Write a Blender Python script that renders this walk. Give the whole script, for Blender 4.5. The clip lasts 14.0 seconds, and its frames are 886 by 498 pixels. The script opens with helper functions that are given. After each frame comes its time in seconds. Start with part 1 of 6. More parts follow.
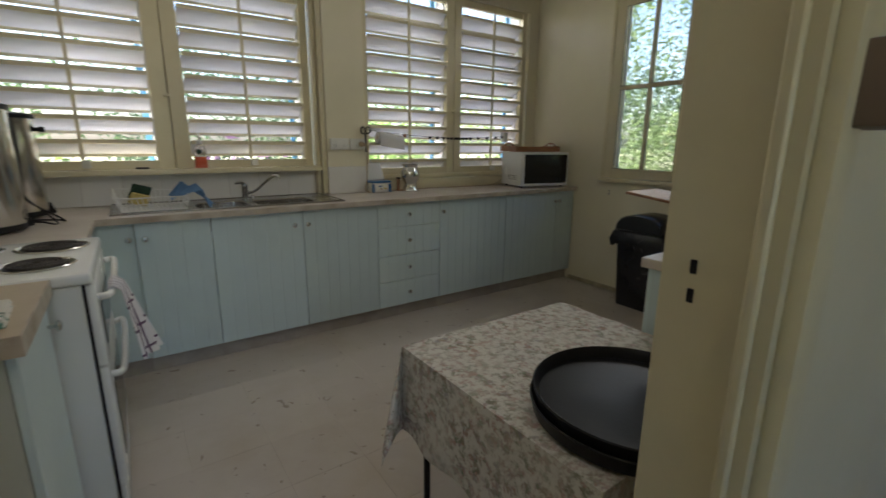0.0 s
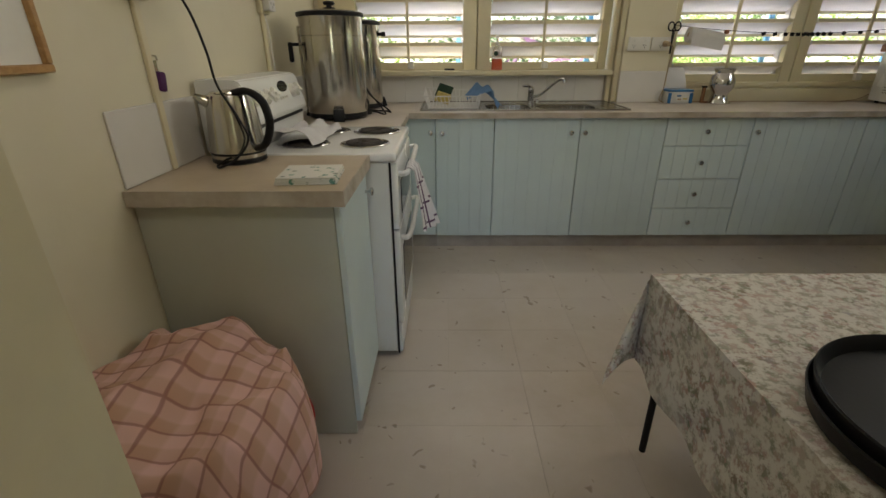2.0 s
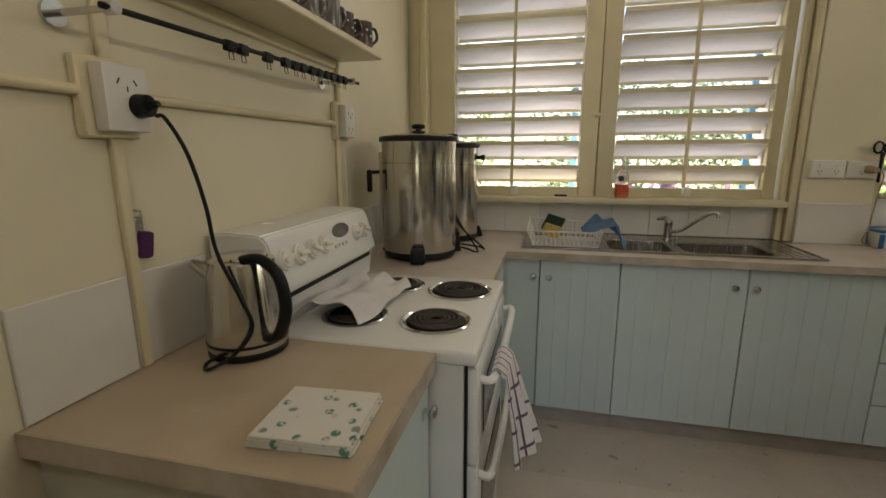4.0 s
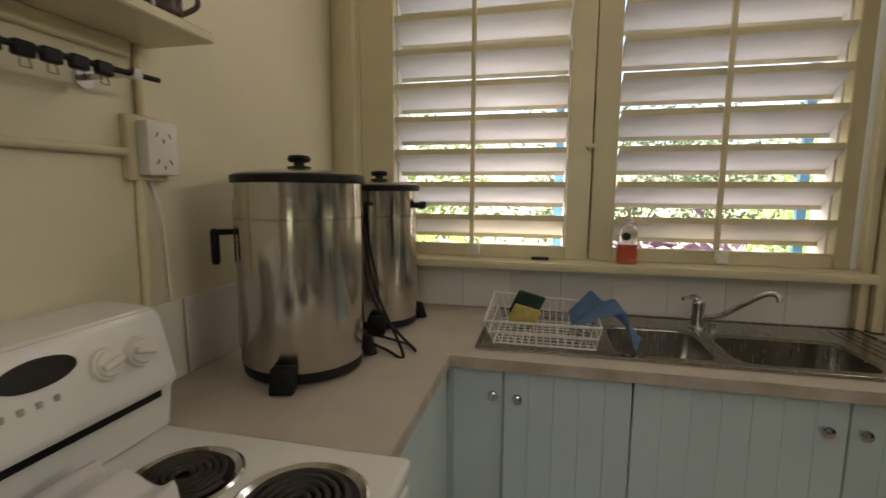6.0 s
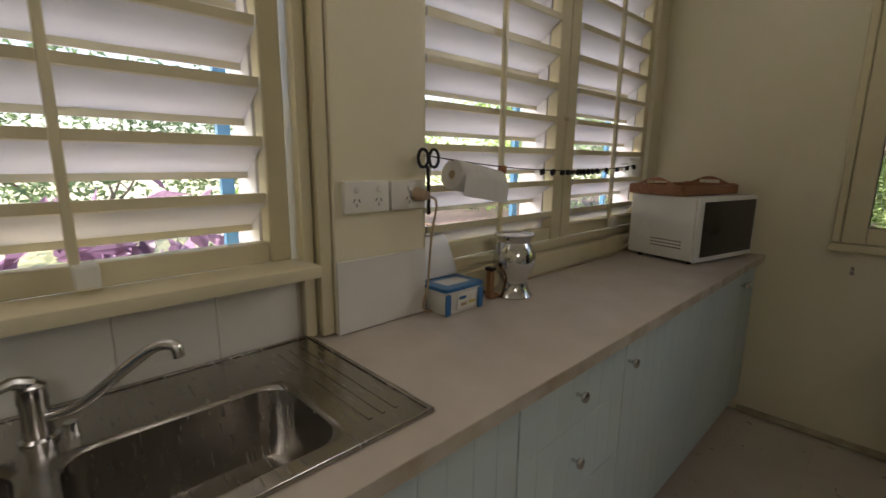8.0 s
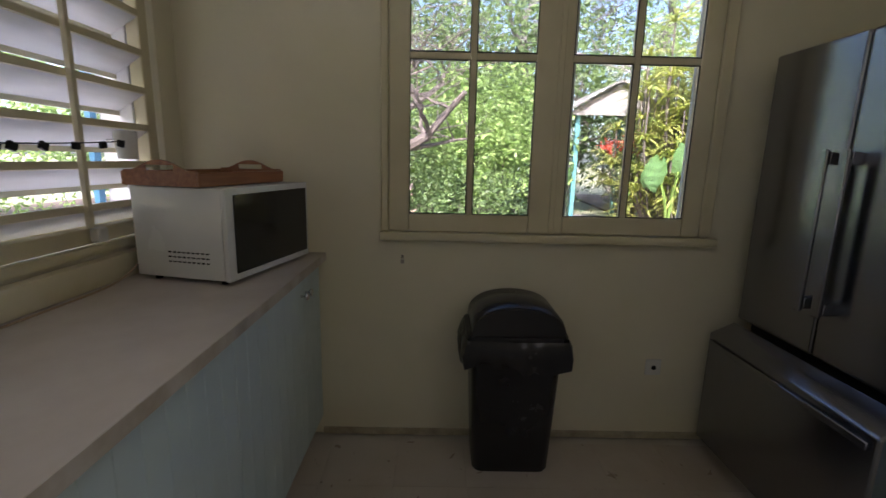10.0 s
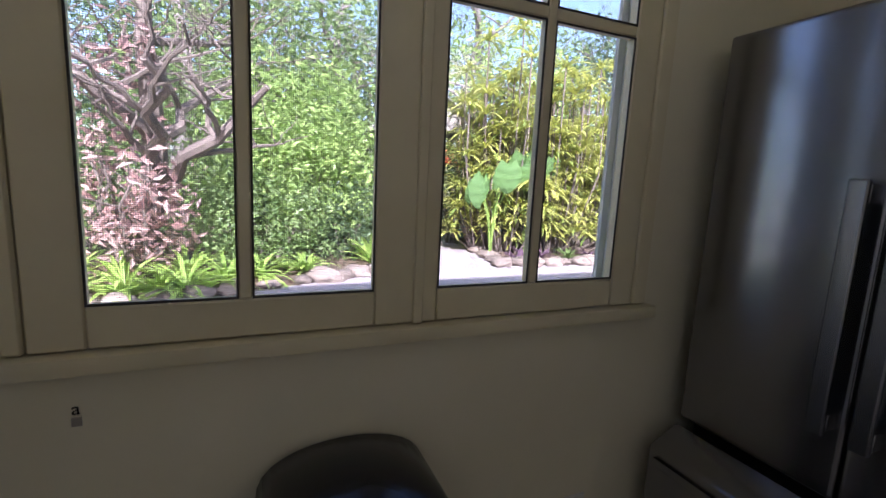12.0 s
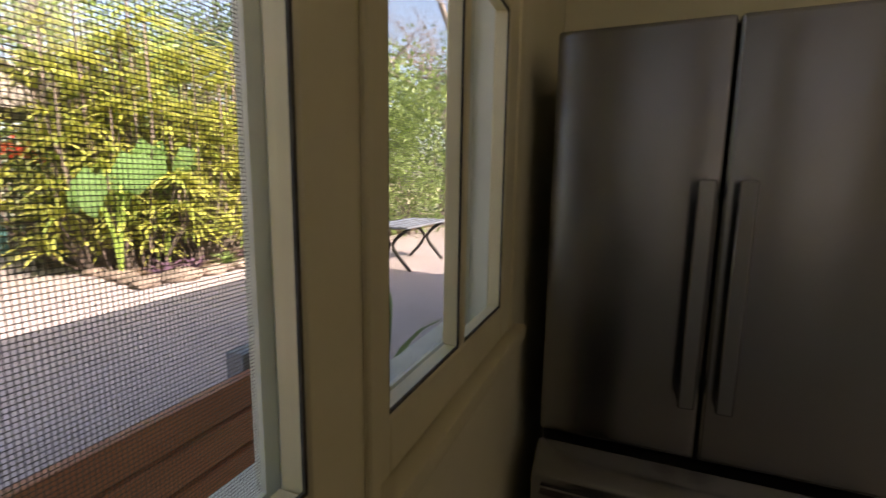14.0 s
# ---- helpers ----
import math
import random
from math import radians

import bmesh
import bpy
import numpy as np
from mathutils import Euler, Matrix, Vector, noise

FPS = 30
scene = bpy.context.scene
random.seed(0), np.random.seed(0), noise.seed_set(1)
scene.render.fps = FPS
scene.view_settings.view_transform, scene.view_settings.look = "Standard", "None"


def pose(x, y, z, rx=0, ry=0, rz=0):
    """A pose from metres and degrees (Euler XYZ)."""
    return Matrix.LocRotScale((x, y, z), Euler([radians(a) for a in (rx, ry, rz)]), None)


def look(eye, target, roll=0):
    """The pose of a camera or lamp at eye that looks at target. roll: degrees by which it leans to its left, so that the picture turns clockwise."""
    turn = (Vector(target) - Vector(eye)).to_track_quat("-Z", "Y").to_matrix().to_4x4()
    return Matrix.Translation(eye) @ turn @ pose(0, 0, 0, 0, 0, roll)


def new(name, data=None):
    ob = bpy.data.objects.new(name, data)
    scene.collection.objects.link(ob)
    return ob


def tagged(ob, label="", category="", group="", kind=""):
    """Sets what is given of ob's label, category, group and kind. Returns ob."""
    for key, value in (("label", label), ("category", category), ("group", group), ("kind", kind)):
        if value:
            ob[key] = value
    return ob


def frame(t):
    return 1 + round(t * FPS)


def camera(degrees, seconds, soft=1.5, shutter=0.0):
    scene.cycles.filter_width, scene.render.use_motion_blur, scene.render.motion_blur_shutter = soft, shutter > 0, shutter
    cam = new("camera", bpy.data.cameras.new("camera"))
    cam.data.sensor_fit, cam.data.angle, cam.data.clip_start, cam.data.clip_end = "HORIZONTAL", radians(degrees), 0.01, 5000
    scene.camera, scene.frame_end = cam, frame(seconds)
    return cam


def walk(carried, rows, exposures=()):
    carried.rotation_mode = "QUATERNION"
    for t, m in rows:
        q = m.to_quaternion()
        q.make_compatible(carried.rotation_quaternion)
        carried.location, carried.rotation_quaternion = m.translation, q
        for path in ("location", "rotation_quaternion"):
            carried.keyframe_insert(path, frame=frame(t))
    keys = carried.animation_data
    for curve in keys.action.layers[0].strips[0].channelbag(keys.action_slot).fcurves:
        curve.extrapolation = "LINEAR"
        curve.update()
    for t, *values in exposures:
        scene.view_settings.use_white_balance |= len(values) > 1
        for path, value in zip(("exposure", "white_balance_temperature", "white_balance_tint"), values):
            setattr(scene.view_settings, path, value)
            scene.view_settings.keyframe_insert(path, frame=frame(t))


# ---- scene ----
cam = camera(88.9, 14.0, shutter=0.15)
PATH = [
    (0, (1.642, 1.913, 1.281), (2.755, 3.511, 0.828), 0.5),
    (0.5, (1.701, 1.917, 1.294), (2.129, 3.815, 0.828), 0.6),
    (1, (1.707, 1.924, 1.295), (1.864, 3.837, 0.735), -0.7),
    (1.5, (1.706, 1.921, 1.268), (1.749, 3.79, 0.557), -0.5),
    (2, (1.708, 1.912, 1.248), (1.692, 3.741, 0.439), -0.3),
    (2.5, (1.719, 1.976, 1.253), (1.679, 3.819, 0.477), -0.3),
    (3, (1.713, 2.196, 1.296), (1.597, 4.073, 0.615), -0.5),
    (3.5, (1.678, 2.406, 1.329), (1.363, 4.304, 0.783), -0.6),
    (3.7, (1.669, 2.483, 1.335), (1.274, 4.383, 0.85), -0.3),
    (5.8, (1.722, 3.35, 1.396), (1.181, 5.261, 1.161), 0.4),
    (6, (1.747, 3.44, 1.383), (1.308, 5.375, 1.132), 0.3),
    (6.5, (1.87, 3.67, 1.383), (1.828, 5.647, 1.082), 0.2),
    (7, (2.022, 3.891, 1.395), (2.532, 5.794, 1.05), -0.3),
    (7.5, (2.158, 4.119, 1.388), (3.233, 5.771, 1.048), 0.1),
    (8, (2.298, 4.208, 1.373), (3.659, 5.622, 0.987), 0.5),
    (8.5, (2.525, 4.238, 1.355), (4.133, 5.361, 0.962), 0.4),
    (9, (2.722, 4.243, 1.341), (4.539, 4.968, 0.924), 1.1),
    (9.2, (2.804, 4.257, 1.334), (4.682, 4.802, 0.914), 1.0),
    (11.3, (3.773, 4.096, 1.316), (5.648, 3.478, 0.995), 2.7),
    (11.5, (3.896, 4.097, 1.323), (5.741, 3.397, 0.997), 2.8),
    (12, (4.155, 4.061, 1.344), (5.969, 3.277, 1.035), 2.8),
    (12.5, (4.379, 4.039, 1.329), (6.188, 3.221, 1.079), 2.9),
    (13, (4.633, 4.051, 1.373), (6.352, 3.065, 1.103), 3.6),
    (13.5, (4.826, 4.098, 1.392), (6.218, 2.702, 1.054), 1.6),
    (14, (4.864, 4.113, 1.373), (5.600, 2.278, 1.075), 0.8),
]
LIGHT = [(0.0, 2.12, 6000, 13), (0.5, 2.4, 6200, 12), (1.5, 2.4, 6500, 14), (2.5, 2.65, 6600, 13), (3.0, 2.55, 6700, 13), (3.5, 2.4, 6800, 15), (6.0, 2.1, 6900, 18), (6.5, 2.05, 6900, 18), (8.0, 2.05, 6500, 19), (9.0, 1.98, 6200, 18), (11.5, 2.0, 5500, 24), (12.5, 1.9, 5700, 26), (13.0, 1.72, 5900, 29), (13.5, 1.65, 6300, 33), (14.0, 1.6, 7700, 20)]
walk(cam, [(t, look(eye, target, roll)) for t, eye, target, roll in PATH], LIGHT)

# ---- world, sun, large lights ----
SUN_EL, SUN_AZ = 37.0, 166.0          # the sun stands over the house, on the side of the stove wall
world = bpy.data.worlds.new("world")
scene.world = world
world.use_nodes = True
wn = world.node_tree
sky = wn.nodes.new("ShaderNodeTexSky")
sky.sky_type, sky.sun_disc, sky.dust_density = "NISHITA", False, 2.5
sky.sun_elevation, sky.sun_rotation = radians(SUN_EL), radians(90 - SUN_AZ)
wn.links.new(sky.outputs[0], wn.nodes["Background"].inputs[0])
wn.nodes["Background"].inputs[1].default_value = 0.15
sun = new("sun", bpy.data.lights.new("sun", "SUN"))
sun.data.energy, sun.data.angle, sun.data.color = 5.0, radians(0.6), (1.0, 0.95, 0.86)
sun_way = Vector((math.cos(radians(SUN_EL)) * math.cos(radians(SUN_AZ)), math.cos(radians(SUN_EL)) * math.sin(radians(SUN_AZ)), math.sin(radians(SUN_EL))))
sun.matrix_world = look(sun_way * 30, (0, 0, 0))


def fill_lamp(name, x, y, z, target, width, height, watts, colour, spread=180):
    lamp = new(name, bpy.data.lights.new(name, "AREA"))
    lamp.data.shape, lamp.data.size, lamp.data.size_y = "RECTANGLE", width, height
    lamp.data.energy, lamp.data.color, lamp.data.spread = watts, colour, radians(spread)
    lamp.matrix_world = look((x, y, z), target)


# fill lamps added in an unseen hall opening and a made-up transom over the door
fill_lamp("hall_fill", 1.75, -0.62, 1.5, (1.75, 2.2, 1.1), 1.3, 1.3, 0.16, (1.0, 0.93, 0.78))
fill_lamp("transom_fill", 1.80, 2.14, 2.38, (2.25, 4.0, 0.6), 0.74, 0.40, 0.95, (1.0, 0.93, 0.83), 148)
# fill lamps added inside the kitchen window heads to boost the skylight
fill_lamp("casement_fill", 5.095, 3.73, 2.33, (0.83, 3.9, 1.75), 1.3, 0.16, 1.6, (1.0, 0.96, 0.84), 115)
fill_lamp("louvre_fill", 1.90, 5.27, 2.40, (1.7, 3.6, 0.6), 1.6, 0.14, 0.65, (1.0, 0.95, 0.84), 140)

# ---- materials ----


def shader(name, base, rough=0.5, metal=0.0, spec=0.5):
    m = bpy.data.materials.new(name)
    m.use_nodes = True
    b = m.node_tree.nodes["Principled BSDF"]
    b.inputs["Base Color"].default_value = (*base, 1)
    b.inputs["Roughness"].default_value, b.inputs["Metallic"].default_value = rough, metal
    b.inputs["Specular IOR Level"].default_value = spec
    return m, m.node_tree, b


def node(t, kind, **props):
    n = t.nodes.new(kind)
    for k, v in props.items():
        n.inputs[k].default_value = v
    return n


def coords(t, scale=(1, 1, 1), turn=(0, 0, 0)):
    c, mp = t.nodes.new("ShaderNodeTexCoord"), t.nodes.new("ShaderNodeMapping")
    mp.inputs["Scale"].default_value, mp.inputs["Rotation"].default_value = scale, turn
    t.links.new(c.outputs["Object"], mp.inputs[0])
    return mp.outputs[0]


def ramp(t, source, stops):
    r = t.nodes.new("ShaderNodeValToRGB")
    while len(r.color_ramp.elements) < len(stops):
        r.color_ramp.elements.new(0.5)
    for e, (p, c) in zip(r.color_ramp.elements, stops):
        e.position, e.color = p, (*c, 1)
    t.links.new(source, r.inputs[0])
    return r.outputs[0]


def mix(t, fac, a, b, mode="MIX"):
    n = t.nodes.new("ShaderNodeMix")
    n.data_type, n.blend_type = "RGBA", mode
    for s, v in ((n.inputs[0], fac), (n.inputs[6], a), (n.inputs[7], b)):
        if isinstance(v, (int, float)):
            s.default_value = v
        elif isinstance(v, tuple):
            s.default_value = (*v, 1)
        else:
            t.links.new(v, s)
    return n.outputs[2]


def bump(t, b, height, strength=0.2, distance=0.002):
    n = node(t, "ShaderNodeBump", Strength=strength, Distance=distance)
    t.links.new(height, n.inputs["Height"])
    t.links.new(n.outputs[0], b.inputs["Normal"])


def painted(name, base, dark, rough=0.45, scale=3.0, fine=60.0, relief=0.15, stretch=(1, 1, 1), vary=0.06):
    """Painted surface: large stains, fine grain, uneven gloss."""
    m, t, b = shader(name, base, rough)
    co = coords(t, stretch)
    big = node(t, "ShaderNodeTexNoise", Scale=scale, Detail=5.0, Roughness=0.6)
    small = node(t, "ShaderNodeTexNoise", Scale=fine, Detail=3.0)
    for n in (big, small):
        t.links.new(co, n.inputs["Vector"])
    c = mix(t, ramp(t, big.outputs[0], [(0.35, (0, 0, 0)), (0.75, (1, 1, 1))]), base, dark)
    info = t.nodes.new("ShaderNodeObjectInfo")
    v = node(t, "ShaderNodeMapRange", **{"To Min": 1 - vary, "To Max": 1 + vary})
    t.links.new(info.outputs["Random"], v.inputs[0])
    hsv = t.nodes.new("ShaderNodeHueSaturation")
    t.links.new(v.outputs[0], hsv.inputs["Value"])
    t.links.new(c, hsv.inputs["Color"])
    t.links.new(hsv.outputs[0], b.inputs["Base Color"])
    r = node(t, "ShaderNodeMapRange", **{"To Min": max(0.05, rough - 0.12), "To Max": min(1.0, rough + 0.15)})
    t.links.new(big.outputs[0], r.inputs[0])
    t.links.new(r.outputs[0], b.inputs["Roughness"])
    bump(t, b, small.outputs[0], relief, 0.002)
    return m


def metal(name, base, rough, stretch=(60, 60, 2)):
    m, t, b = shader(name, base, rough, 1.0)
    n = node(t, "ShaderNodeTexNoise", Scale=4.0, Detail=3.0)
    t.links.new(coords(t, stretch), n.inputs["Vector"])
    r = node(t, "ShaderNodeMapRange", **{"To Min": rough * 0.7, "To Max": rough * 1.4})
    t.links.new(n.outputs[0], r.inputs[0])
    t.links.new(r.outputs[0], b.inputs["Roughness"])
    bump(t, b, n.outputs[0], 0.02, 0.0004)
    return m


def timber(name, light, dark, rough=0.5, stretch=(3, 40, 40)):
    m, t, b = shader(name, light, rough)
    n = node(t, "ShaderNodeTexNoise", Scale=1.6, Detail=6.0, Distortion=0.6)
    t.links.new(coords(t, stretch), n.inputs["Vector"])
    t.links.new(ramp(t, n.outputs[0], [(0.3, dark), (0.7, light)]), b.inputs["Base Color"])
    bump(t, b, n.outputs[0], 0.2, 0.001)
    return m


def foliage(name, a, b2, shine=0.45):
    """Leaf green that varies from leaf to leaf."""
    m, t, b = shader(name, a, shine)
    g = t.nodes.new("ShaderNodeNewGeometry")
    t.links.new(ramp(t, g.outputs["Random Per Island"], [(0.0, a), (0.6, b2), (1.0, tuple(min(1, c * 1.5) for c in b2))]), b.inputs["Base Color"])
    tr = t.nodes.new("ShaderNodeBsdfTranslucent")
    mx = node(t, "ShaderNodeMixShader", Fac=0.35)
    tr.inputs[0].default_value = (*(min(1, c * 1.6) for c in b2), 1)
    t.links.new(b.outputs[0], mx.inputs[1])
    t.links.new(tr.outputs[0], mx.inputs[2])
    t.links.new(mx.outputs[0], t.nodes["Material Output"].inputs[0])
    return m


WALL = painted("wall_paint", (0.78, 0.725, 0.56), (0.70, 0.645, 0.47), 0.42, 1.4, 45, 0.25)
TRIM = painted("trim_paint", (0.72, 0.65, 0.45), (0.64, 0.57, 0.38), 0.35, 4, 40, 0.25)
CEIL = painted("ceiling_paint", (0.82, 0.80, 0.74), (0.77, 0.75, 0.68), 0.6)
MINT = painted("mint_paint", (0.58, 0.68, 0.68), (0.53, 0.62, 0.63), 0.4, 2.5, 50, 0.15)
PANEL = painted("panel_paint", (0.50, 0.52, 0.45), (0.44, 0.45, 0.38), 0.45, 2.5, 50, 0.15)
LAMINATE = painted("worktop_laminate", (0.56, 0.50, 0.44), (0.49, 0.43, 0.37), 0.38, 6, 220, 0.05)
TAN = painted("tan_laminate", (0.55, 0.45, 0.33), (0.48, 0.39, 0.28), 0.33, 6, 220, 0.05)
EDGE = painted("worktop_edge", (0.55, 0.50, 0.43), (0.34, 0.27, 0.19), 0.5, 9, 120, 0.2)
PLINTH = painted("plinth_paint", (0.44, 0.40, 0.35), (0.32, 0.28, 0.24), 0.6, 6)
TILE = painted("white_tile", (0.74, 0.72, 0.68), (0.68, 0.66, 0.61), 0.18, 3, 20, 0.04, vary=0.05)
GROUT = painted("grout", (0.55, 0.51, 0.44), (0.42, 0.38, 0.32), 0.8)
BLADE = painted("louvre_paint", (0.76, 0.74, 0.74), (0.70, 0.68, 0.66), 0.5, 4, 60, 0.2, (1, 6, 6))
ENAMEL = painted("white_enamel", (0.78, 0.79, 0.78), (0.72, 0.73, 0.71), 0.22, 3, 20, 0.02)
WHITE = painted("white_plastic", (0.76, 0.75, 0.70), (0.70, 0.68, 0.62), 0.4, 5, 40, 0.03)
BLACK = painted("black_plastic", (0.007, 0.007, 0.008), (0.012, 0.012, 0.013), 0.38, 6, 90, 0.1)
IRON = painted("black_iron", (0.010, 0.010, 0.011), (0.018, 0.016, 0.015), 0.55, 20, 90, 0.3)
GLOSS = painted("black_glass", (0.012, 0.012, 0.014), (0.016, 0.016, 0.018), 0.06, 4, 20, 0.0)
for m in (BLACK, IRON):
    m.node_tree.nodes["Principled BSDF"].inputs["Specular IOR Level"].default_value = 0.22
STEEL = metal("brushed_steel", (0.56, 0.54, 0.50), 0.17, (140, 140, 0.8))

FRIDGE = metal("fridge_steel", (0.27, 0.27, 0.29), 0.24, (90, 90, 0.3))
for m in (STEEL, FRIDGE):      # brushed: reflections drawn out upright
    t = m.node_tree
    spun = t.nodes.new("ShaderNodeTangent")
    spun.direction_type, spun.axis = "RADIAL", "Z"
    b = [n for n in t.nodes if n.type == "BSDF_PRINCIPLED"][0]
    b.inputs["Anisotropic"].default_value = 0.85
    for n in t.nodes:
        if n.type == "MAP_RANGE":
            n.inputs["To Min"].default_value, n.inputs["To Max"].default_value = (0.25, 0.28) if m == FRIDGE else (0.15, 0.20)
        if n.type == "BUMP":
            n.inputs["Strength"].default_value = 0.0025
    b.inputs["Anisotropic Rotation"].default_value = 0.25
    t.links.new(spun.outputs[0], b.inputs["Tangent"])
SINK = metal("sink_steel", (0.40, 0.38, 0.35), 0.24, (40, 4, 4))
CHROME = metal("chrome", (0.62, 0.62, 0.62), 0.14)
WOOD = timber("tray_wood", (0.36, 0.15, 0.06), (0.20, 0.075, 0.03), 0.4)
PINE = timber("box_wood", (0.36, 0.19, 0.09), (0.24, 0.11, 0.05), 0.5, (30, 30, 3))
DECKING = timber("bench_wood", (0.42, 0.18, 0.11), (0.30, 0.12, 0.07), 0.5, (40, 3, 40))

# ---- mesh helpers ----
ORIGIN = {}


def link(name, bm, material, smooth=40):
    me = bpy.data.meshes.new(name)
    bmesh.ops.recalc_face_normals(bm, faces=bm.faces)
    bm.to_mesh(me)
    bm.free()
    me.materials.append(material)
    if smooth:
        me.polygons.foreach_set("use_smooth", [True] * len(me.polygons))
        me.set_sharp_from_angle(angle=radians(smooth))
    return me


def thing(name, at, label, category, group="", turn=0, kind=""):
    ob = new(name)
    ob.empty_display_size = 0.05
    ob.location, ob.rotation_euler = at, (0, 0, radians(turn))
    ORIGIN[ob] = Vector(at)
    return tagged(ob, label, category, group, kind)


def part(name, bm, material, parent, label="", smooth=40):
    """One mesh under a thing or a part; the bmesh is in world metres."""
    o = ORIGIN[parent]
    bmesh.ops.translate(bm, verts=bm.verts, vec=-o)
    ob = new(name, link(name, bm, material, smooth))
    ob.parent = parent
    ORIGIN[ob] = o
    return tagged(ob, label)


def solo(name, bm, material, at, label, category, group="", smooth=40, kind=""):
    """A thing that is one mesh."""
    bmesh.ops.translate(bm, verts=bm.verts, vec=-Vector(at))
    ob = new(name, link(name, bm, material, smooth))
    ob.location = at
    ORIGIN[ob] = Vector(at)
    return tagged(ob, label, category, group, kind)


def box(x0, y0, z0, x1, y1, z1, bevel=0.0, bm=None, seg=1):
    out = bm or bmesh.new()
    b = bmesh.new() if (bm and bevel) else out
    v = bmesh.ops.create_cube(b, size=1)["verts"]
    bmesh.ops.transform(b, verts=v, matrix=Matrix.LocRotScale(((x0 + x1) / 2, (y0 + y1) / 2, (z0 + z1) / 2), None, (abs(x1 - x0), abs(y1 - y0), abs(z1 - z0))))
    if bevel:
        bmesh.ops.bevel(b, geom=b.edges[:], offset=bevel, segments=seg, affect="EDGES", profile=0.6)
    if b is not out:
        merge(out, b)
    return out


def merge(bm, other):
    me = bpy.data.meshes.new("joined")
    other.to_mesh(me)
    other.free()
    bm.from_mesh(me)
    bpy.data.meshes.remove(me)
    return bm


def rod(p0, p1, r, r1=None, seg=12, bm=None):
    bm = bm or bmesh.new()
    p0, p1 = Vector(p0), Vector(p1)
    d = p1 - p0
    m = Matrix.Translation((p0 + p1) / 2) @ d.to_track_quat("Z", "Y").to_matrix().to_4x4()
    bmesh.ops.create_cone(bm, cap_ends=True, segments=seg, radius1=r, radius2=r if r1 is None else r1, depth=d.length, matrix=m)
    return bm


def tube(points, r, seg=8, bm=None):
    """A bent rod along points."""
    bm = bm or bmesh.new()
    pts = [Vector(p) for p in points]
    rings = []
    up = Vector((0.13, 0.21, 0.97))
    for i, p in enumerate(pts):
        d = (pts[min(i + 1, len(pts) - 1)] - pts[max(i - 1, 0)]).normalized()
        a = d.cross(up)
        a = a.normalized() if a.length > 0.05 else d.orthogonal().normalized()
        b = d.cross(a)
        up = b if b.dot(up) > 0 else -b
        rr = r[i] if isinstance(r, (list, tuple)) else r
        rings.append([bm.verts.new(p + (a * math.cos(k * math.tau / seg) + up * math.sin(k * math.tau / seg)) * rr) for k in range(seg)])
    for q, s in zip(rings, rings[1:]):
        for k in range(seg):
            bm.faces.new((q[k], q[(k + 1) % seg], s[(k + 1) % seg], s[k]))
    bm.faces.new(rings[0])
    bm.faces.new(rings[-1][::-1])
    return bm


def smooth_path(points, n=8):
    """Points of a smooth curve through the given ones."""
    p = [Vector(q) for q in points]
    out = []
    for i in range(len(p) - 1):
        a, b, c, d = p[max(i - 1, 0)], p[i], p[i + 1], p[min(i + 2, len(p) - 1)]
        for k in range(n):
            t = k / n
            out.append(0.5 * ((2 * b) + (c - a) * t + (2 * a - 5 * b + 4 * c - d) * t * t + (3 * b - a - 3 * c + d) * t ** 3))
    return out + [p[-1]]


def lathe(profile, cx, cy, seg=32, bm=None, closed=False):
    """A turned shape from (radius, height) pairs round an upright axis."""
    bm = bm or bmesh.new()
    rings = [[bm.verts.new((cx + r * math.cos(k * math.tau / seg), cy + r * math.sin(k * math.tau / seg), z)) for k in range(seg)] for r, z in profile]
    for q, s in zip(rings, rings[1:]):
        for k in range(seg):
            bm.faces.new((q[k], q[(k + 1) % seg], s[(k + 1) % seg], s[k]))
    if not closed:
        bm.faces.new(rings[0][::-1])
        bm.faces.new(rings[-1])
    return bm


def turned(bm, m):
    bmesh.ops.transform(bm, verts=bm.verts, matrix=m)
    return bm


def about(x, y, z, rx=0, ry=0, rz=0):
    p = Matrix.Translation((x, y, z))
    return p @ pose(0, 0, 0, rx, ry, rz) @ p.inverted()


def moved(ob, dx, dy, dz=0.0):
    """Carry a finished thing, with its parts, to where it stands."""
    ob.location += Vector((dx, dy, dz))
    return ob


def setting(name, bm, material, label, category, smooth=0):
    return solo(name, bm, material, (0, 0, 0), label, category, smooth=smooth, kind="structure")


# ---- large structure ----
XL, XR, YB, YF, H = 0.828, 5.13, 5.31, 2.21, 2.9
bm = box(XL - 0.12, -0.9, 0, XL, 5.46, H)
setting("wall_west", bm, WALL, "cream painted wall behind the stove", "wall")
# window wall: solid below the sills, above the heads, and a proud pier between the windows
bm = box(XL, YB, 0, 3.20, 5.46, 1.10)
box(3.20, YB, 0, 5.25, 5.46, 1.0, bm=bm)
for x0, x1 in ((XL, 0.95), (2.84, 3.20), (5.00, 5.25)):
    box(x0, YB, 1.10 if x0 < 4 else 1.0, x1, 5.46, H, bm=bm)
box(0.95, YB, 2.50, 2.84, 5.46, H, bm=bm)
box(3.20, YB, 2.50, 5.00, 5.46, H, bm=bm)
setting("wall_north", bm, WALL, "cream painted wall with two louvred windows", "wall")
bm = box(2.90, 5.245, 0.9, 3.215, YB - 0.002, H, 0.004)
setting("wall_pier", bm, WALL, "cream painted pier between the louvred windows", "wall")
bm = box(XR, -0.9, 0, 5.25, YB, 0.99)
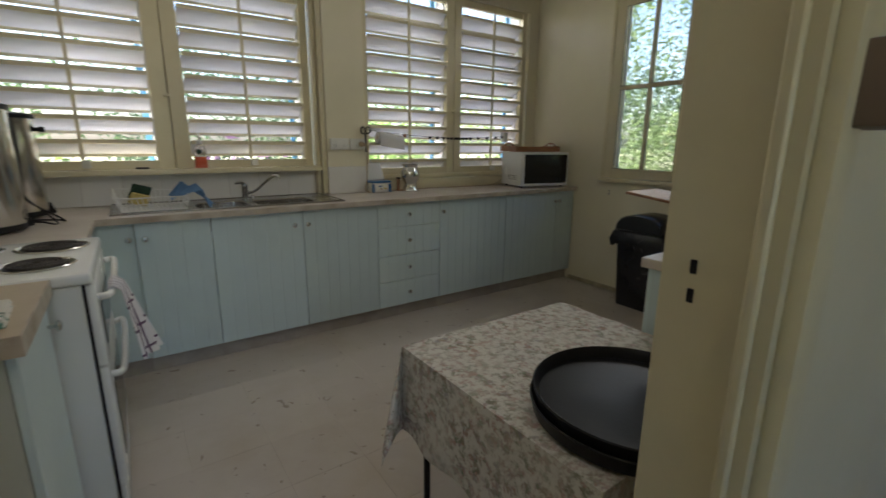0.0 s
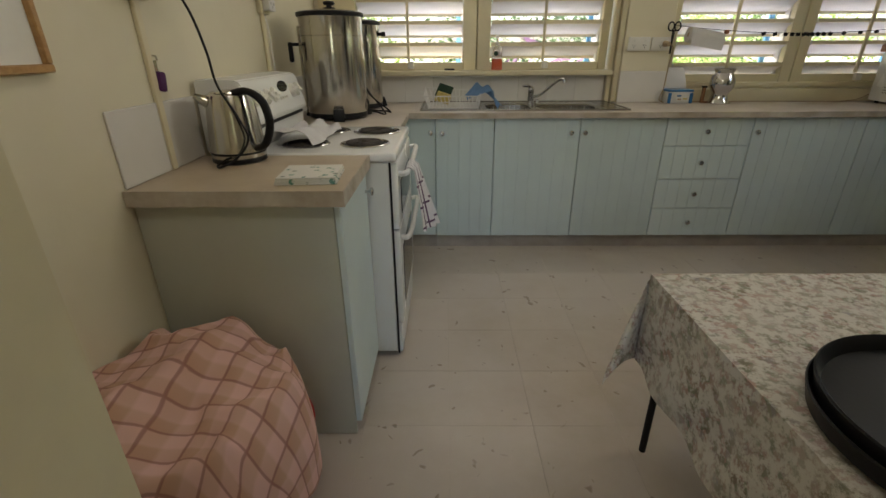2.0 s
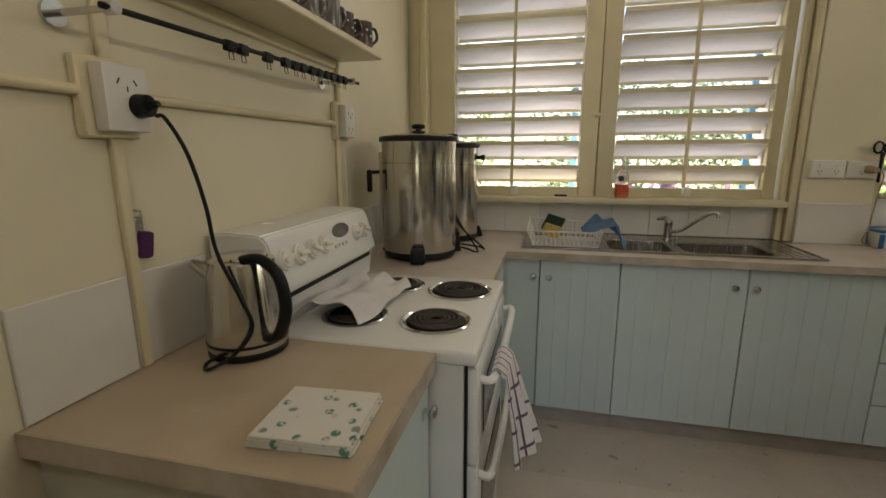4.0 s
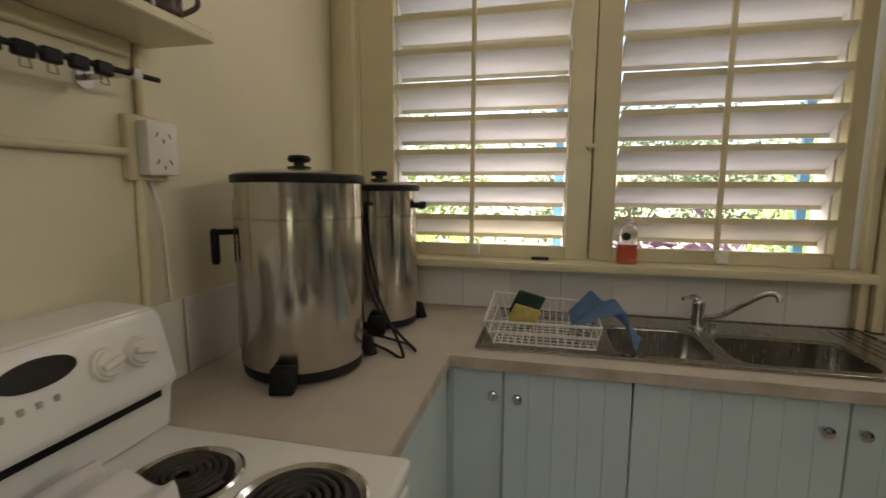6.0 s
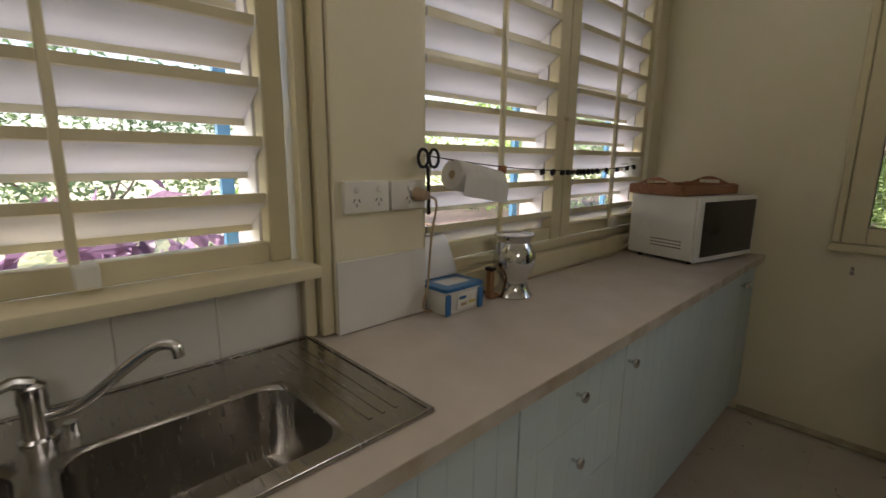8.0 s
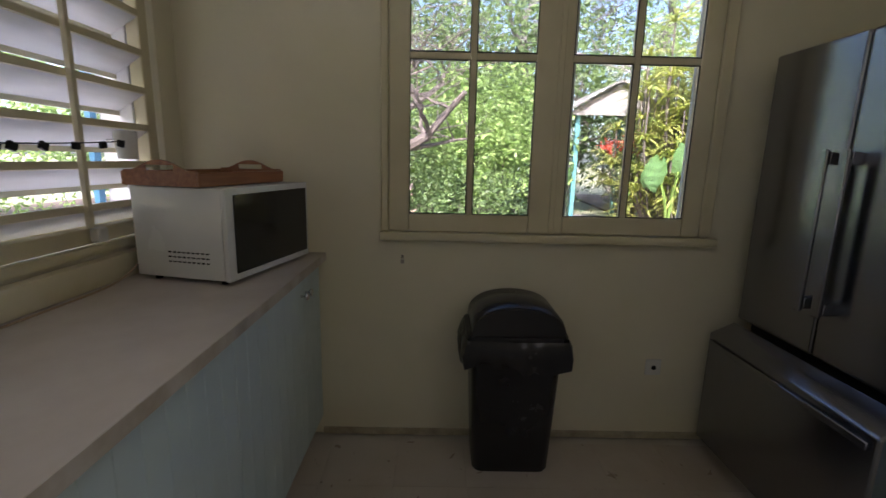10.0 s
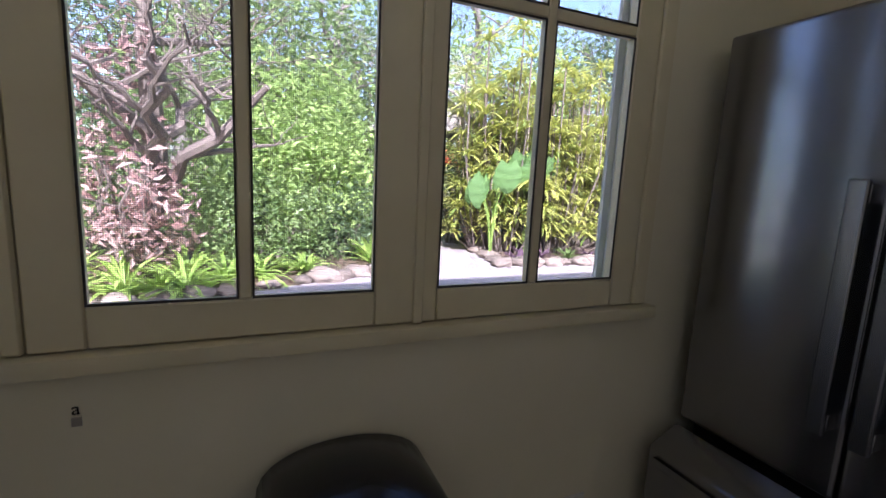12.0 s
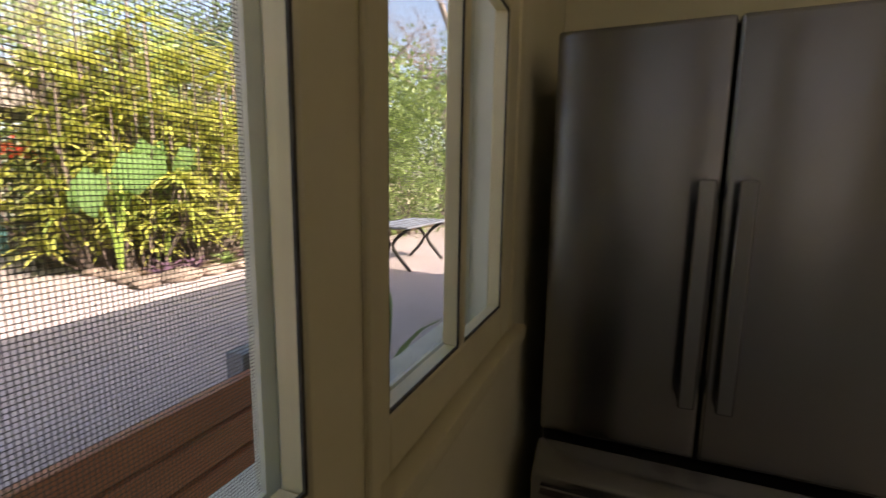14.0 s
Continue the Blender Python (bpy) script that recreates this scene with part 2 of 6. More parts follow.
box(XR, -0.9, 0.99, 5.25, 3.032, 2.45, bm=bm)
box(XR, 4.432, 0.99, 5.25, YB, 2.45, bm=bm)
box(XR, -0.9, 2.45, 5.25, YB, H, bm=bm)
setting("wall_east", bm, WALL, "cream painted wall with a pair of casement windows", "wall")
bm = box(XL, 2.09, 0, 1.388, YF, H)
box(2.222, 2.09, 0, XR, YF, H, bm=bm)
# the gap above the door head is added to hold the unseen fill lamp
box(1.388, 2.09, 2.07, 2.222, YF, 2.14, bm=bm)
box(1.388, 2.09, 2.62, 2.222, YF, H, bm=bm)
setting("wall_south", bm, WALL, "cream painted wall with the kitchen doorway", "wall")
bm = box(XL, -0.9, 0, 1.0, -0.78, H)
box(2.5, -0.9, 0, XR, -0.78, H, bm=bm)
# opening left in this unseen wall for the hall fill lamp
box(1.0, -0.9, 0, 2.5, -0.78, 0.8, bm=bm)
box(1.0, -0.9, 2.2, 2.5, -0.78, H, bm=bm)
setting("wall_hall", bm, WALL, "plain cream wall of the hall", "wall")
setting("ceiling", box(XL - 0.12, -0.9, H, 5.25, 5.46, H + 0.05), CEIL, "plain white painted ceiling", "ceiling")
setting("roof", box(XL - 0.9, -1.5, H + 0.12, 5.9, 6.15, H + 0.24), PLINTH, "plain roof with a short eave", "roof")
floor = setting("floor", box(XL - 0.12, -0.9, -0.1, 5.25, 5.46, -0.006), GROUT, "worn cream vinyl tile floor", "floor")


BLUE = painted("blue_paint", (0.10, 0.30, 0.50), (0.08, 0.24, 0.42), 0.4)
# ---- louvred windows of the north wall ----
def louvre_window(name, x0, x1, m0, m1, x2, x3, sill_y, low=1.112, first=0):
    """A pair of timber shutters: stiles at x0, m0-m1 and x3, blades between, a tilt rod on each."""
    w = thing(name, ((x0 + x3) / 2, 5.36, low), "cream timber window with two tilting louvre shutters", "window", kind="structure")
    zt = 2.44
    part("stile", box(x0, 5.325, low, x1, 5.375, 2.50, 0.004), TRIM, w)
    part("stile", box(m0, 5.322, low, (m0 + m1) / 2 - 0.002, 5.375, 2.50, 0.004), TRIM, w)
    part("stile", box((m0 + m1) / 2 + 0.002, 5.322, low, m1, 5.375, 2.50, 0.004), TRIM, w)
    part("stile", box(x2, 5.325, low, x3, 5.375, 2.50, 0.004), TRIM, w)
    part("astragal", box((m0 + m1) / 2 - 0.015, 5.376, low, (m0 + m1) / 2 + 0.015, 5.39, 2.50), TRIM, w)
    for a, b in ((x1, m0), (m1, x2)):
        part("bottom_rail", box(a, 5.33, low, b, 5.372, low + 0.052, 0.003), TRIM, w)
        part("top_rail", box(a, 5.33, zt, b, 5.372, 2.50, 0.003), TRIM, w)
        part("jamb_lining", box(a - 0.012, 5.376, low - 0.01, a + 0.006, 5.50, 2.50), BLADE, w)
        part("jamb_lining", box(b - 0.006, 5.376, low - 0.01, b + 0.012, 5.50, 2.50), BLADE, w)
        prof = [(0.0, 0.011), (0.0, -0.011), (0.006, -0.014), (0.104, -0.078), (0.104, -0.095), (0.113, -0.095), (0.113, -0.066), (0.012, 0.011)]
        me = None
        for k in range(first, 9):
            z = 1.279 + 0.1355 * k
            if me is None:
                bm = bmesh.new()
                ends = [[bm.verts.new((x, y, zz)) for y, zz in prof] for x in (-(b - a) / 2 + 0.007, (b - a) / 2 - 0.007)]
                for i in range(len(prof)):
                    j = (i + 1) % len(prof)
                    bm.faces.new((ends[0][i], ends[0][j], ends[1][j], ends[1][i]))
                bm.faces.new(ends[0][::-1])
                bm.faces.new(ends[1])
                me = link("louvre_blade", bm, TRIM, 0)
                me.materials.append(BLADE)
                for f in me.polygons:
                    f.material_index = 0 if f.center.y < 0.004 or f.normal.y < -0.9 else 1
            ob = new("louvre_blade", me)
            ob.parent = w
            ob.location = Vector(((a + b) / 2, 5.318, z)) - ORIGIN[w]
            ob.rotation_euler = (radians(random.uniform(-2.0, 2.0)), 0, 0)
        xr = (a + b) / 2 - 0.015
        part("tilt_rod", box(xr - 0.009, 5.292, low + 0.06, xr + 0.009, 5.310, 2.43, 0.002), TRIM, w)
        part("outer_strip", box(b - 0.045, 5.51, low - 0.03, b - 0.012, 5.53, 2.50), BLUE, w, "blue painted outer strip", smooth=0)
        part("rod_end", box(xr - 0.006, 5.27, low + 0.012, xr + 0.036, 5.305, low + 0.06, 0.005), WHITE, w)
    c = (m0 + m1) / 2 - 0.01
    bm = rod((c, 5.322, 1.561), (c, 5.300, 1.561), 0.013, seg=14)
    box(c - 0.016, 5.296, 1.554, c + 0.016, 5.304, 1.568, 0.003, bm)
    part("catch", bm, TRIM, w, "small cream painted sash catch")
    # sill
    bm = box(x0 - 0.05, sill_y, low - 0.03, x3 + 0.02, 5.33, low + 0.002, 0.008, seg=2)
    part("window_sill", bm, TRIM, w)
    return w


def architrave(name, pieces, label):
    """Moulded boards: each a flat board with a raised outer bead."""
    t = thing(name, (pieces[0][0], pieces[0][1], pieces[0][2]), label, "trim", kind="structure")
    for x0, y0, z0, x1, y1, z1 in pieces:
        part("board", box(x0, y0, z0, x1, y1, z1, 0.006, seg=2), TRIM, t)
    return t


louvre_window("window_1", 0.95, 1.10, 1.825, 2.01, 2.765, 2.82, 5.20)
louvre_window("window_2", 3.24, 3.285, 4.045, 4.20, 4.93, 4.985, 5.295, 1.025, -1)
architrave("trim_1", [(0.86, 5.28, 1.10, 0.90, 5.309, H), (0.905, 5.262, 1.10, 0.945, 5.309, H)], "cream moulded architrave beside the louvred window")
architrave("trim_2", [(2.825, 5.270, 0.905, 2.855, 5.309, H), (2.862, 5.252, 0.905, 2.897, 5.309, H)], "cream moulded architrave between window and pier")
architrave("trim_3", [(3.218, 5.262, 0.905, 3.236, 5.309, H)], "narrow cream bead beside the louvred window")

# ---- casement window of the east wall ----
w3 = thing("window_3", (5.13, 3.73, 0.99), "cream casement window with two sashes and insect screens", "window", kind="structure")
gz0, gz1 = 1.086, 2.37


def sash(y0, y1, g0, g1):
    """One casement: stiles, rails, glazing bars, four panes."""
    part("stile", box(5.113, y0, 1.007, 5.150, g0, 2.43, 0.004), TRIM, w3)
    part("stile", box(5.113, g1, 1.007, 5.150, y1, 2.43, 0.004), TRIM, w3)
    part("bottom_rail", box(5.113, g0, 1.007, 5.150, g1, gz0, 0.004), TRIM, w3)
    part("top_rail", box(5.113, g0, gz1, 5.150, g1, 2.43, 0.004), TRIM, w3)
    gm = (g0 + g1) / 2
    part("glazing_bar", box(5.114, gm - 0.013, gz0, 5.148, gm + 0.013, gz1, 0.004), TRIM, w3)
    for a, b in ((g0, gm - 0.013), (gm + 0.013, g1)):
        part("glazing_bar", box(5.114, a, 1.730, 5.148, b, 1.758, 0.004), TRIM, w3)
        for z0, z1 in ((gz0, 1.730), (1.758, gz1)):
            p = part("pane", box(5.120, a + 0.001, z0 + 0.001, 5.124, b - 0.001, z1 - 0.001), GLASS, w3, smooth=0)
            p.visible_shadow = False
            bm = bmesh.new()   # dark perished putty round the pane
            for q in ((a, z0, b, z0 + 0.005), (a, z1 - 0.004, b, z1), (a, z0 + 0.005, a + 0.004, z1 - 0.004), (b - 0.004, z0 + 0.005, b, z1 - 0.004)):
                box(5.1165, q[0], q[1], 5.1197, q[2], q[3], bm=bm)
            part("putty", bm, PUTTY, w3, "dark perished putty", smooth=0)


GLASS, gt, gb = shader("window_glass", (1, 1, 1), 0.0)
gt.nodes.remove(gb)
g_a, g_b, g_m = gt.nodes.new("ShaderNodeBsdfTransparent"), node(gt, "ShaderNodeBsdfGlossy", Roughness=0.02), gt.nodes.new("ShaderNodeMixShader")
g_m.inputs[0].default_value = 0.025
gt.links.new(g_a.outputs[0], g_m.inputs[1])
gt.links.new(g_b.outputs[0], g_m.inputs[2])
gt.links.new(g_m.outputs[0], gt.nodes["Material Output"].inputs[0])
PUTTY = painted("old_putty", (0.03, 0.028, 0.025), (0.10, 0.09, 0.08), 0.8, 40, 90, 0.6)
sash(3.708, 4.422, 3.808, 4.335)
sash(3.042, 3.704, 3.124, 3.656)
part("mullion_bead", box(5.104, 3.694, 1.007, 5.1145, 3.718, 2.43, 0.003), TRIM, w3)
part("window_sill", box(5.085, 2.965, 0.968, 5.15, 4.462, 1.004, 0.008, seg=2), TRIM, w3)
part("casing", box(5.110, 2.987, 1.006, 5.129, 3.040, 2.50, 0.005), TRIM, w3)
part("casing", box(5.110, 4.424, 1.006, 5.129, 4.457, 2.50, 0.005), TRIM, w3)
part("casing", box(5.110, 3.040, 2.432, 5.129, 4.424, 2.50, 0.005), TRIM, w3)
# the deep outer frame and its insect screens
OUTER = painted("outer_paint", (0.70, 0.71, 0.66), (0.56, 0.58, 0.54), 0.55, 8, 60, 0.3)
for y0, y1 in ((3.02, 3.07), (3.64, 3.74), (4.38, 4.428)):
    part("outer_post", box(5.155, y0, 1.002, 5.235, y1, 2.45, 0.004), OUTER, w3, "grey green outer window post")
part("outer_sill", box(5.155, 3.02, 0.975, 5.30, 4.428, 1.001, 0.004), OUTER, w3, "pale grey weathered outer sill")
WIRE = painted("screen_wire", (0.07, 0.07, 0.075), (0.10, 0.10, 0.10), 0.6)
for y0, y1 in ((3.07, 3.64), (3.74, 4.38)):
    fr = bmesh.new()
    for a, z0, b, z1 in ((y0, 1.003, y1, 1.027), (y0, 2.40, y1, 2.425), (y0, 1.027, y0 + 0.022, 2.40), (y1 - 0.022, 1.027, y1, 2.40)):
        box(5.212, a, z0, 5.226, b, z1, bm=fr)
    sc = part("screen_frame", fr, OUTER, w3, "pale metal screen frame", smooth=0)
    bm = bmesh.new()
    pitch, wire = 0.0040, 0.00042
    n = int((y1 - y0 - 0.044) / pitch)
    for k in range(n):
        y = y0 + 0.022 + k * pitch
        bm.faces.new([bm.verts.new(p) for p in ((5.219, y - wire, 1.027), (5.219, y + wire, 1.027), (5.219, y + wire, 2.40), (5.219, y - wire, 2.40))])
    for k in range(int(1.373 / pitch)):
        z = 1.027 + k * pitch
        bm.faces.new([bm.verts.new(p) for p in ((5.2195, y0 + 0.022, z - wire), (5.2195, y1 - 0.022, z - wire), (5.2195, y1 - 0.022, z + wire), (5.2195, y0 + 0.022, z + wire))])
    tagged(part("screen_mesh", bm, WIRE, sc, "fine grey insect screen", smooth=0), kind="stuff")

# ---- doorway ----
d = thing("door_1", (1.77, 2.15, 0), "cream painted doorway lining with latch holes", "doorway", kind="structure")
part("jamb", box(1.389, 2.085, 0, 1.410, 2.215, 2.05), TRIM, d)
jamb = part("jamb", box(2.201, 2.085, 0, 2.221, 2.215, 2.05), TRIM, d)
part("head", box(1.411, 2.085, 2.05, 2.200, 2.215, 2.07), TRIM, d)
for x0, x1 in ((1.324, 1.388), (2.222, 2.286)):
    part("architrave", box(x0, 2.065, 0, x1, 2.088, 2.13, 0.006, seg=2), TRIM, d)
    part("architrave", box(x0, 2.212, 0, x1, 2.23, 2.13, 0.006, seg=2), TRIM, d)
part("door_stop", box(2.189, 2.10, 0, 2.2005, 2.115, 2.05, 0.003), TRIM, d)
for z in (1.137, 1.10):
    part("latch_hole", box(2.1985, 2.172, z - 0.009, 2.2007, 2.180, z + 0.009, 0.0008), BLACK, d, "dark latch hole")

# ---- floor units ----


def grooved(x0, x1, z0, z1, y, depth=0.018, pitch=0.075):
    """An upright boarded panel that faces -y, with v grooves."""
    bm = bmesh.new()
    n = max(1, round((x1 - x0) / pitch))
    pts = [(x0, y + 0.002), (x0 + 0.002, y)]
    for k in range(1, n):
        x = x0 + (x1 - x0) * k / n
        pts += [(x - 0.0022, y), (x, y + 0.002), (x + 0.0022, y)]
    pts += [(x1 - 0.002, y), (x1, y + 0.002), (x1, y + depth), (x0, y + depth)]
    lo, hi = [bm.verts.new((a, b, z0)) for a, b in pts], [bm.verts.new((a, b, z1)) for a, b in pts]
    m = len(pts)
    for i in range(m):
        j = (i + 1) % m
        bm.faces.new((lo[i], lo[j], hi[j], hi[i]))
    bm.faces.new(lo[::-1])
    bm.faces.new(hi)
    return bm


def knob(x, y, z, parent, way=(0, -1, 0)):
    bm = lathe([(0.006, 0), (0.005, 0.012), (0.0075, 0.016), (0.0145, 0.020), (0.0160, 0.025), (0.0135, 0.030), (0.006, 0.0325)], 0, 0, 16)
    turned(bm, Matrix.Translation((x, y, z)) @ Vector(way).to_track_quat("Z", "Y").to_matrix().to_4x4())
    return part("knob", bm, CHROME, parent, "round chrome knob")


FRONT = 4.741


def unit(x0, x1, doors, label, top=0.865):
    """A floor cabinet of the north run: body and boarded doors with knobs."""
    u = thing("floor_cabinet", ((x0 + x1) / 2, 5.0, 0.0), label, "cabinet", "floor cabinets under the worktop")
    part("body", box(x0 + 0.001, FRONT + 0.020, 0.095, x1 - 0.001, 5.305, top), MINT, u, smooth=0)
    part("plinth", box(x0, FRONT + 0.045, 0.0, x1, FRONT + 0.065, 0.094), PLINTH, u, "scuffed brown plinth", smooth=0)
    for a, b, knobs in doors:
        p = part("door", grooved(a + 0.0025, b - 0.0025, 0.098, 0.862, FRONT), MINT, u, "pale mint boarded door", smooth=0)
        for k in knobs:
            knob(k, FRONT, 0.778, p)
    return u


unit(1.640, 2.003, [(1.640, 2.003, (1.683,))], "pale mint boarded cabinet with one door and knob", 0.74)
unit(2.003, 3.052, [(2.003, 2.528, (2.470,)), (2.528, 3.052, (2.553,))], "pale mint boarded double cabinet under the sink", 0.74)
u = thing("drawer_unit", (3.315, 5.0, 0), "pale mint unit of four drawers with chrome knobs", "drawers")
part("body", box(3.053, FRONT + 0.020, 0.095, 3.579, 5.305, 0.865), MINT, u, smooth=0)
part("plinth", box(3.052, FRONT + 0.045, 0.0, 3.580, FRONT + 0.065, 0.094), PLINTH, u, "scuffed brown plinth", smooth=0)
for z0, z1 in ((0.098, 0.285), (0.290, 0.480), (0.485, 0.690), (0.694, 0.862)):
    p = part("drawer_front", grooved(3.0545, 3.5775, z0, z1, FRONT), MINT, u, "pale mint boarded drawer front", smooth=0)
    knob(3.297, FRONT, (z0 + z1) / 2 + 0.004, p)
unit(3.580, 4.260, [(3.580, 4.260, (3.600,))], "pale mint boarded cabinet with one wide door")
unit(4.260, 5.128, [(4.260, 4.882, (4.565 + 0.285,)), (4.882, 5.125, (4.905,))], "pale mint boarded corner cabinet with two doors")
# corner unit between the two runs, set back a little
u = thing("corner_cabinet", (1.2, 4.9, 0), "pale mint corner cabinet beside the stove", "cabinet", "floor cabinets under the worktop")
bm = box(0.832, 4.182, 0.095, 1.445, FRONT + 0.02, 0.865)
box(0.832, FRONT + 0.021, 0.095, 1.639, 5.305, 0.865, bm=bm)
part("body", bm, MINT, u, smooth=0)
p = part("filler_door", grooved(1.484, 1.636, 0.098, 0.862, FRONT + 0.012, 0.008, 0.2), MINT, u, "narrow pale mint filler door", smooth=0)
knob(1.610, FRONT + 0.012, 0.778, p)
part("side_panel", box(1.446, 4.19, 0.098, 1.464, FRONT + 0.03, 0.862), MINT, u, smooth=0)
part("plinth", box(1.38, FRONT + 0.045, 0, 1.640, FRONT + 0.065, 0.094), PLINTH, u, smooth=0)

# ---- worktops ----
wt = thing("worktop", (3.0, 5.0, 0.866), "beige laminate worktop running along the window wall", "worktop")
SX0, SX1, SY0, SY1 = 1.545, 2.835, 4.785, 5.285
for q in ((XL, 4.180, 1.479, FRONT - 0.030), (XL, FRONT - 0.030, SX0 + 0.02, YB - 0.001), (SX0 + 0.02, FRONT - 0.030, SX1 - 0.02, SY0 + 0.02), (SX0 + 0.02, SY1 - 0.02, SX1 - 0.02, YB - 0.001), (SX1 - 0.02, FRONT - 0.030, XR - 0.001, YB - 0.001)):
    part("top", box(q[0], q[1], 0.866, q[2], q[3], 0.899), LAMINATE, wt, smooth=0)
part("edge_strip", box(1.479, FRONT - 0.0335, 0.866, XR - 0.002, FRONT - 0.0305, 0.8995), EDGE, wt, "worn pale edge strip", smooth=0)
part("edge_strip", box(1.4795, 4.180, 0.866, 1.4825, FRONT - 0.0335, 0.8995), EDGE, wt, "worn pale edge strip", smooth=0)
upstand = part("upstand", box(3.22, 5.262, 0.9, XR - 0.002, 5.309, 0.985, 0.012, seg=2), TRIM, wt, "cream painted upstand")

# bench unit beside the doorway
u = thing("end_cabinet", (1.1, 3.37, 0), "pale mint end cabinet with a beige worktop beside the stove", "cabinet")
part("body", box(0.832, 3.123, 0.09, 1.378, 3.535, 0.853), MINT, u, smooth=0)
bm = grooved(0.832, 1.391, 0.004, 0.853, 0, 0.012, 0.9)
turned(bm, Matrix.Translation((0, 3.110, 0)))
part("end_panel", bm, PANEL, u, "plain pale grey green end panel", smooth=0)
bm = grooved(-0.212, 0.212, 0.060, 0.85, 0, 0.018, 0.5)
turned(bm, Matrix.Translation((1.411, 3.325, 0)) @ pose(0, 0, 0, 0, 0, 90))
p = part("door", bm, MINT, u, "pale mint cabinet door", smooth=0)
knob(1.411, 3.500, 0.775, p, (1, 0, 0))
part("kick_board", box(0.832, 3.14, 0, 1.36, 3.535, 0.089), PLINTH, u, smooth=0)
part("worktop", box(0.830, 3.088, 0.862, 1.427, 3.542, 0.899, 0.002), TAN, u, "beige laminate top", smooth=0)
bm = box(0.830, 3.0855, 0.8545, 1.427, 3.088, 0.8995)
box(1.427, 3.0855, 0.8545, 1.4300, 3.542, 0.8995, bm=bm)
part("edge_strip", bm, EDGE, u, "chipped brown edge strip", smooth=0)

# ---- stove ----
CLOTH = painted("white_towel", (0.70, 0.69, 0.70), (0.60, 0.58, 0.60), 0.9, 14, 300, 0.5)
st = thing("stove", (1.2, 3.92, 0), "white freestanding electric stove with four coil hotplates", "stove")
SY, SE = 3.612, 4.232
part("body", box(0.86, SY, 0.03, 1.470, SE, 0.868, 0.004), ENAMEL, st)
part("hob", box(0.86, SY - 0.006, 0.869, 1.500, SE + 0.006, 0.905, 0.012, seg=3), ENAMEL, st, "white enamel hob")
part("kick_drawer", box(1.471, SY + 0.012, 0.02, 1.492, SE - 0.012, 0.165, 0.006, seg=2), ENAMEL, st, "white drawer front")
od = part("oven_door", box(1.471, SY + 0.012, 0.172, 1.502, SE - 0.012, 0.595, 0.008, seg=2), ENAMEL, st, "white oven door with dark glass")
part("oven_glass", box(1.5025, SY + 0.09, 0.235, 1.505, SE - 0.09, 0.50, 0.001), GLOSS, od, "dark oven glass")
part("handle", tube(smooth_path([(1.503, SY + 0.05, 0.555), (1.535, SY + 0.06, 0.560), (1.540, 3.92, 0.560), (1.535, SE - 0.06, 0.560), (1.503, SE - 0.05, 0.555)], 6), 0.011), ENAMEL, od, "white bar handle")
gd = part("grill_door", box(1.471, SY + 0.012, 0.602, 1.502, SE - 0.012, 0.862, 0.008, seg=2), ENAMEL, st, "white grill door with dark glass")
part("grill_glass", box(1.5025, SY + 0.10, 0.64, 1.505, SE - 0.10, 0.775, 0.001), GLOSS, gd, "dark grill glass")
part("handle", tube(smooth_path([(1.503, SY + 0.05, 0.815), (1.535, SY + 0.06, 0.820), (1.540, 3.92, 0.820), (1.535, SE - 0.06, 0.820), (1.503, SE - 0.05, 0.815)], 6), 0.011), ENAMEL, gd, "white bar handle")
# shade of the gap beside the doors, put in as a black strip
part("side_trim", box(1.4715, SY + 0.001, 0.02, 1.478, SY + 0.011, 0.868), BLACK, st, "black strip in place of the shaded door gap", smooth=0)
# sloping control panel at the back
bm = bmesh.new()
prof = [(0.815, 0.906), (0.985, 0.906), (0.996, 1.000), (1.012, 1.008), (0.980, 1.135), (0.962, 1.153), (0.88, 1.158), (0.815, 1.155)]
ends = [[bm.verts.new((x, y, z)) for x, z in prof] for y in (SY, SE + 0.004)]
for i in range(len(prof)):
    j = (i + 1) % len(prof)
    bm.faces.new((ends[0][i], ends[0][j], ends[1][j], ends[1][i]))
bm.faces.new(ends[0][::-1])
bm.faces.new(ends[1])
bmesh.ops.recalc_face_normals(bm, faces=bm.faces)
bmesh.ops.bevel(bm, geom=bm.edges[:], offset=0.006, segments=2, affect="EDGES")
cp = part("control_panel", bm, ENAMEL, st, "sloping white control panel")
nrm = Vector((0.11, 0, 0.030)).normalized()


def on_panel(y, z, out):
    return Vector((1.012 - (z - 1.010) / 0.11 * 0.030, y, z)) + nrm * out


for y in (3.66, 3.73, 3.80, 3.87, 4.10, 4.165):
    a = on_panel(y, 1.085, 0.0)
    bm = rod(a, a + nrm * 0.010, 0.030, 0.027, 24)
    rod(a + nrm * 0.010, a + nrm * 0.016, 0.024, 0.021, 24, bm)
    k = part("control_knob", bm, WHITE, cp, "round white control knob")
    b = bmesh.new()
    box(-0.006, -0.020, 0, 0.006, 0.020, 0.012, 0.002, b)
    turned(b, Matrix.Translation(a + nrm * 0.015) @ nrm.to_track_quat("Z", "Y").to_matrix().to_4x4() @ pose(0, 0, 0, 0, 0, random.uniform(60, 110)))
    ob = part("grip", b, WHITE, st, "knob grip")
    dot = on_panel(y, 1.126, 0.0)
    part("mark", rod(dot, dot + nrm * 0.001, 0.004, seg=8), BLACK, st)
c = on_panel(4.000, 1.108, 0.0)
bm = bmesh.new()
bmesh.ops.create_cone(bm, cap_ends=True, segments=32, radius1=1, radius2=0.94, depth=1)
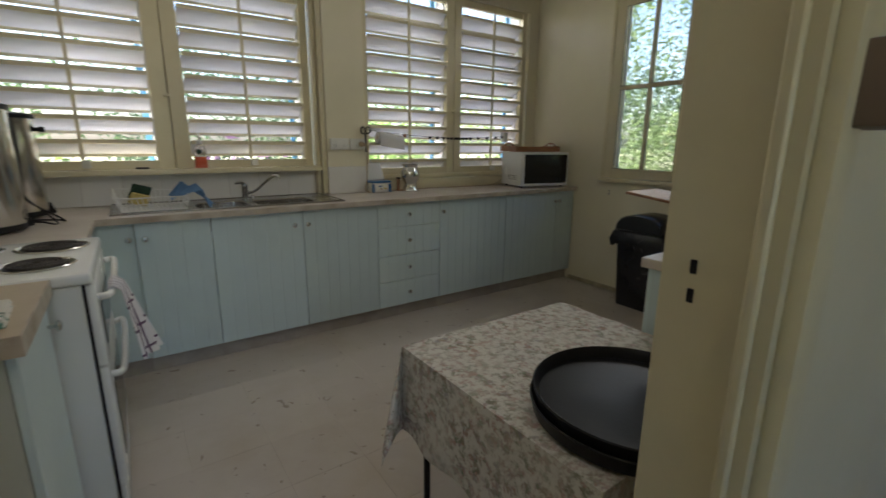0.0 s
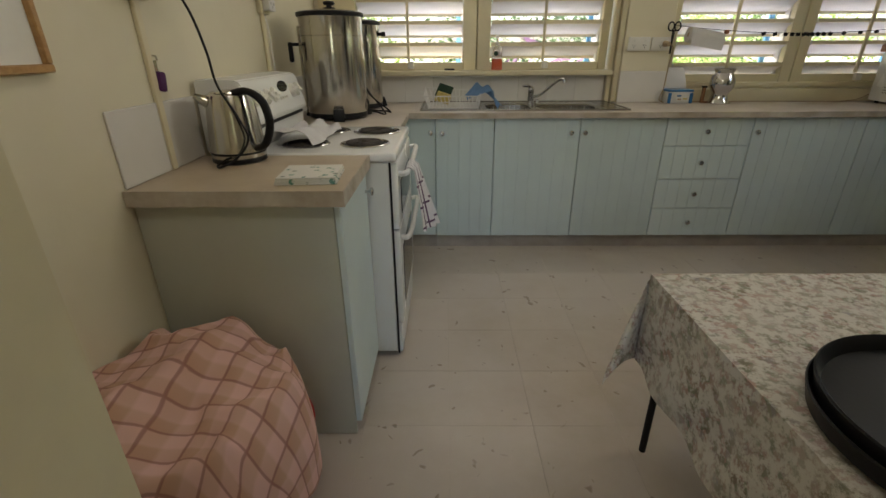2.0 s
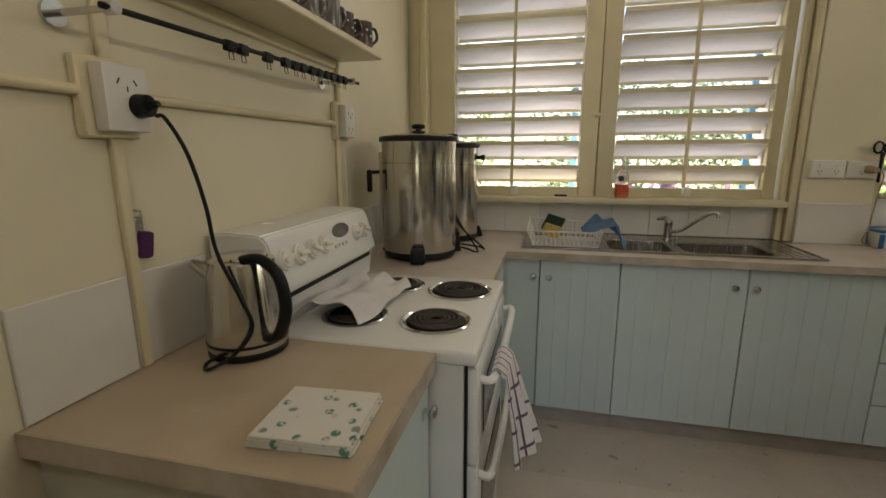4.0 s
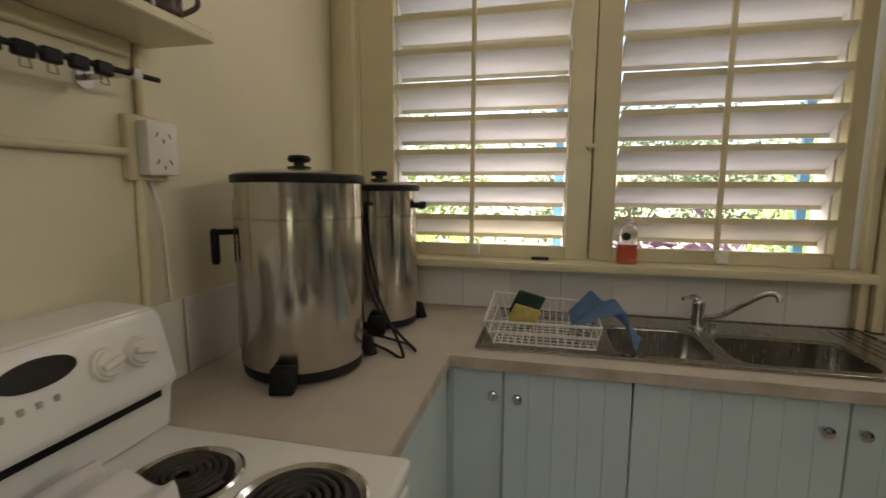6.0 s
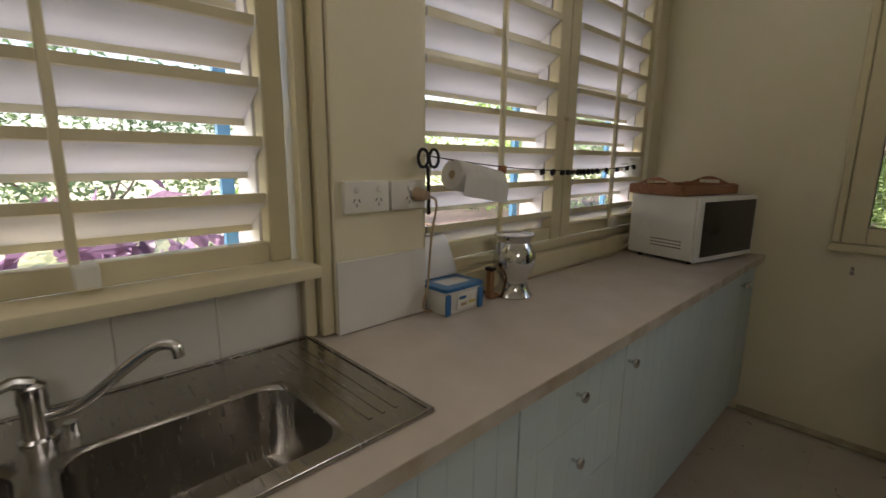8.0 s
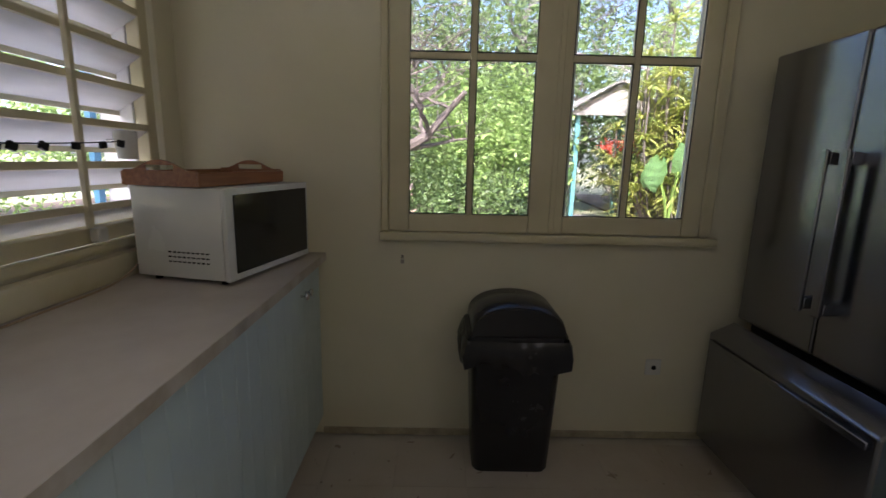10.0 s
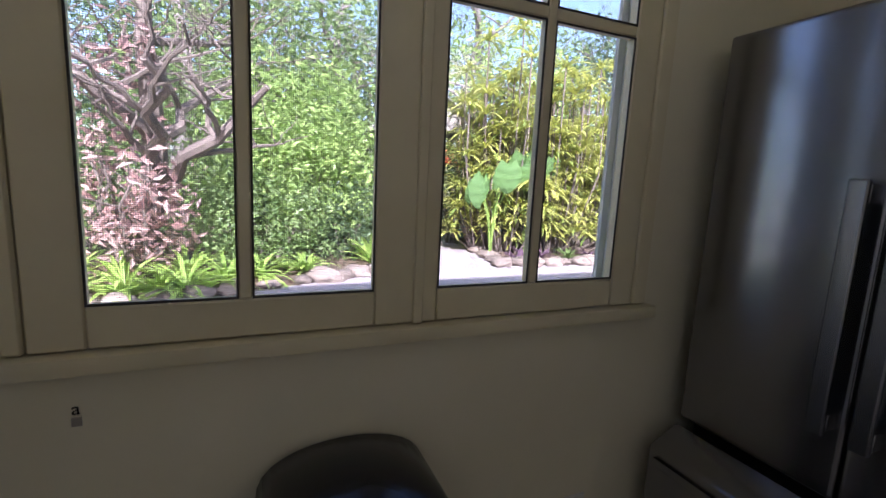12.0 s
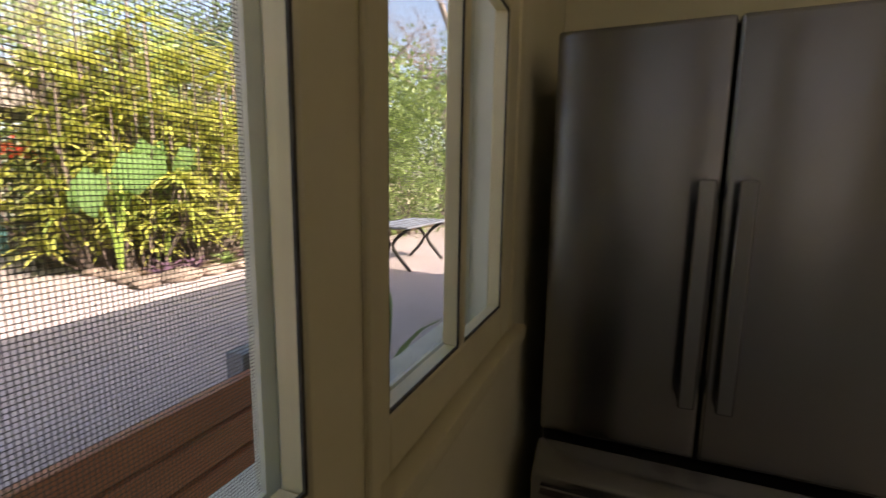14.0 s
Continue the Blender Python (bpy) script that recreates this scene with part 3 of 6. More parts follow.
turned(bm, Matrix.Translation(c) @ nrm.to_track_quat("Z", "Y").to_matrix().to_4x4() @ Matrix.Diagonal((0.062, 0.024, 0.005, 1)))
part("clock_window", bm, GLOSS, st, "oval dark clock window")
for y in (3.94, 3.965, 3.99, 4.015):
    a = on_panel(y, 1.066, 0.0)
    part("mark", box(a.x - 0.001, y - 0.004, a.z - 0.006, a.x + 0.0025, y + 0.004, a.z + 0.004), PLINTH, st)
part("vent_slot", box(0.990, SY + 0.03, 0.983, 1.0005, SE - 0.03, 0.995), BLACK, st, "dark vent slot", smooth=0)
COIL = painted("coil", (0.02, 0.018, 0.016), (0.05, 0.035, 0.025), 0.6, 20, 90, 0.3)
for x, y, r in ((1.130, 3.775, 0.075), (1.360, 3.785, 0.080), (1.370, 4.075, 0.090), (1.150, 4.090, 0.075)):
    hp = part("hotplate_ring", lathe([(r + 0.016, 0.9055), (r + 0.018, 0.909), (r + 0.012, 0.912), (r + 0.004, 0.908), (r, 0.9058)], x, y, 36), CHROME, st, "bright hotplate rim")
    part("drip_bowl", lathe([(r + 0.002, 0.9058), (r + 0.002, 0.9068), (0.01, 0.9064)], x, y, 30), BLACK, st)
    pts = [(x + (0.012 + (r - 0.016) * k / 150) * math.cos(k * 0.2094), y + (0.012 + (r - 0.016) * k / 150) * math.sin(k * 0.2094), 0.9125) for k in range(151)]
    part("coil", tube(pts, 0.0052, 6), COIL, hp, "black spiral element")

moved(st, 0.024, -0.062)

# ---- urns ----


def urn(x, y, h, r, label, tap_way):
    u = thing("hot_water_urn", (x, y, 0.9), label, "urn", "hot water urns on the worktop")
    z0 = 0.9
    part("base_ring", lathe([(r * 0.93, z0 + 0.008), (r * 0.97, z0 + 0.010), (r * 0.985, z0 + 0.03), (r * 0.98, z0 + 0.035)], x, y, 48), BLACK, u, "black base ring")
    part("body", lathe([(r * 0.98, z0 + 0.035), (r, z0 + 0.04), (r, z0 + h * 0.79), (r * 0.985, z0 + h * 0.792), (r * 0.985, z0 + h * 0.797), (r, z0 + h * 0.80), (r, z0 + h * 0.975), (r * 1.01, z0 + h * 0.98), (r * 0.96, z0 + h * 0.985)], x, y, 64), STEEL, u, "brushed stainless steel body")
    lid = part("lid", lathe([(r * 1.03, z0 + h * 0.965), (r * 1.055, z0 + h * 0.97), (r * 1.06, z0 + h * 1.0), (r * 1.02, z0 + h * 1.008), (r * 0.99, z0 + h * 1.01)], x, y, 48), BLACK, u, "black rimmed lid")
    part("lid_plate", lathe([(r * 0.99, z0 + h * 1.009), (r * 0.9, z0 + h * 1.018), (r * 0.4, z0 + h * 1.035), (r * 0.1, z0 + h * 1.04)], x, y, 40), STEEL, lid, "steel lid plate")
    part("lid_knob", lathe([(0.034, z0 + h * 1.036), (0.030, z0 + h * 1.05), (0.014, z0 + h * 1.056), (0.013, z0 + h * 1.068), (0.026, z0 + h * 1.074), (0.031, z0 + h * 1.09), (0.026, z0 + h * 1.105), (0.01, z0 + h * 1.11)], x, y, 24), BLACK, lid, "round black knob")
    for a in (tap_way + 115, tap_way - 10, tap_way + 235):
        ca, sa = math.cos(radians(a)), math.sin(radians(a))
        bm = box(-0.012, -0.030, 0, 0.026, 0.030, 0.062, 0.008, seg=2)
        for v in bm.verts:
            if v.co.z < 0.03:
                v.co.x += 0.016
        turned(bm, Matrix.Translation((x + ca * r, y + sa * r, z0)) @ pose(0, 0, 0, 0, 0, a))
        part("foot", bm, BLACK, u, "black plastic foot")
    return u


big = urn(1.103, 4.545, 0.521, 0.163, "tall stainless steel hot water urn with a black lid", -192)
small = urn(1.158, 4.992, 0.502, 0.136, "smaller stainless steel hot water urn with a black lid", 50)
# tap and sight glass at the wall side of the big urn
bm = tube([(0.947, 4.485, 0.96), (0.947, 4.485, 1.36)], 0.008)
part("sight_glass", bm, STEEL, big, "thin sight tube")
bm = rod((0.950, 4.50, 1.275), (0.905, 4.455, 1.275), 0.008)
box(0.895, 4.442, 1.19, 0.917, 4.462, 1.285, 0.006, bm)
part("tap", bm, BLACK, big, "black tap lever")
bm = rod((1.29, 4.992, 1.335), (1.315, 4.992, 1.335), 0.010)
box(1.31, 4.978, 1.321, 1.332, 5.006, 1.349, 0.004, bm)
part("handle", bm, BLACK, small, "black side handle")
cord = smooth_path([(1.185, 4.855, 1.34), (1.15, 4.83, 1.325), (1.165, 4.80, 1.18), (1.235, 4.76, 1.02), (1.37, 4.70, 0.915), (1.34, 4.75, 0.908), (1.21, 4.81, 0.908), (1.16, 4.79, 0.907), (1.29, 4.68, 0.912), (1.35, 4.665, 0.907), (1.215, 4.81, 1.05), (1.165, 4.835, 1.22), (1.16, 4.85, 1.34)], 8)
part("power_cord", tube(cord, 0.0045, 6), BLACK, small, "black power cord looped on the worktop")

# ---- kettle ----
k = thing("kettle", (0.965, 3.455, 0.9), "brushed steel electric kettle with a black handle", "kettle")
kx, ky = 0.978, 3.468
part("base", lathe([(0.0836, 0.9), (0.0881, 0.903), (0.0881, 0.916), (0.0847, 0.92)], kx, ky, 40), BLACK, k, "black base")
body = part("body", lathe([(0.0881, 0.921), (0.0893, 0.935), (0.0864, 1.0), (0.0802, 1.08), (0.0723, 1.145), (0.0701, 1.152), (0.0588, 1.158)], kx, ky, 48), STEEL, k, "brushed steel body")
part("band", lathe([(0.0895, 0.935), (0.0901, 0.937), (0.0901, 0.941), (0.0893, 0.943)], kx, ky, 40), BLACK, k, "thin black band")
part("lid", lathe([(0.0588, 1.156), (0.0565, 1.163), (0.0226, 1.168), (0.0045, 1.168)], kx, ky, 32), STEEL, k, "steel lid")
bm = tube(smooth_path([(kx + 0.03, ky - 0.035, 1.158), (kx + 0.08, ky - 0.045, 1.166), (kx + 0.128, ky - 0.055, 1.13), (kx + 0.142, ky - 0.058, 1.05), (kx + 0.115, ky - 0.05, 0.975), (kx + 0.072, ky - 0.035, 0.955)], 6), 0.0135, 10)
part("handle", bm, BLACK, k, "black plastic handle")
bm = tube([(kx - 0.045, ky - 0.03, 1.118), (kx - 0.068, ky - 0.045, 1.138), (kx - 0.088, ky - 0.055, 1.152)], [0.026, 0.018, 0.010], 10)
part("spout", bm, STEEL, k, "short steel spout")
cord = smooth_path([(0.905, 3.357, 1.505), (0.925, 3.357, 1.500), (0.955, 3.37, 1.42), (0.975, 3.38, 1.30), (0.985, 3.385, 1.19), (1.030, 3.385, 1.08), (1.050, 3.39, 1.0), (1.015, 3.37, 0.935), (0.97, 3.34, 0.906), (0.945, 3.37, 0.905), (0.985, 3.38, 0.93), (1.0, 3.40, 0.915)], 8)
part("cord", tube(cord, 0.0042, 6), BLACK, k, "black cord to the wall socket")

k.scale = (1.0, 1.0, 0.86)
moved(k, 0.016, 0.0)

# ---- fridge ----
f = thing("fridge", (4.65, 2.5, 0), "stainless steel french door fridge with its freezer drawer ajar", "fridge")
part("cabinet", box(4.245, 2.235, 0.03, 5.055, 2.785, 1.760, 0.006), IRON, f, "dark grey cabinet sides")
for a, b, hx in ((4.6525, 5.055, 4.690), (4.245, 4.6475, 4.607)):
    dr = part("door", box(a, 2.790, 0.655, b, 2.850, 1.760, 0.012, seg=3), FRIDGE, f, "brushed steel fridge door")
    bm = box(hx - 0.019, 2.888, 0.815, hx + 0.019, 2.903, 1.385, 0.004)
    box(hx - 0.019, 2.851, 0.825, hx + 0.019, 2.888, 0.865, 0.002, bm)
    box(hx - 0.019, 2.851, 1.335, hx + 0.019, 2.888, 1.375, 0.002, bm)
    part("handle", bm, FRIDGE, dr, "flat steel bar handle")
bm = box(4.245, 2.858, 0.07, 5.055, 2.965, 0.585, 0.012, seg=3)
for v in bm.verts:      # the top slopes up to the doors
    if v.co.z > 0.5:
        v.co.z += 0.052 * (2.965 - v.co.y) / 0.107
dr = part("freezer_drawer", bm, FRIDGE, f, "brushed steel freezer drawer pulled a little open")
part("drawer_box", box(4.29, 2.786, 0.12, 5.01, 2.857, 0.50), WHITE, dr, "white inner drawer", smooth=0)
part("grip", box(4.27, 2.966, 0.535, 5.03, 2.978, 0.560, 0.003), FRIDGE, dr, "long drawer grip")
part("kick_plate", box(4.26, 2.74, 0.0, 5.04, 2.78, 0.068), BLACK, f)

# ---- table with cloth and tray ----
TZ, TX0, TX1, TY0, TY1 = 0.64, 2.315, 3.075, 2.340, 3.100
tb = thing("folding_table", (2.64, 2.64, 0), "square folding table with thin black metal legs", "table")
part("tabletop", box(TX0 + 0.004, TY0 + 0.004, TZ - 0.03, TX1 - 0.004, TY1 - 0.004, TZ - 0.006, 0.004), PINE, tb)
for x, y in ((2.36, 3.03), (3.02, 3.03), (2.36, 2.39), (3.02, 2.39)):
    dx, dy = (0.01 if x < 2.6 else -0.01), (0.012 if y > 2.6 else 0.0)
    part("leg", rod((x, y, TZ - 0.03), (x + dx, y + dy, 0.0), 0.011, seg=10), IRON, tb, "thin black metal leg")
FLORAL, ft, fb = shader("floral_cloth", (0.62, 0.60, 0.54), 0.85)
co = coords(ft)
va = node(ft, "ShaderNodeTexVoronoi", Scale=62.0)
na = node(ft, "ShaderNodeTexNoise", Scale=34.0, Detail=6.0, Roughness=0.75)
nb = node(ft, "ShaderNodeTexNoise", Scale=7.0, Detail=2.0)
for n in (va, na, nb):
    ft.links.new(co, n.inputs["Vector"])
tint = ramp(ft, va.outputs["Color"], [(0.0, (0.22, 0.15, 0.11)), (0.35, (0.21, 0.23, 0.16)), (0.65, (0.42, 0.26, 0.22)), (1.0, (0.20, 0.22, 0.24))])
spots = ramp(ft, na.outputs[0], [(0.46, (0, 0, 0)), (0.56, (1, 1, 1))])
dens = ramp(ft, nb.outputs[0], [(0.3, (0.4, 0.4, 0.4)), (0.65, (1, 1, 1))])
ft.links.new(mix(ft, mix(ft, 1.0, spots, dens, "MULTIPLY"), (0.64, 0.62, 0.57), tint), fb.inputs["Base Color"])
wv = node(ft, "ShaderNodeTexNoise", Scale=420.0)
ft.links.new(co, wv.inputs["Vector"])
bump(ft, fb, wv.outputs[0], 0.4, 0.001)


def tablecloth():
    """A sheet over the table: flat on top, hanging with folds at the corners."""
    n, drop = 72, 0.305
    bm = bmesh.new()
    w, cx, cy = (TX1 - TX0) / 2, (TX0 + TX1) / 2, (TY0 + TY1) / 2
    half = w + drop
    grid = []
    for i in range(n + 1):
        row = []
        for j in range(n + 1):
            u, v = -half + 2 * half * i / n, -half + 2 * half * j / n
            ou, ov = max(0, abs(u) - w), max(0, abs(v) - w)
            su, sv = math.copysign(1, u), math.copysign(1, v)
            x, y = max(-w, min(w, u)), max(-w, min(w, v))
            fall = max(ou, ov)
            if ou and ov:    # corner: the cloth gathers into a hanging fold
                run, a = math.hypot(ou, ov), math.atan2(ov, ou)
                s2 = math.sin(2 * a)
                x += su * (0.004 + run * 0.33 * s2)
                y += sv * (0.004 - run * 0.40 * s2 * abs(math.cos(a)))
                fall = max(ou, ov) * (1 - s2) + run * 0.72 * s2
            else:
                wave = 0.010 * math.sin(u * 23 + v * 23) * fall / drop
                x += su * (0.004 + wave + 0.02 * ou) if ou else 0
                y += sv * (0.004 + wave + 0.02 * ov) if ov else 0
            z = TZ - fall
            if fall == 0:
                z += 0.0015 * noise.noise((x * 9, y * 9, 0)) + (0.004 if abs(u - 0.02) < 0.012 else 0)
            row.append(bm.verts.new((cx + x, cy + y, z)))
        grid.append(row)
    for i in range(n):
        for j in range(n):
            bm.faces.new((grid[i][j], grid[i + 1][j], grid[i + 1][j + 1], grid[i][j + 1]))
    return bm


solo("tablecloth", tablecloth(), FLORAL, (2.64, 2.64, TZ), "pale floral print tablecloth with hanging corners on the table", "tablecloth", smooth=60)
trx, tr_y, trr = 2.572, 2.452, 0.236
for dz, sx in ((0.0, 0.0), (0.024, 0.008)):
    z = TZ + 0.006 + dz
    ty = thing("serving_tray", (trx + sx, tr_y, z), "round black plastic serving tray with a raised rim", "tray", "trays stacked on the table")
    part("base", lathe([(trr - 0.03, z), (trr - 0.005, z + 0.006), (trr - 0.014, z + 0.014), (trr - 0.03, z + 0.008), (0.004, z + 0.007)], trx + sx, tr_y, 64), BLACK, ty, "matt black tray base")
    part("rim", lathe([(trr - 0.0045, z + 0.0062), (trr + 0.004, z + 0.040), (trr + 0.001, z + 0.043), (trr - 0.003, z + 0.040), (trr - 0.0135, z + 0.0142)], trx + sx, tr_y, 64), BLACK, ty, "raised black rim")

# ---- bin ----
BIN = painted("bin_plastic", (0.014, 0.014, 0.017), (0.02, 0.02, 0.023), 0.22, 6, 90, 0.05)
b = thing("swing_top_bin", (4.972, 3.872, 0), "tall black plastic bin with a domed swing lid", "bin")


def loop_box(cx, cy, levels, bm=None):
    """Stacked rounded rectangles: (half x, half y, corner, z)."""
    bm = bm or bmesh.new()
    rings = []
    for hx, hy, c, z in levels:
        ring = []
        for qx, qy, a0 in ((1, 1, 0), (-1, 1, 90), (-1, -1, 180), (1, -1, 270)):
            for s in range(6):
                a = radians(a0 + s * 18)
                ring.append(bm.verts.new((cx + qx * (hx - c) + c * math.cos(a), cy + qy * (hy - c) + c * math.sin(a), z)))
        rings.append(ring)
    for q, s in zip(rings, rings[1:]):
        for i in range(24):
            bm.faces.new((q[i], q[(i + 1) % 24], s[(i + 1) % 24], s[i]))
    bm.faces.new(rings[0][::-1])
    bm.faces.new(rings[-1])
    return bm


part("body", loop_box(4.972, 3.872, [(0.108, 0.160, 0.04, 0.0), (0.112, 0.165, 0.04, 0.01), (0.135, 0.190, 0.045, 0.575), (0.145, 0.200, 0.05, 0.58), (0.145, 0.200, 0.05, 0.60)]), BIN, b, "tapered black body")
bm = bmesh.new()
loop_box(4.972, 3.872, [(0.148, 0.208, 0.05, 0.585), (0.151, 0.213, 0.05, 0.60), (0.149, 0.208, 0.05, 0.630), (0.142, 0.198, 0.05, 0.635)], bm)
lid = part("lid_collar", bm, BIN, b, "black lid collar")
bm = bmesh.new()
rings = []
for i in range(17):
    a = math.pi * i / 16
    yy, zz = 3.872 + 0.190 * math.cos(a), 0.633 + 0.126 * math.sin(a) ** 0.7
    rings.append([bm.verts.new((4.972 + sx * (0.142 if abs(sx) == 1 else 0.127), yy, zz - (0.012 if abs(sx) == 1 else 0))) for sx in (-1, -0.99, 0.99, 1)] + [])
for q, s in zip(rings, rings[1:]):
    for i in range(3):
        bm.faces.new((q[i], q[i + 1], s[i + 1], s[i]))
for e in (0, -1):
    bm.faces.new([r[e] for r in rings])
part("swing_lid", bm, BIN, lid, "domed black swing lid")
bag = bmesh.new()
n = 60
rows = []
for z, o in ((0.615, 0.008), (0.59, 0.022), (0.545, 0.030), (0.495, 0.016)):
    row = []
    for i in range(n):
        a = i / n * math.tau
        ca, sa = math.cos(a), math.sin(a)
        s = 1 / max(abs(ca) / 0.146, abs(sa) / 0.206)
        s = s * 0.93 + 0.07 * 0.18 + o + 0.008 * math.sin(a * 17 + z * 40) * (0.635 - z) * 9
        row.append(bag.verts.new((4.972 + ca * s, 3.872 + sa * s, z + (0.02 * math.sin(a * 3) + 0.01 * math.sin(a * 11) if z < 0.5 else 0))))
    rows.append(row)
for q, s in zip(rows, rows[1:]):
    for i in range(n):
        bag.faces.new((q[i], q[(i + 1) % n], s[(i + 1) % n], s[i]))
part("bin_liner", bag, BIN, b, "black plastic liner folded over the rim")

# ---- microwave ----
mw = thing("microwave", (4.550, 4.875, 0.9), "white microwave oven with a dark glass door on the worktop", "microwave", turn=-13)
mx, my = 4.550, 4.875
part("case", box(mx, my + 0.015, 0.915, mx + 0.50, my + 0.355, 1.215, 0.006, seg=2), ENAMEL, mw, "white metal case")
part("front_frame", box(mx - 0.002, my - 0.004, 0.913, mx + 0.502, my + 0.014, 1.217, 0.005, seg=2), ENAMEL, mw, "white front frame")
part("door_glass", box(mx + 0.032, my - 0.008, 0.937, mx + 0.484, my - 0.0045, 1.195, 0.001), GLOSS, mw, "dark glass door")
for i in range(9):
    for j in range(3):
        part("vent_slot", box(mx - 0.0008, my + 0.07 + i * 0.018, 1.0 - j * 0.016, mx + 0.0002, my + 0.082 + i * 0.018, 1.005 - j * 0.016), BLACK, mw, smooth=0)
for x in (0.03, 0.46):
    for y in (0.04, 0.30):
        part("foot", rod((mx + x, my + y, 0.9), (mx + x, my + y, 0.915), 0.012), BLACK, mw)

# ---- sink ----
sk = thing("sink", (2.19, 5.03, 0.9), "stainless steel double bowl sink with a drainer set in the worktop", "sink")
BZ = 0.9065
bowls = ((1.955, 2.262, 4.822, 5.125), (2.288, 2.680, 4.822, 5.100))
for a, c, b, e in [(SX0, SY0, 1.955, SY1), (2.262, SY0, 2.288, SY1), (2.680, SY0, SX1, SY1)] + [(a, SY0, b, c) for a, b, c, e in bowls] + [(a, e, b, SY1) for a, b, c, e in bowls]:
    part("deck", box(a, c, 0.9005, b, e, BZ), SINK, sk, "brushed steel deck", smooth=0)
bm = bmesh.new()
for x0, y0, x1, y1 in ((SX0, SY0, SX1, SY0 + 0.010), (SX0, SY1 - 0.010, SX1, SY1), (SX0, SY0 + 0.010, SX0 + 0.010, SY1 - 0.010), (SX1 - 0.010, SY0 + 0.010, SX1, SY1 - 0.010)):
    box(x0, y0, BZ, x1, y1, BZ + 0.004, 0.0015, bm)
part("rim", bm, SINK, sk, "raised steel rim")
for a, b, c, e in bowls:
    hx, hy, cx, cy = (b - a) / 2, (e - c) / 2, (a + b) / 2, (c + e) / 2
    bm = loop_box(cx, cy, [(hx, hy, 0.002, BZ), (hx - 0.004, hy - 0.004, 0.055, BZ + 0.0005), (hx - 0.012, hy - 0.012, 0.055, BZ - 0.006), (hx - 0.016, hy - 0.016, 0.055, 0.80), (hx - 0.03, hy - 0.03, 0.05, 0.765), (hx - 0.07, hy - 0.07, 0.03, 0.758)])
    bmesh.ops.delete(bm, geom=[f for f in bm.faces if len(f.verts) > 4 and f.calc_center_median().z > 0.9], context="FACES_ONLY")
    bo = part("bowl", bm, SINK, sk, "deep steel bowl")
    part("drain", lathe([(0.035, 0.7585), (0.035, 0.761), (0.026, 0.7605), (0.022, 0.759)], cx, cy, 24), CHROME, bo, "round drain")
for k in range(7):
    part("drainer_ridge", box(1.60, 4.84 + k * 0.055, BZ, 1.92, 4.848 + k * 0.055, BZ + 0.003, 0.001), SINK, sk)
for k in range(3):
    part("drainer_ridge", box(2.722 + k * 0.03, 4.84, BZ, 2.730 + k * 0.03, 5.23, BZ + 0.0016, 0.0005), SINK, sk)
tp = thing("mixer_tap", (2.285, 5.165, 0.907), "chrome mixer tap with a bent spout on the sink", "tap")
part("body", lathe([(0.027, BZ), (0.027, BZ + 0.006), (0.021, BZ + 0.01), (0.020, 0.975), (0.022, 0.98), (0.021, 1.005), (0.012, 1.012)], 2.285, 5.165, 24), CHROME, tp)
part("spout", tube(smooth_path([(2.285, 5.165, 0.945), (2.34, 5.125, 0.965), (2.40, 5.08, 1.025), (2.44, 5.05, 1.062), (2.466, 5.03, 1.066), (2.472, 5.025, 1.045)], 6), 0.0095, 10), CHROME, tp, "bent chrome spout")
bm = tube([(2.285, 5.165, 1.008), (2.262, 5.150, 1.022), (2.222, 5.125, 1.018)], [0.013, 0.010, 0.007], 8)
part("lever", bm, CHROME, tp, "flat chrome lever")
part("hot_mark", rod((2.325, 5.14, BZ), (2.325, 5.14, 0.935), 0.012, 0.010), CHROME, tp)

# ---- dish rack, sponge, cloth ----
BASKET = painted("white_wire", (0.78, 0.77, 0.74), (0.7, 0.68, 0.64), 0.4)
rk = thing("dish_rack", (1.75, 4.95, 0.907), "small white wire dish rack on the sink drainer", "dish rack")
x0, x1, y0, y1, zb, zt = 1.60, 1.905, 4.815, 5.09, 0.915, 0.985
part("top_rim", tube([(x0 - 0.03, y0 - 0.01, zt), (x1 + 0.015, y0 - 0.01, zt), (x1 + 0.015, y1, zt + 0.01), (x0 - 0.03, y1, zt + 0.03), (x0 - 0.03, y0 - 0.01, zt)], 0.004, 6), BASKET, rk)
part("bottom_rim", tube([(x0, y0, zb), (x1, y0, zb), (x1, y1, zb), (x0, y1, zb), (x0, y0, zb)], 0.0035, 6), BASKET, rk)
part("middle_rim", tube([(x0 - 0.015, y0 - 0.006, 0.95), (x1 + 0.008, y0 - 0.006, 0.95), (x1 + 0.008, y1, 0.955), (x0 - 0.015, y1, 0.962), (x0 - 0.015, y0 - 0.006, 0.95)], 0.003, 6), BASKET, rk)
for k in range(15):
    x = x0 + (x1 - x0) * k / 14
    xt = x0 - 0.03 + (x1 - x0 + 0.045) * k / 14
    part("wire", tube([(xt, y0 - 0.01, zt), (x, y0, zb), (x, y1, zb), (xt, y1, zt + 0.03 - 0.02 * k / 14)], 0.0022, 5), BASKET, rk)
for k in range(1, 9):
    y = y0 + (y1 - y0) * k / 9
    part("wire", tube([(x0 - 0.03, y, zt + 0.03 * k / 9), (x0, y, zb), (x1, y, zb), (x1 + 0.015, y, zt)], 0.0022, 5), BASKET, rk)
GREEN = painted("scourer", (0.025, 0.06, 0.035), (0.015, 0.035, 0.02), 0.95, 60, 200, 1.0)
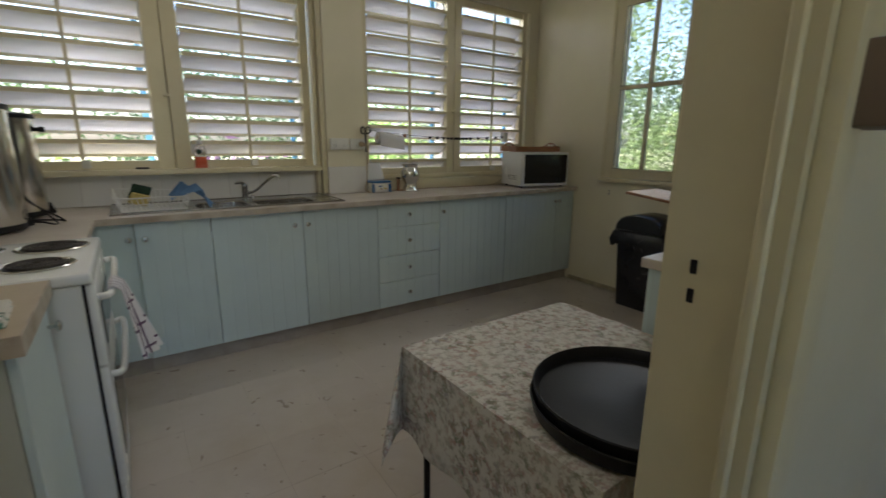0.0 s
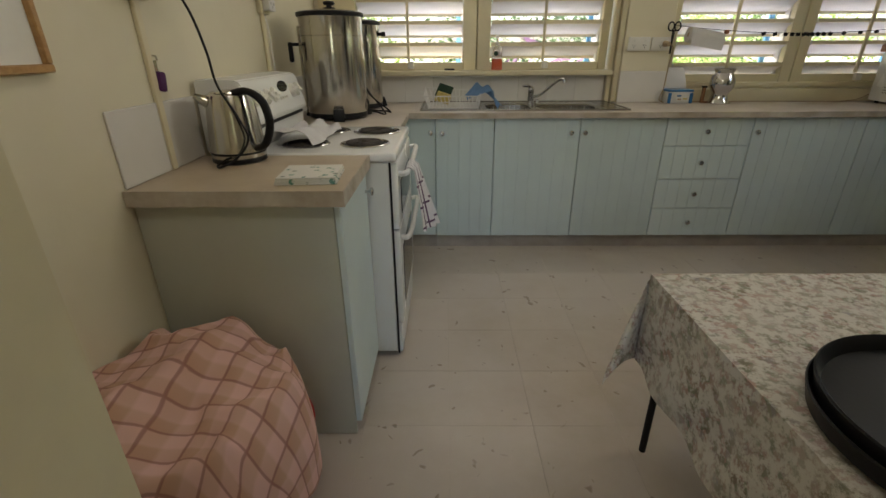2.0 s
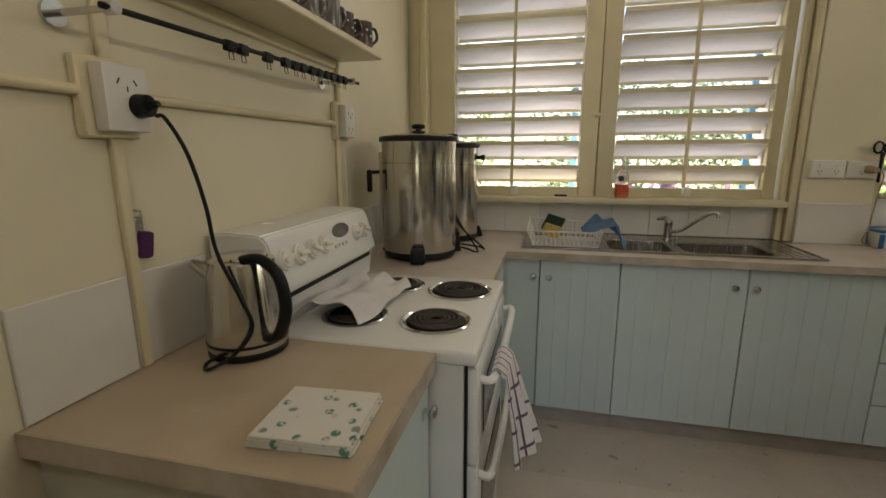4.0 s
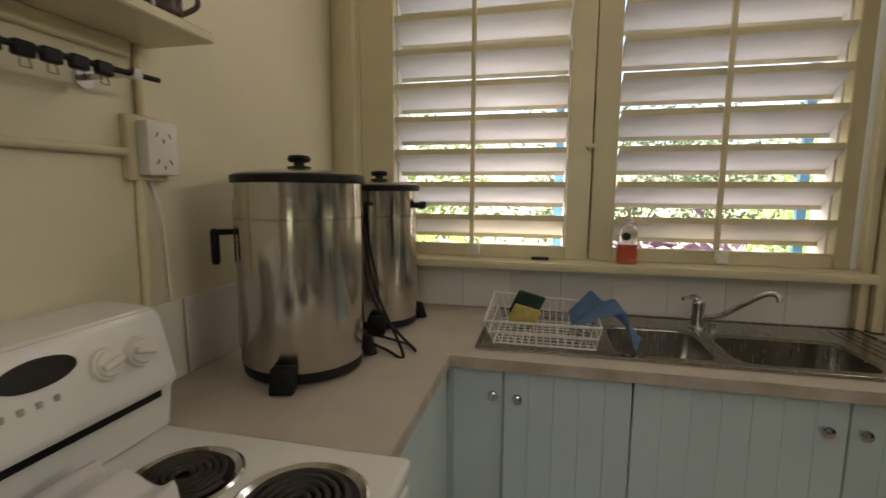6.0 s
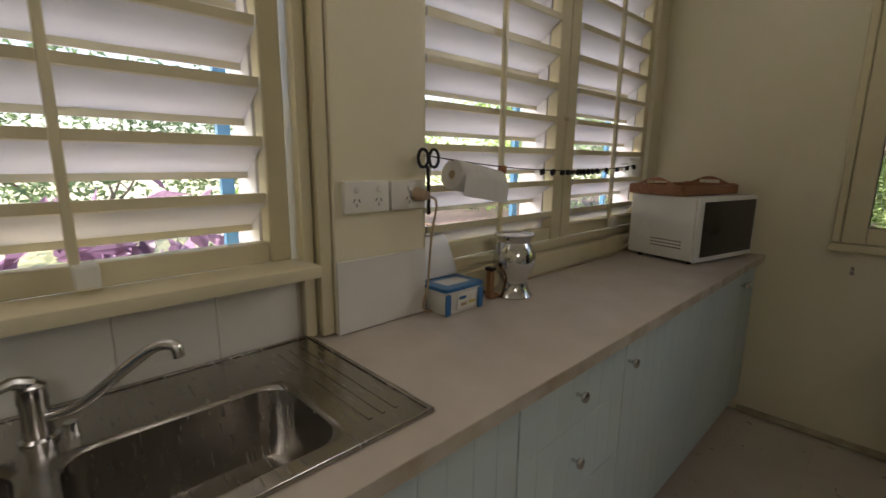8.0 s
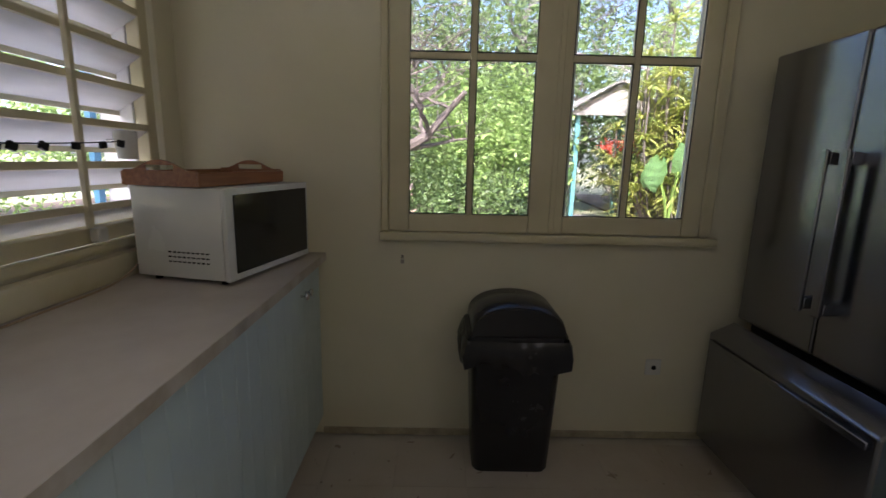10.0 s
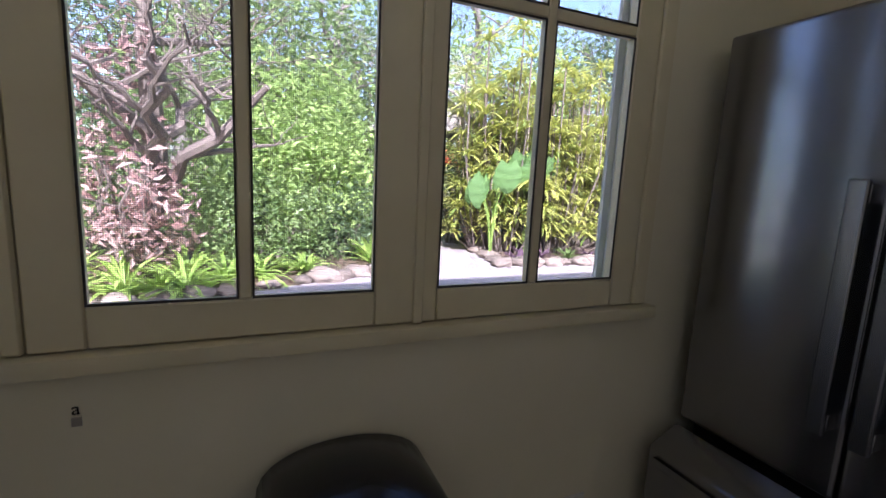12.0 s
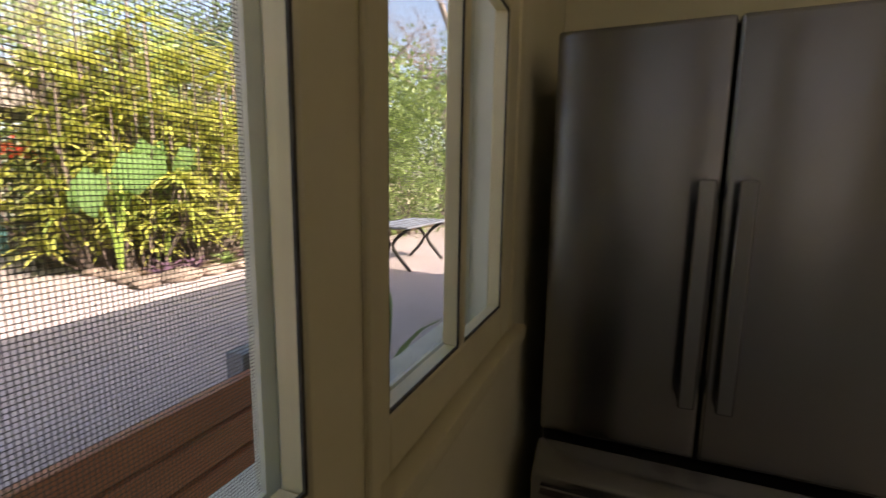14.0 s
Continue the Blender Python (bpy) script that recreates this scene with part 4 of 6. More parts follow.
SPONGE = painted("sponge", (0.62, 0.50, 0.17), (0.5, 0.38, 0.12), 0.95, 60, 160, 1.0)
sp = thing("sponge", (1.685, 5.0, 0.92), "green and yellow scouring sponge in the dish rack", "sponge")
m = about(1.685, 5.0, 0.98, 20, 18, 25)
part("scourer", turned(box(1.635, 4.99, 0.955, 1.735, 5.005, 1.045, 0.004, seg=2), m), GREEN, sp, "dark green scouring pad")
part("foam", turned(box(1.637, 4.966, 0.935, 1.733, 4.989, 1.000, 0.006, seg=2), m), SPONGE, sp, "yellow foam")
BLUECLOTH = painted("blue_cloth", (0.20, 0.36, 0.58), (0.15, 0.28, 0.48), 0.9, 30, 260, 0.9)
bm = bmesh.new()
n = 22
grid = []
for i in range(n + 1):
    row = []
    for j in range(n + 1):
        u, v = i / n, j / n
        peak = Vector((1.865 + 0.10 * v, 5.02 - 0.10 * v, 1.045 - 0.02 * v))
        if u < 0.4:
            p = peak.lerp(Vector((1.79 + 0.02 * v, 5.02 - 0.15 * v, 0.965)), (0.4 - u) / 0.4)
        else:
            p = peak.lerp(Vector((2.03 - 0.06 * v, 4.97 - 0.17 * v, 0.918)), (u - 0.4) / 0.6)
        p.z += 0.012 * math.sin(v * 9 + u * 5) + 0.008 * noise.noise((u * 6, v * 6, 3))
        row.append(bm.verts.new(p))
    grid.append(row)
for i in range(n):
    for j in range(n):
        bm.faces.new((grid[i][j], grid[i + 1][j], grid[i + 1][j + 1], grid[i][j + 1]))
bmesh.ops.solidify(bm, geom=bm.faces[:], thickness=0.003)
turned(bm, Matrix.Translation((0.04, 0.0, 0.0)))
solo("dish_cloth", bm, BLUECLOTH, (1.92, 4.95, 0.91), "light blue honeycomb dish cloth draped over the rack", "cloth", smooth=70)

# ---- on the sill ----
CLEAR, t, b = shader("clear_plastic", (0.85, 0.80, 0.78), 0.1)
b.inputs["Transmission Weight"].default_value = 0.75
SOAP = painted("orange_soap", (0.62, 0.10, 0.05), (0.55, 0.16, 0.08), 0.25, 8)
sb = thing("soap_bottle", (2.055, 5.265, 1.132), "clear pump bottle of orange red hand soap on the sill", "soap bottle")
part("soap", loop_box(2.055, 5.265, [(0.033, 0.022, 0.015, 1.134), (0.036, 0.024, 0.015, 1.14), (0.035, 0.023, 0.015, 1.205)]), SOAP, sb, "orange red soap")
part("bottle", loop_box(2.055, 5.265, [(0.035, 0.023, 0.015, 1.2055), (0.033, 0.022, 0.015, 1.25), (0.026, 0.019, 0.013, 1.275), (0.012, 0.012, 0.008, 1.288)]), CLEAR, sb, "clear plastic shoulder")
part("label", rod((2.045, 5.2415, 1.238), (2.045, 5.2385, 1.238), 0.015, seg=20), GREEN, sb, "small dark round label")
moved(sb, 0.0, 0.0, -0.018)
pm = part("pump", lathe([(0.016, 1.288), (0.016, 1.305), (0.007, 1.308), (0.006, 1.338)], 2.055, 5.265, 16), WHITE, sb, "white pump")
part("nozzle", tube([(2.055, 5.272, 1.343), (2.050, 5.250, 1.346), (2.040, 5.225, 1.336)], [0.010, 0.008, 0.004], 8), WHITE, pm)
solo("window_latch", box(1.695, 5.265, 1.1145, 1.765, 5.285, 1.126, 0.004, seg=2), BLACK, (1.73, 5.275, 1.114), "small black object lying on the sill", "latch")

# ---- sockets ----


def socket(x0, x1, y, z0, z1, outlets, label, turn_west=False):
    """A white wall socket plate with switches; faces -y, or +x on the west wall."""
    s = thing("power_socket", ((x0 + x1) / 2, y, z0), label, "socket")
    d = 0.018
    part("plate", box(x0, y - d, z0, x1, y, z1, 0.004, seg=2), WHITE, s, "cream plastic plate")
    w = (x1 - x0) / outlets
    zc = (z0 + z1) / 2
    for k in range(outlets):
        c = x0 + w * (k + 0.5)
        part("switch", box(c - 0.007, y - d - 0.004, zc + 0.012, c + 0.007, y - d, zc + 0.028, 0.002), WHITE, s)
        for dx, a in ((-0.008, 30), (0.008, -30)):
            bm = box(c + dx - 0.0012, y - d - 0.0006, zc - 0.014, c + dx + 0.0012, y - d + 0.001, zc - 0.004)
            part("pin_slot", turned(bm, about(c + dx, y, zc - 0.009, 0, a, 0)), BLACK, s, smooth=0)
        part("pin_slot", box(c - 0.0012, y - d - 0.0006, zc - 0.026, c + 0.0012, y - d + 0.001, zc - 0.016), BLACK, s, smooth=0)
    if turn_west:
        s.rotation_euler = (0, 0, radians(90))
    return s


socket(2.925, 3.068, 5.2445, 1.232, 1.317, 2, "double white wall socket on the pier")
s2 = socket(3.077, 3.204, 5.2445, 1.232, 1.315, 1, "white wall socket with a beige plug on the pier")
BEIGE = painted("beige_plug", (0.45, 0.34, 0.22), (0.38, 0.28, 0.18), 0.5)
part("plug", rod((3.165, 5.226, 1.275), (3.175, 5.185, 1.272), 0.020, 0.014, 14), BEIGE, s2, "beige plug")
part("power_cord", tube(smooth_path([(3.175, 5.19, 1.27), (3.20, 5.175, 1.25), (3.205, 5.20, 1.15), (3.205, 5.215, 1.0), (3.21, 5.22, 0.905), (3.5, 5.245, 0.904), (4.0, 5.245, 0.904), (4.5, 5.24, 0.904), (4.63, 5.22, 0.95)], 8), 0.0035, 6), BEIGE, s2, "pale cord running along the worktop")
# west wall: socket blocks stand proud on timber blocks
for yc, zc, n, wd, ht, lab in ((3.337, 1.452, 1, 0.095, 0.122, "white wall socket on a cream block with the kettle plugged in"), (4.334, 1.478, 2, 0.085, 0.122, "double white wall socket on a cream block above the worktop")):
    s = thing("power_socket", (XL, yc, zc), lab, "socket")
    part("block", box(XL, yc - wd / 2 - 0.02, zc - ht / 2 - 0.012, XL + 0.022, yc + wd / 2 + 0.004, zc + ht / 2 + 0.012, 0.004), TRIM, s, "cream timber block")
    part("plate", box(XL + 0.0225, yc - wd / 2, zc - ht / 2, XL + 0.055, yc + wd / 2, zc + ht / 2, 0.006, seg=2), WHITE, s, "white plastic plate")
    for dz in ((0.03,) if n == 1 else (0.03, -0.03)):
        for dy in (-0.018, 0.018):
            part("pin_slot", turned(box(XL + 0.0545, yc + dy - 0.0012, zc + dz - 0.006, XL + 0.0558, yc + dy + 0.0012, zc + dz + 0.006), about(XL + 0.055, yc + dy, zc + dz, 30 if dy > 0 else -30, 0, 0)), BLACK, s, smooth=0)
        part("pin_slot", box(XL + 0.0545, yc - 0.0012, zc + dz - 0.018, XL + 0.0558, yc + 0.0012, zc + dz - 0.008), BLACK, s, smooth=0)
    if n == 1:
        bm = rod((XL + 0.056, yc + 0.02, zc - 0.012), (XL + 0.078, yc + 0.02, zc - 0.012), 0.023, 0.021, 18)
        rod((XL + 0.078, yc + 0.02, zc - 0.012), (XL + 0.10, yc + 0.022, zc - 0.008), 0.010, 0.006, 10, bm)
        part("plug", bm, BLACK, s, "black plug")
# conduits
for pts, lab in (([(XL + 0.012, 2.215, 1.462), (XL + 0.012, 3.272, 1.462)], "cream conduit pipe along the wall"), ([(XL + 0.012, 3.388, 1.462), (XL + 0.012, 4.272, 1.468)], "cream conduit pipe along the wall"), ([(XL + 0.012, 4.322, 1.552), (XL + 0.012, 4.322, 1.705)], "short cream conduit pipe up to the shelf"), ([(XL + 0.010, 4.306, 1.405), (XL + 0.010, 4.300, 1.10)], "cream conduit pipe down to the worktop")):
    solo("conduit", tube(pts, 0.0105, 10), TRIM, pts[0], lab, "conduit")
solo("cover_strip", box(XL, 3.326, 0.90, XL + 0.014, 3.352, 2.2, 0.003), TRIM, (XL, 3.343, 0.9), "cream cover strip on the wall behind the kettle", "trim", kind="structure")
solo("cable", tube(smooth_path([(XL + 0.01, 4.335, 1.405), (XL + 0.015, 4.350, 1.34), (XL + 0.012, 4.363, 1.24), (XL + 0.012, 4.368, 1.11)], 6), 0.0025, 6), BASKET, (XL, 4.39, 1.1), "thin white cable below the wall socket", "cable")
# key hook
kh = thing("key_ring", (XL, 3.418, 1.25), "hanging key with a purple tag on a wall hook", "key ring")
PURPLE = painted("purple_felt", (0.09, 0.02, 0.10), (0.06, 0.015, 0.07), 0.9)
part("hook", tube([(XL, 3.412, 1.25), (XL + 0.02, 3.412, 1.248), (XL + 0.022, 3.412, 1.235)], 0.003, 6), CHROME, kh)
part("key", box(XL + 0.008, 3.408, 1.195, XL + 0.011, 3.426, 1.236, 0.001), CHROME, kh)
part("tag", turned(box(XL + 0.006, 3.408, 1.148, XL + 0.024, 3.440, 1.205, 0.008, seg=2), about(XL, 3.42, 1.2, -10, 0, 0)), PURPLE, kh, "purple felt tag")
moved(kh, 0.0, -0.054, -0.014)
# picture
pc = thing("picture", (XL, 2.76, 1.20), "framed pale print in a thin pine frame on the wall", "picture")
HONEY = timber("honey_pine", (0.50, 0.30, 0.12), (0.38, 0.21, 0.08), 0.45)
y0, y1, z0, z1 = 2.53, 2.978, 1.205, 1.80
for a, b, c, e in ((y0, z0, y1, z0 + 0.018), (y0, z1 - 0.018, y1, z1), (y0, z0 + 0.018, y0 + 0.018, z1 - 0.018), (y1 - 0.018, z0 + 0.018, y1, z1 - 0.018)):
    part("frame", box(XL + 0.001, a, b, XL + 0.02, c, e, 0.003), HONEY, pc)
part("print", box(XL + 0.001, y0 + 0.018, z0 + 0.018, XL + 0.008, y1 - 0.018, z1 - 0.018), WHITE, pc, smooth=0)

# ---- shelf with mugs and rail ----
sh = thing("wall_shelf", (XL, 3.85, 1.715), "cream painted wall shelf above the stove", "shelf")
part("board", box(XL, 3.38, 1.706, 1.018, 4.356, 1.729, 0.004), TRIM, sh)
part("batten", box(XL, 3.40, 1.672, XL + 0.02, 4.30, 1.7055, 0.003), TRIM, sh)
BROWN = painted("brown_glaze", (0.05, 0.03, 0.025), (0.11, 0.08, 0.07), 0.15, 30, 60, 0.05)
GREYG = painted("grey_glaze", (0.20, 0.19, 0.18), (0.12, 0.11, 0.10), 0.2, 12)
for i, (x, y, r, h, mt, a, lab) in enumerate(((0.97, 4.165, 0.042, 0.085, BROWN, 15, "dark brown glazed mug on the shelf"), (0.95, 4.045, 0.045, 0.085, BROWN, 10, "speckled brown mug on the shelf"), (0.96, 3.92, 0.043, 0.09, GREYG, 20, "grey stoneware mug on the shelf"), (0.95, 3.80, 0.044, 0.085, GREYG, 5, "grey stoneware mug on the shelf"), (0.96, 3.68, 0.043, 0.09, BROWN, 12, "dark brown glazed mug on the shelf"))):
    m = thing("mug", (x, y, 1.738), lab, "mug", "mugs on the shelf")
    z = 1.738
    part("cup", lathe([(r * 0.8, z), (r, z + 0.008), (r * 1.02, z + h * 0.6), (r, z + h), (r * 0.92, z + h), (r * 0.92, z + 0.012), (0.003, z + 0.01)], x, y, 24), mt, m)
    if mt == BROWN:
        for q in range(7):
            aa = radians(-60 + 24 * q)
            part("spot", box(x + r * 1.02 * math.cos(aa) - 0.003, y + r * 1.02 * math.sin(aa) - 0.003, z + h * (0.4 + 0.22 * (q % 2)), x + r * 1.02 * math.cos(aa) + 0.003, y + r * 1.02 * math.sin(aa) + 0.003, z + h * (0.4 + 0.22 * (q % 2)) + 0.006), BASKET, m, "white glaze spot", smooth=0)
    moved(m, 0.005, 0.085, -0.009)
    c, s = math.cos(radians(a + 45)), math.sin(radians(a + 45))
    part("handle", tube(smooth_path([(x + c * r * 0.97, y + s * r * 0.97, z + h * 0.85), (x + c * (r + 0.024), y + s * (r + 0.024), z + h * 0.88), (x + c * (r + 0.032), y + s * (r + 0.032), z + h * 0.5), (x + c * r * 0.98, y + s * r * 0.98, z + h * 0.18)], 5), 0.0055, 8), mt, m)
rl = thing("hook_rail", (0.90, 3.7, 1.60), "thin black rail with clips below the shelf", "rail")
part("rod", rod((0.955, 3.24, 1.583), (0.955, 4.258, 1.609), 0.0055), IRON, rl)
for y in (3.26, 4.20):
    z = 1.583 + (y - 3.24) * 0.0255
    bm = rod((XL, y, z), (XL + 0.008, y, z), 0.022, seg=20)
    rod((XL, y, z), (0.955, y, z), 0.006, bm=bm)
    rod((0.945, y, z), (0.965, y, z), 0.011, bm=bm)
    part("bracket", bm, CHROME, rl, "round metal bracket")
for k in range(14):
    y = 3.55 + 0.045 * k + random.uniform(-0.006, 0.006)
    z = 1.583 + (y - 3.24) * 0.0255
    if k in (2, 4):
        continue
    b = part("clip", turned(box(0.947, y - 0.016, z - 0.016, 0.963, y + 0.016, z + 0.008, 0.003), about(0.955, y, z, 0, random.uniform(-15, 15), 0)), BLACK, rl, "black bulldog clip")
    part("wire_loop", tube([(0.955, y - 0.006, z - 0.012), (0.957, y - 0.008, z - 0.032), (0.957, y + 0.008, z - 0.032), (0.955, y + 0.006, z - 0.012)], 0.001, 5), IRON, b)

# ---- string of clips across the second window ----
sg = thing("clip_string", (3.9, 5.19, 1.35), "sagging string with black clips across the louvred window", "string")


def string_at(u):
    return Vector((3.205 + 1.475 * u, 5.215 + 0.005 * u, 1.385 - 0.10 * u * (1 - u) * 1.5 - 0.025 * u))


part("string", tube([string_at(k / 24) for k in range(25)], 0.002, 5), IRON, sg)
for u in (0.40, 0.45, 0.50, 0.53, 0.555, 0.58, 0.60, 0.62, 0.645, 0.67, 0.70, 0.76, 0.83, 0.90, 0.955):
    p = string_at(u)
    part("clip", turned(box(p.x - 0.012, p.y - 0.006, p.z - 0.018, p.x + 0.012, p.y + 0.006, p.z + 0.003, 0.002), about(p.x, p.y, p.z, 0, random.uniform(-30, 30), 0)), BLACK, sg, "black clip")
p = string_at(0.235)
part("peg", box(p.x - 0.012, p.y - 0.012, p.z - 0.022, p.x + 0.012, p.y + 0.012, p.z + 0.004, 0.003), WOOD, sg, "brown wooden peg")
part("hook", rod((3.205, 5.215, 1.385), (3.225, 5.262, 1.388), 0.004), CHROME, sg)
part("hook", rod((4.68, 5.22, 1.36), (4.70, 5.325, 1.36), 0.004), CHROME, sg)
PAPER = painted("paper_towel", (0.72, 0.71, 0.70), (0.66, 0.65, 0.63), 0.95, 20, 120, 0.6)
tw = thing("paper_towel_roll", (3.39, 5.18, 1.30), "white paper towel roll hung on the string", "paper towel")
bm = lathe([(0.014, 0), (0.046, 0), (0.048, 0.004), (0.048, 0.221), (0.046, 0.225), (0.014, 0.225), (0.014, 0.0)], 0, 0, 32, closed=True)
turned(bm, Matrix.Translation((3.302, 5.215, 1.330)) @ Vector((0.235, 0.002, -0.040)).to_track_quat("Z", "Y").to_matrix().to_4x4())
part("roll", bm, PAPER, tw)
bm = lathe([(0.0135, 0.001), (0.0135, 0.224)], 0, 0, 16)
turned(bm, Matrix.Translation((3.302, 5.215, 1.330)) @ Vector((0.235, 0.002, -0.040)).to_track_quat("Z", "Y").to_matrix().to_4x4())
part("core", bm, BEIGE, tw, "brown cardboard core")
bm = box(3.312, 5.163, 1.248, 3.527, 5.1645, 1.315)
part("loose_sheet", turned(bm, about(3.417, 5.165, 1.31, 0, 9.6, 0)), PAPER, tw, smooth=0)
sc = thing("scissors", (3.175, 5.18, 1.25), "pair of scissors with dark grey handles hung on a hook", "scissors")
for dx in (-0.020, 0.022):
    pts = [(3.195 + dx + 0.019 * math.cos(a * math.tau / 16), 5.18, 1.400 + 0.026 * math.sin(a * math.tau / 16)) for a in range(17)]
    part("handle_loop", tube(pts, 0.0048, 6), IRON, sc, "dark plastic finger loop")
for dx in (-0.004, 0.004):
    part("blade", turned(box(3.189 + dx, 5.178 + dx * 0.3, 1.235, 3.201 + dx, 5.1805 + dx * 0.3, 1.378, 0.0008), about(3.195, 5.18, 1.36, 0, dx * 600, 0)), STEEL if dx > 0 else IRON, sc, "narrow blade")
moved(sc, 0.005, 0.03, -0.022)
solo("plastic_cup", lathe([(0.026, 1.300), (0.033, 1.36), (0.034, 1.385), (0.030, 1.39), (0.022, 1.31), (0.004, 1.305)], 4.66, 5.235, 24), BASKET, (4.66, 5.235, 1.30), "small pale plastic cup hung at the end of the string", "cup")

LIDP, t, b = shader("milky_plastic", (0.80, 0.80, 0.80), 0.25)
b.inputs["Transmission Weight"].default_value = 0.15
# ---- tub, jug, stand on the worktop ----
TUBBLUE = painted("tub_blue", (0.03, 0.16, 0.36), (0.02, 0.12, 0.3), 0.35)
tu = thing("plastic_tub", (3.32, 5.2, 0.9), "blue and white plastic tub with its clear lid open", "tub")
part("base", loop_box(3.318, 5.205, [(0.070, 0.046, 0.012, 0.9), (0.074, 0.050, 0.012, 0.905), (0.082, 0.057, 0.014, 0.972), (0.076, 0.052, 0.012, 0.972), (0.068, 0.044, 0.01, 0.908)]), BASKET, tu, "white tub")
part("band", loop_box(3.318, 5.205, [(0.0825, 0.0575, 0.014, 0.963), (0.088, 0.062, 0.016, 0.964), (0.088, 0.062, 0.016, 0.973), (0.080, 0.055, 0.014, 0.974)]), TUBBLUE, tu, "blue rim")
for x in (3.245, 3.391):
    part("corner", box(x - 0.011, 5.144, 0.902, x + 0.011, 5.153, 0.957, 0.003), TUBBLUE, tu, "blue corner")
lb = part("label", box(3.285, 5.1475, 0.912, 3.372, 5.1525, 0.952, 0.001), WHITE, tu, "white paper label")
for k, (x, w_, z, c) in enumerate(((3.292, 0.03, 0.938, TUBBLUE), (3.335, 0.03, 0.922, SPONGE), (3.30, 0.025, 0.920, BEIGE))):
    part("print_bar", box(x, 5.1465, z, x + w_, 5.1474, z + 0.008), c, lb, smooth=0)
part("lid", turned(loop_box(3.318, 5.262, [(0.080, 0.004, 0.003, 0.975), (0.085, 0.007, 0.005, 0.985), (0.066, 0.012, 0.005, 1.075), (0.058, 0.008, 0.004, 1.09)]), about(3.318, 5.262, 0.975, -22, 0, 0)), LIDP, tu, "clear lid standing open")
part("contents", box(3.262, 5.17, 0.91, 3.375, 5.24, 0.9745, 0.006, seg=2), LIDP, tu, "pale packets")
jg = thing("steel_jug", (3.645, 5.165, 0.9), "round bellied stainless steel jug on a flared foot", "jug")
jx, jy = 3.645, 5.165
part("body", lathe([(0.070, 0.9), (0.071, 0.903), (0.058, 0.922), (0.050, 0.950), (0.050, 0.968), (0.064, 0.985), (0.075, 1.012), (0.077, 1.035), (0.072, 1.062), (0.060, 1.084), (0.055, 1.094), (0.058, 1.106), (0.067, 1.117), (0.062, 1.117), (0.052, 1.10), (0.048, 1.06)], jx, jy, 48), CHROME, jg)
part("rim", lathe([(0.064, 1.115), (0.069, 1.116), (0.070, 1.121), (0.066, 1.123), (0.061, 1.118)], jx, jy, 40), CHROME, jg, "rolled rim")
st2 = thing("wooden_stand", (3.545, 5.18, 0.9), "small dark timber stand beside the steel jug", "stand")
part("post", box(3.530, 5.165, 0.9, 3.548, 5.19, 1.0, 0.003), PINE, st2)
part("base", box(3.548, 5.165, 0.9, 3.60, 5.185, 0.912, 0.002), PINE, st2)
part("cap", box(3.526, 5.160, 1.0, 3.552, 5.194, 1.012, 0.003), BLACK, st2)
tu.scale = (1.0, 1.05, 1.22)
moved(tu, -0.02, 0.0)
moved(jg, -0.075, 0.0)
moved(st2, -0.07, 0.01)
# wooden tray on the microwave
tr = thing("wooden_tray", (4.79, 4.99, 1.218), "brown wooden serving tray with cut out handles on the microwave", "tray", turn=-13)
tx0, tx1, ty0, ty1, tz = 4.565, 5.035, 4.895, 5.19, 1.2185
part("base", box(tx0 + 0.01, ty0 + 0.01, tz, tx1 - 0.01, ty1 - 0.01, tz + 0.01), WOOD, tr)
part("side", box(tx0, ty0, tz, tx1, ty0 + 0.012, tz + 0.045, 0.003), WOOD, tr)
part("side", box(tx0, ty1 - 0.012, tz, tx1, ty1, tz + 0.045, 0.003), WOOD, tr)


def tray_end(x):
    """A tray end that rises to a handle with a slot."""
    bm = bmesh.new()
    n = 24
    prev = None
    for k in range(n + 1):
        v = k / n
        y = ty0 + 0.012 + (ty1 - ty0 - 0.024) * v
        top = tz + 0.045 + 0.038 * math.sin(math.pi * v) ** 2
        slot = 0.28 < v < 0.72
        zs = [tz, tz + 0.048 if slot else tz + 0.05, tz + 0.066 if slot else tz + 0.05, top]
        col = [[bm.verts.new((x + dx, y, z)) for z in zs] for dx in (0, 0.012)]
        if prev:
            pc_, ps = prev
            for s in (0, 1):
                bm.faces.new((pc_[s][0], col[s][0], col[s][1], pc_[s][1]))
                if not (slot and ps):
                    bm.faces.new((pc_[s][1], col[s][1], col[s][2], pc_[s][2])) if slot or ps else None
                bm.faces.new((pc_[s][2], col[s][2], col[s][3], pc_[s][3]))
            bm.faces.new((pc_[0][3], col[0][3], col[1][3], pc_[1][3]))
            if slot and ps:
                bm.faces.new((pc_[0][1], col[0][1], col[1][1], pc_[1][1]))
                bm.faces.new((pc_[0][2], col[0][2], col[1][2], pc_[1][2]))
        prev = (col, slot)
    return bm


part("handle_end", tray_end(tx0), WOOD, tr, "raised end with a handle slot")
part("handle_end", tray_end(tx1 - 0.012), WOOD, tr, "raised end with a handle slot")

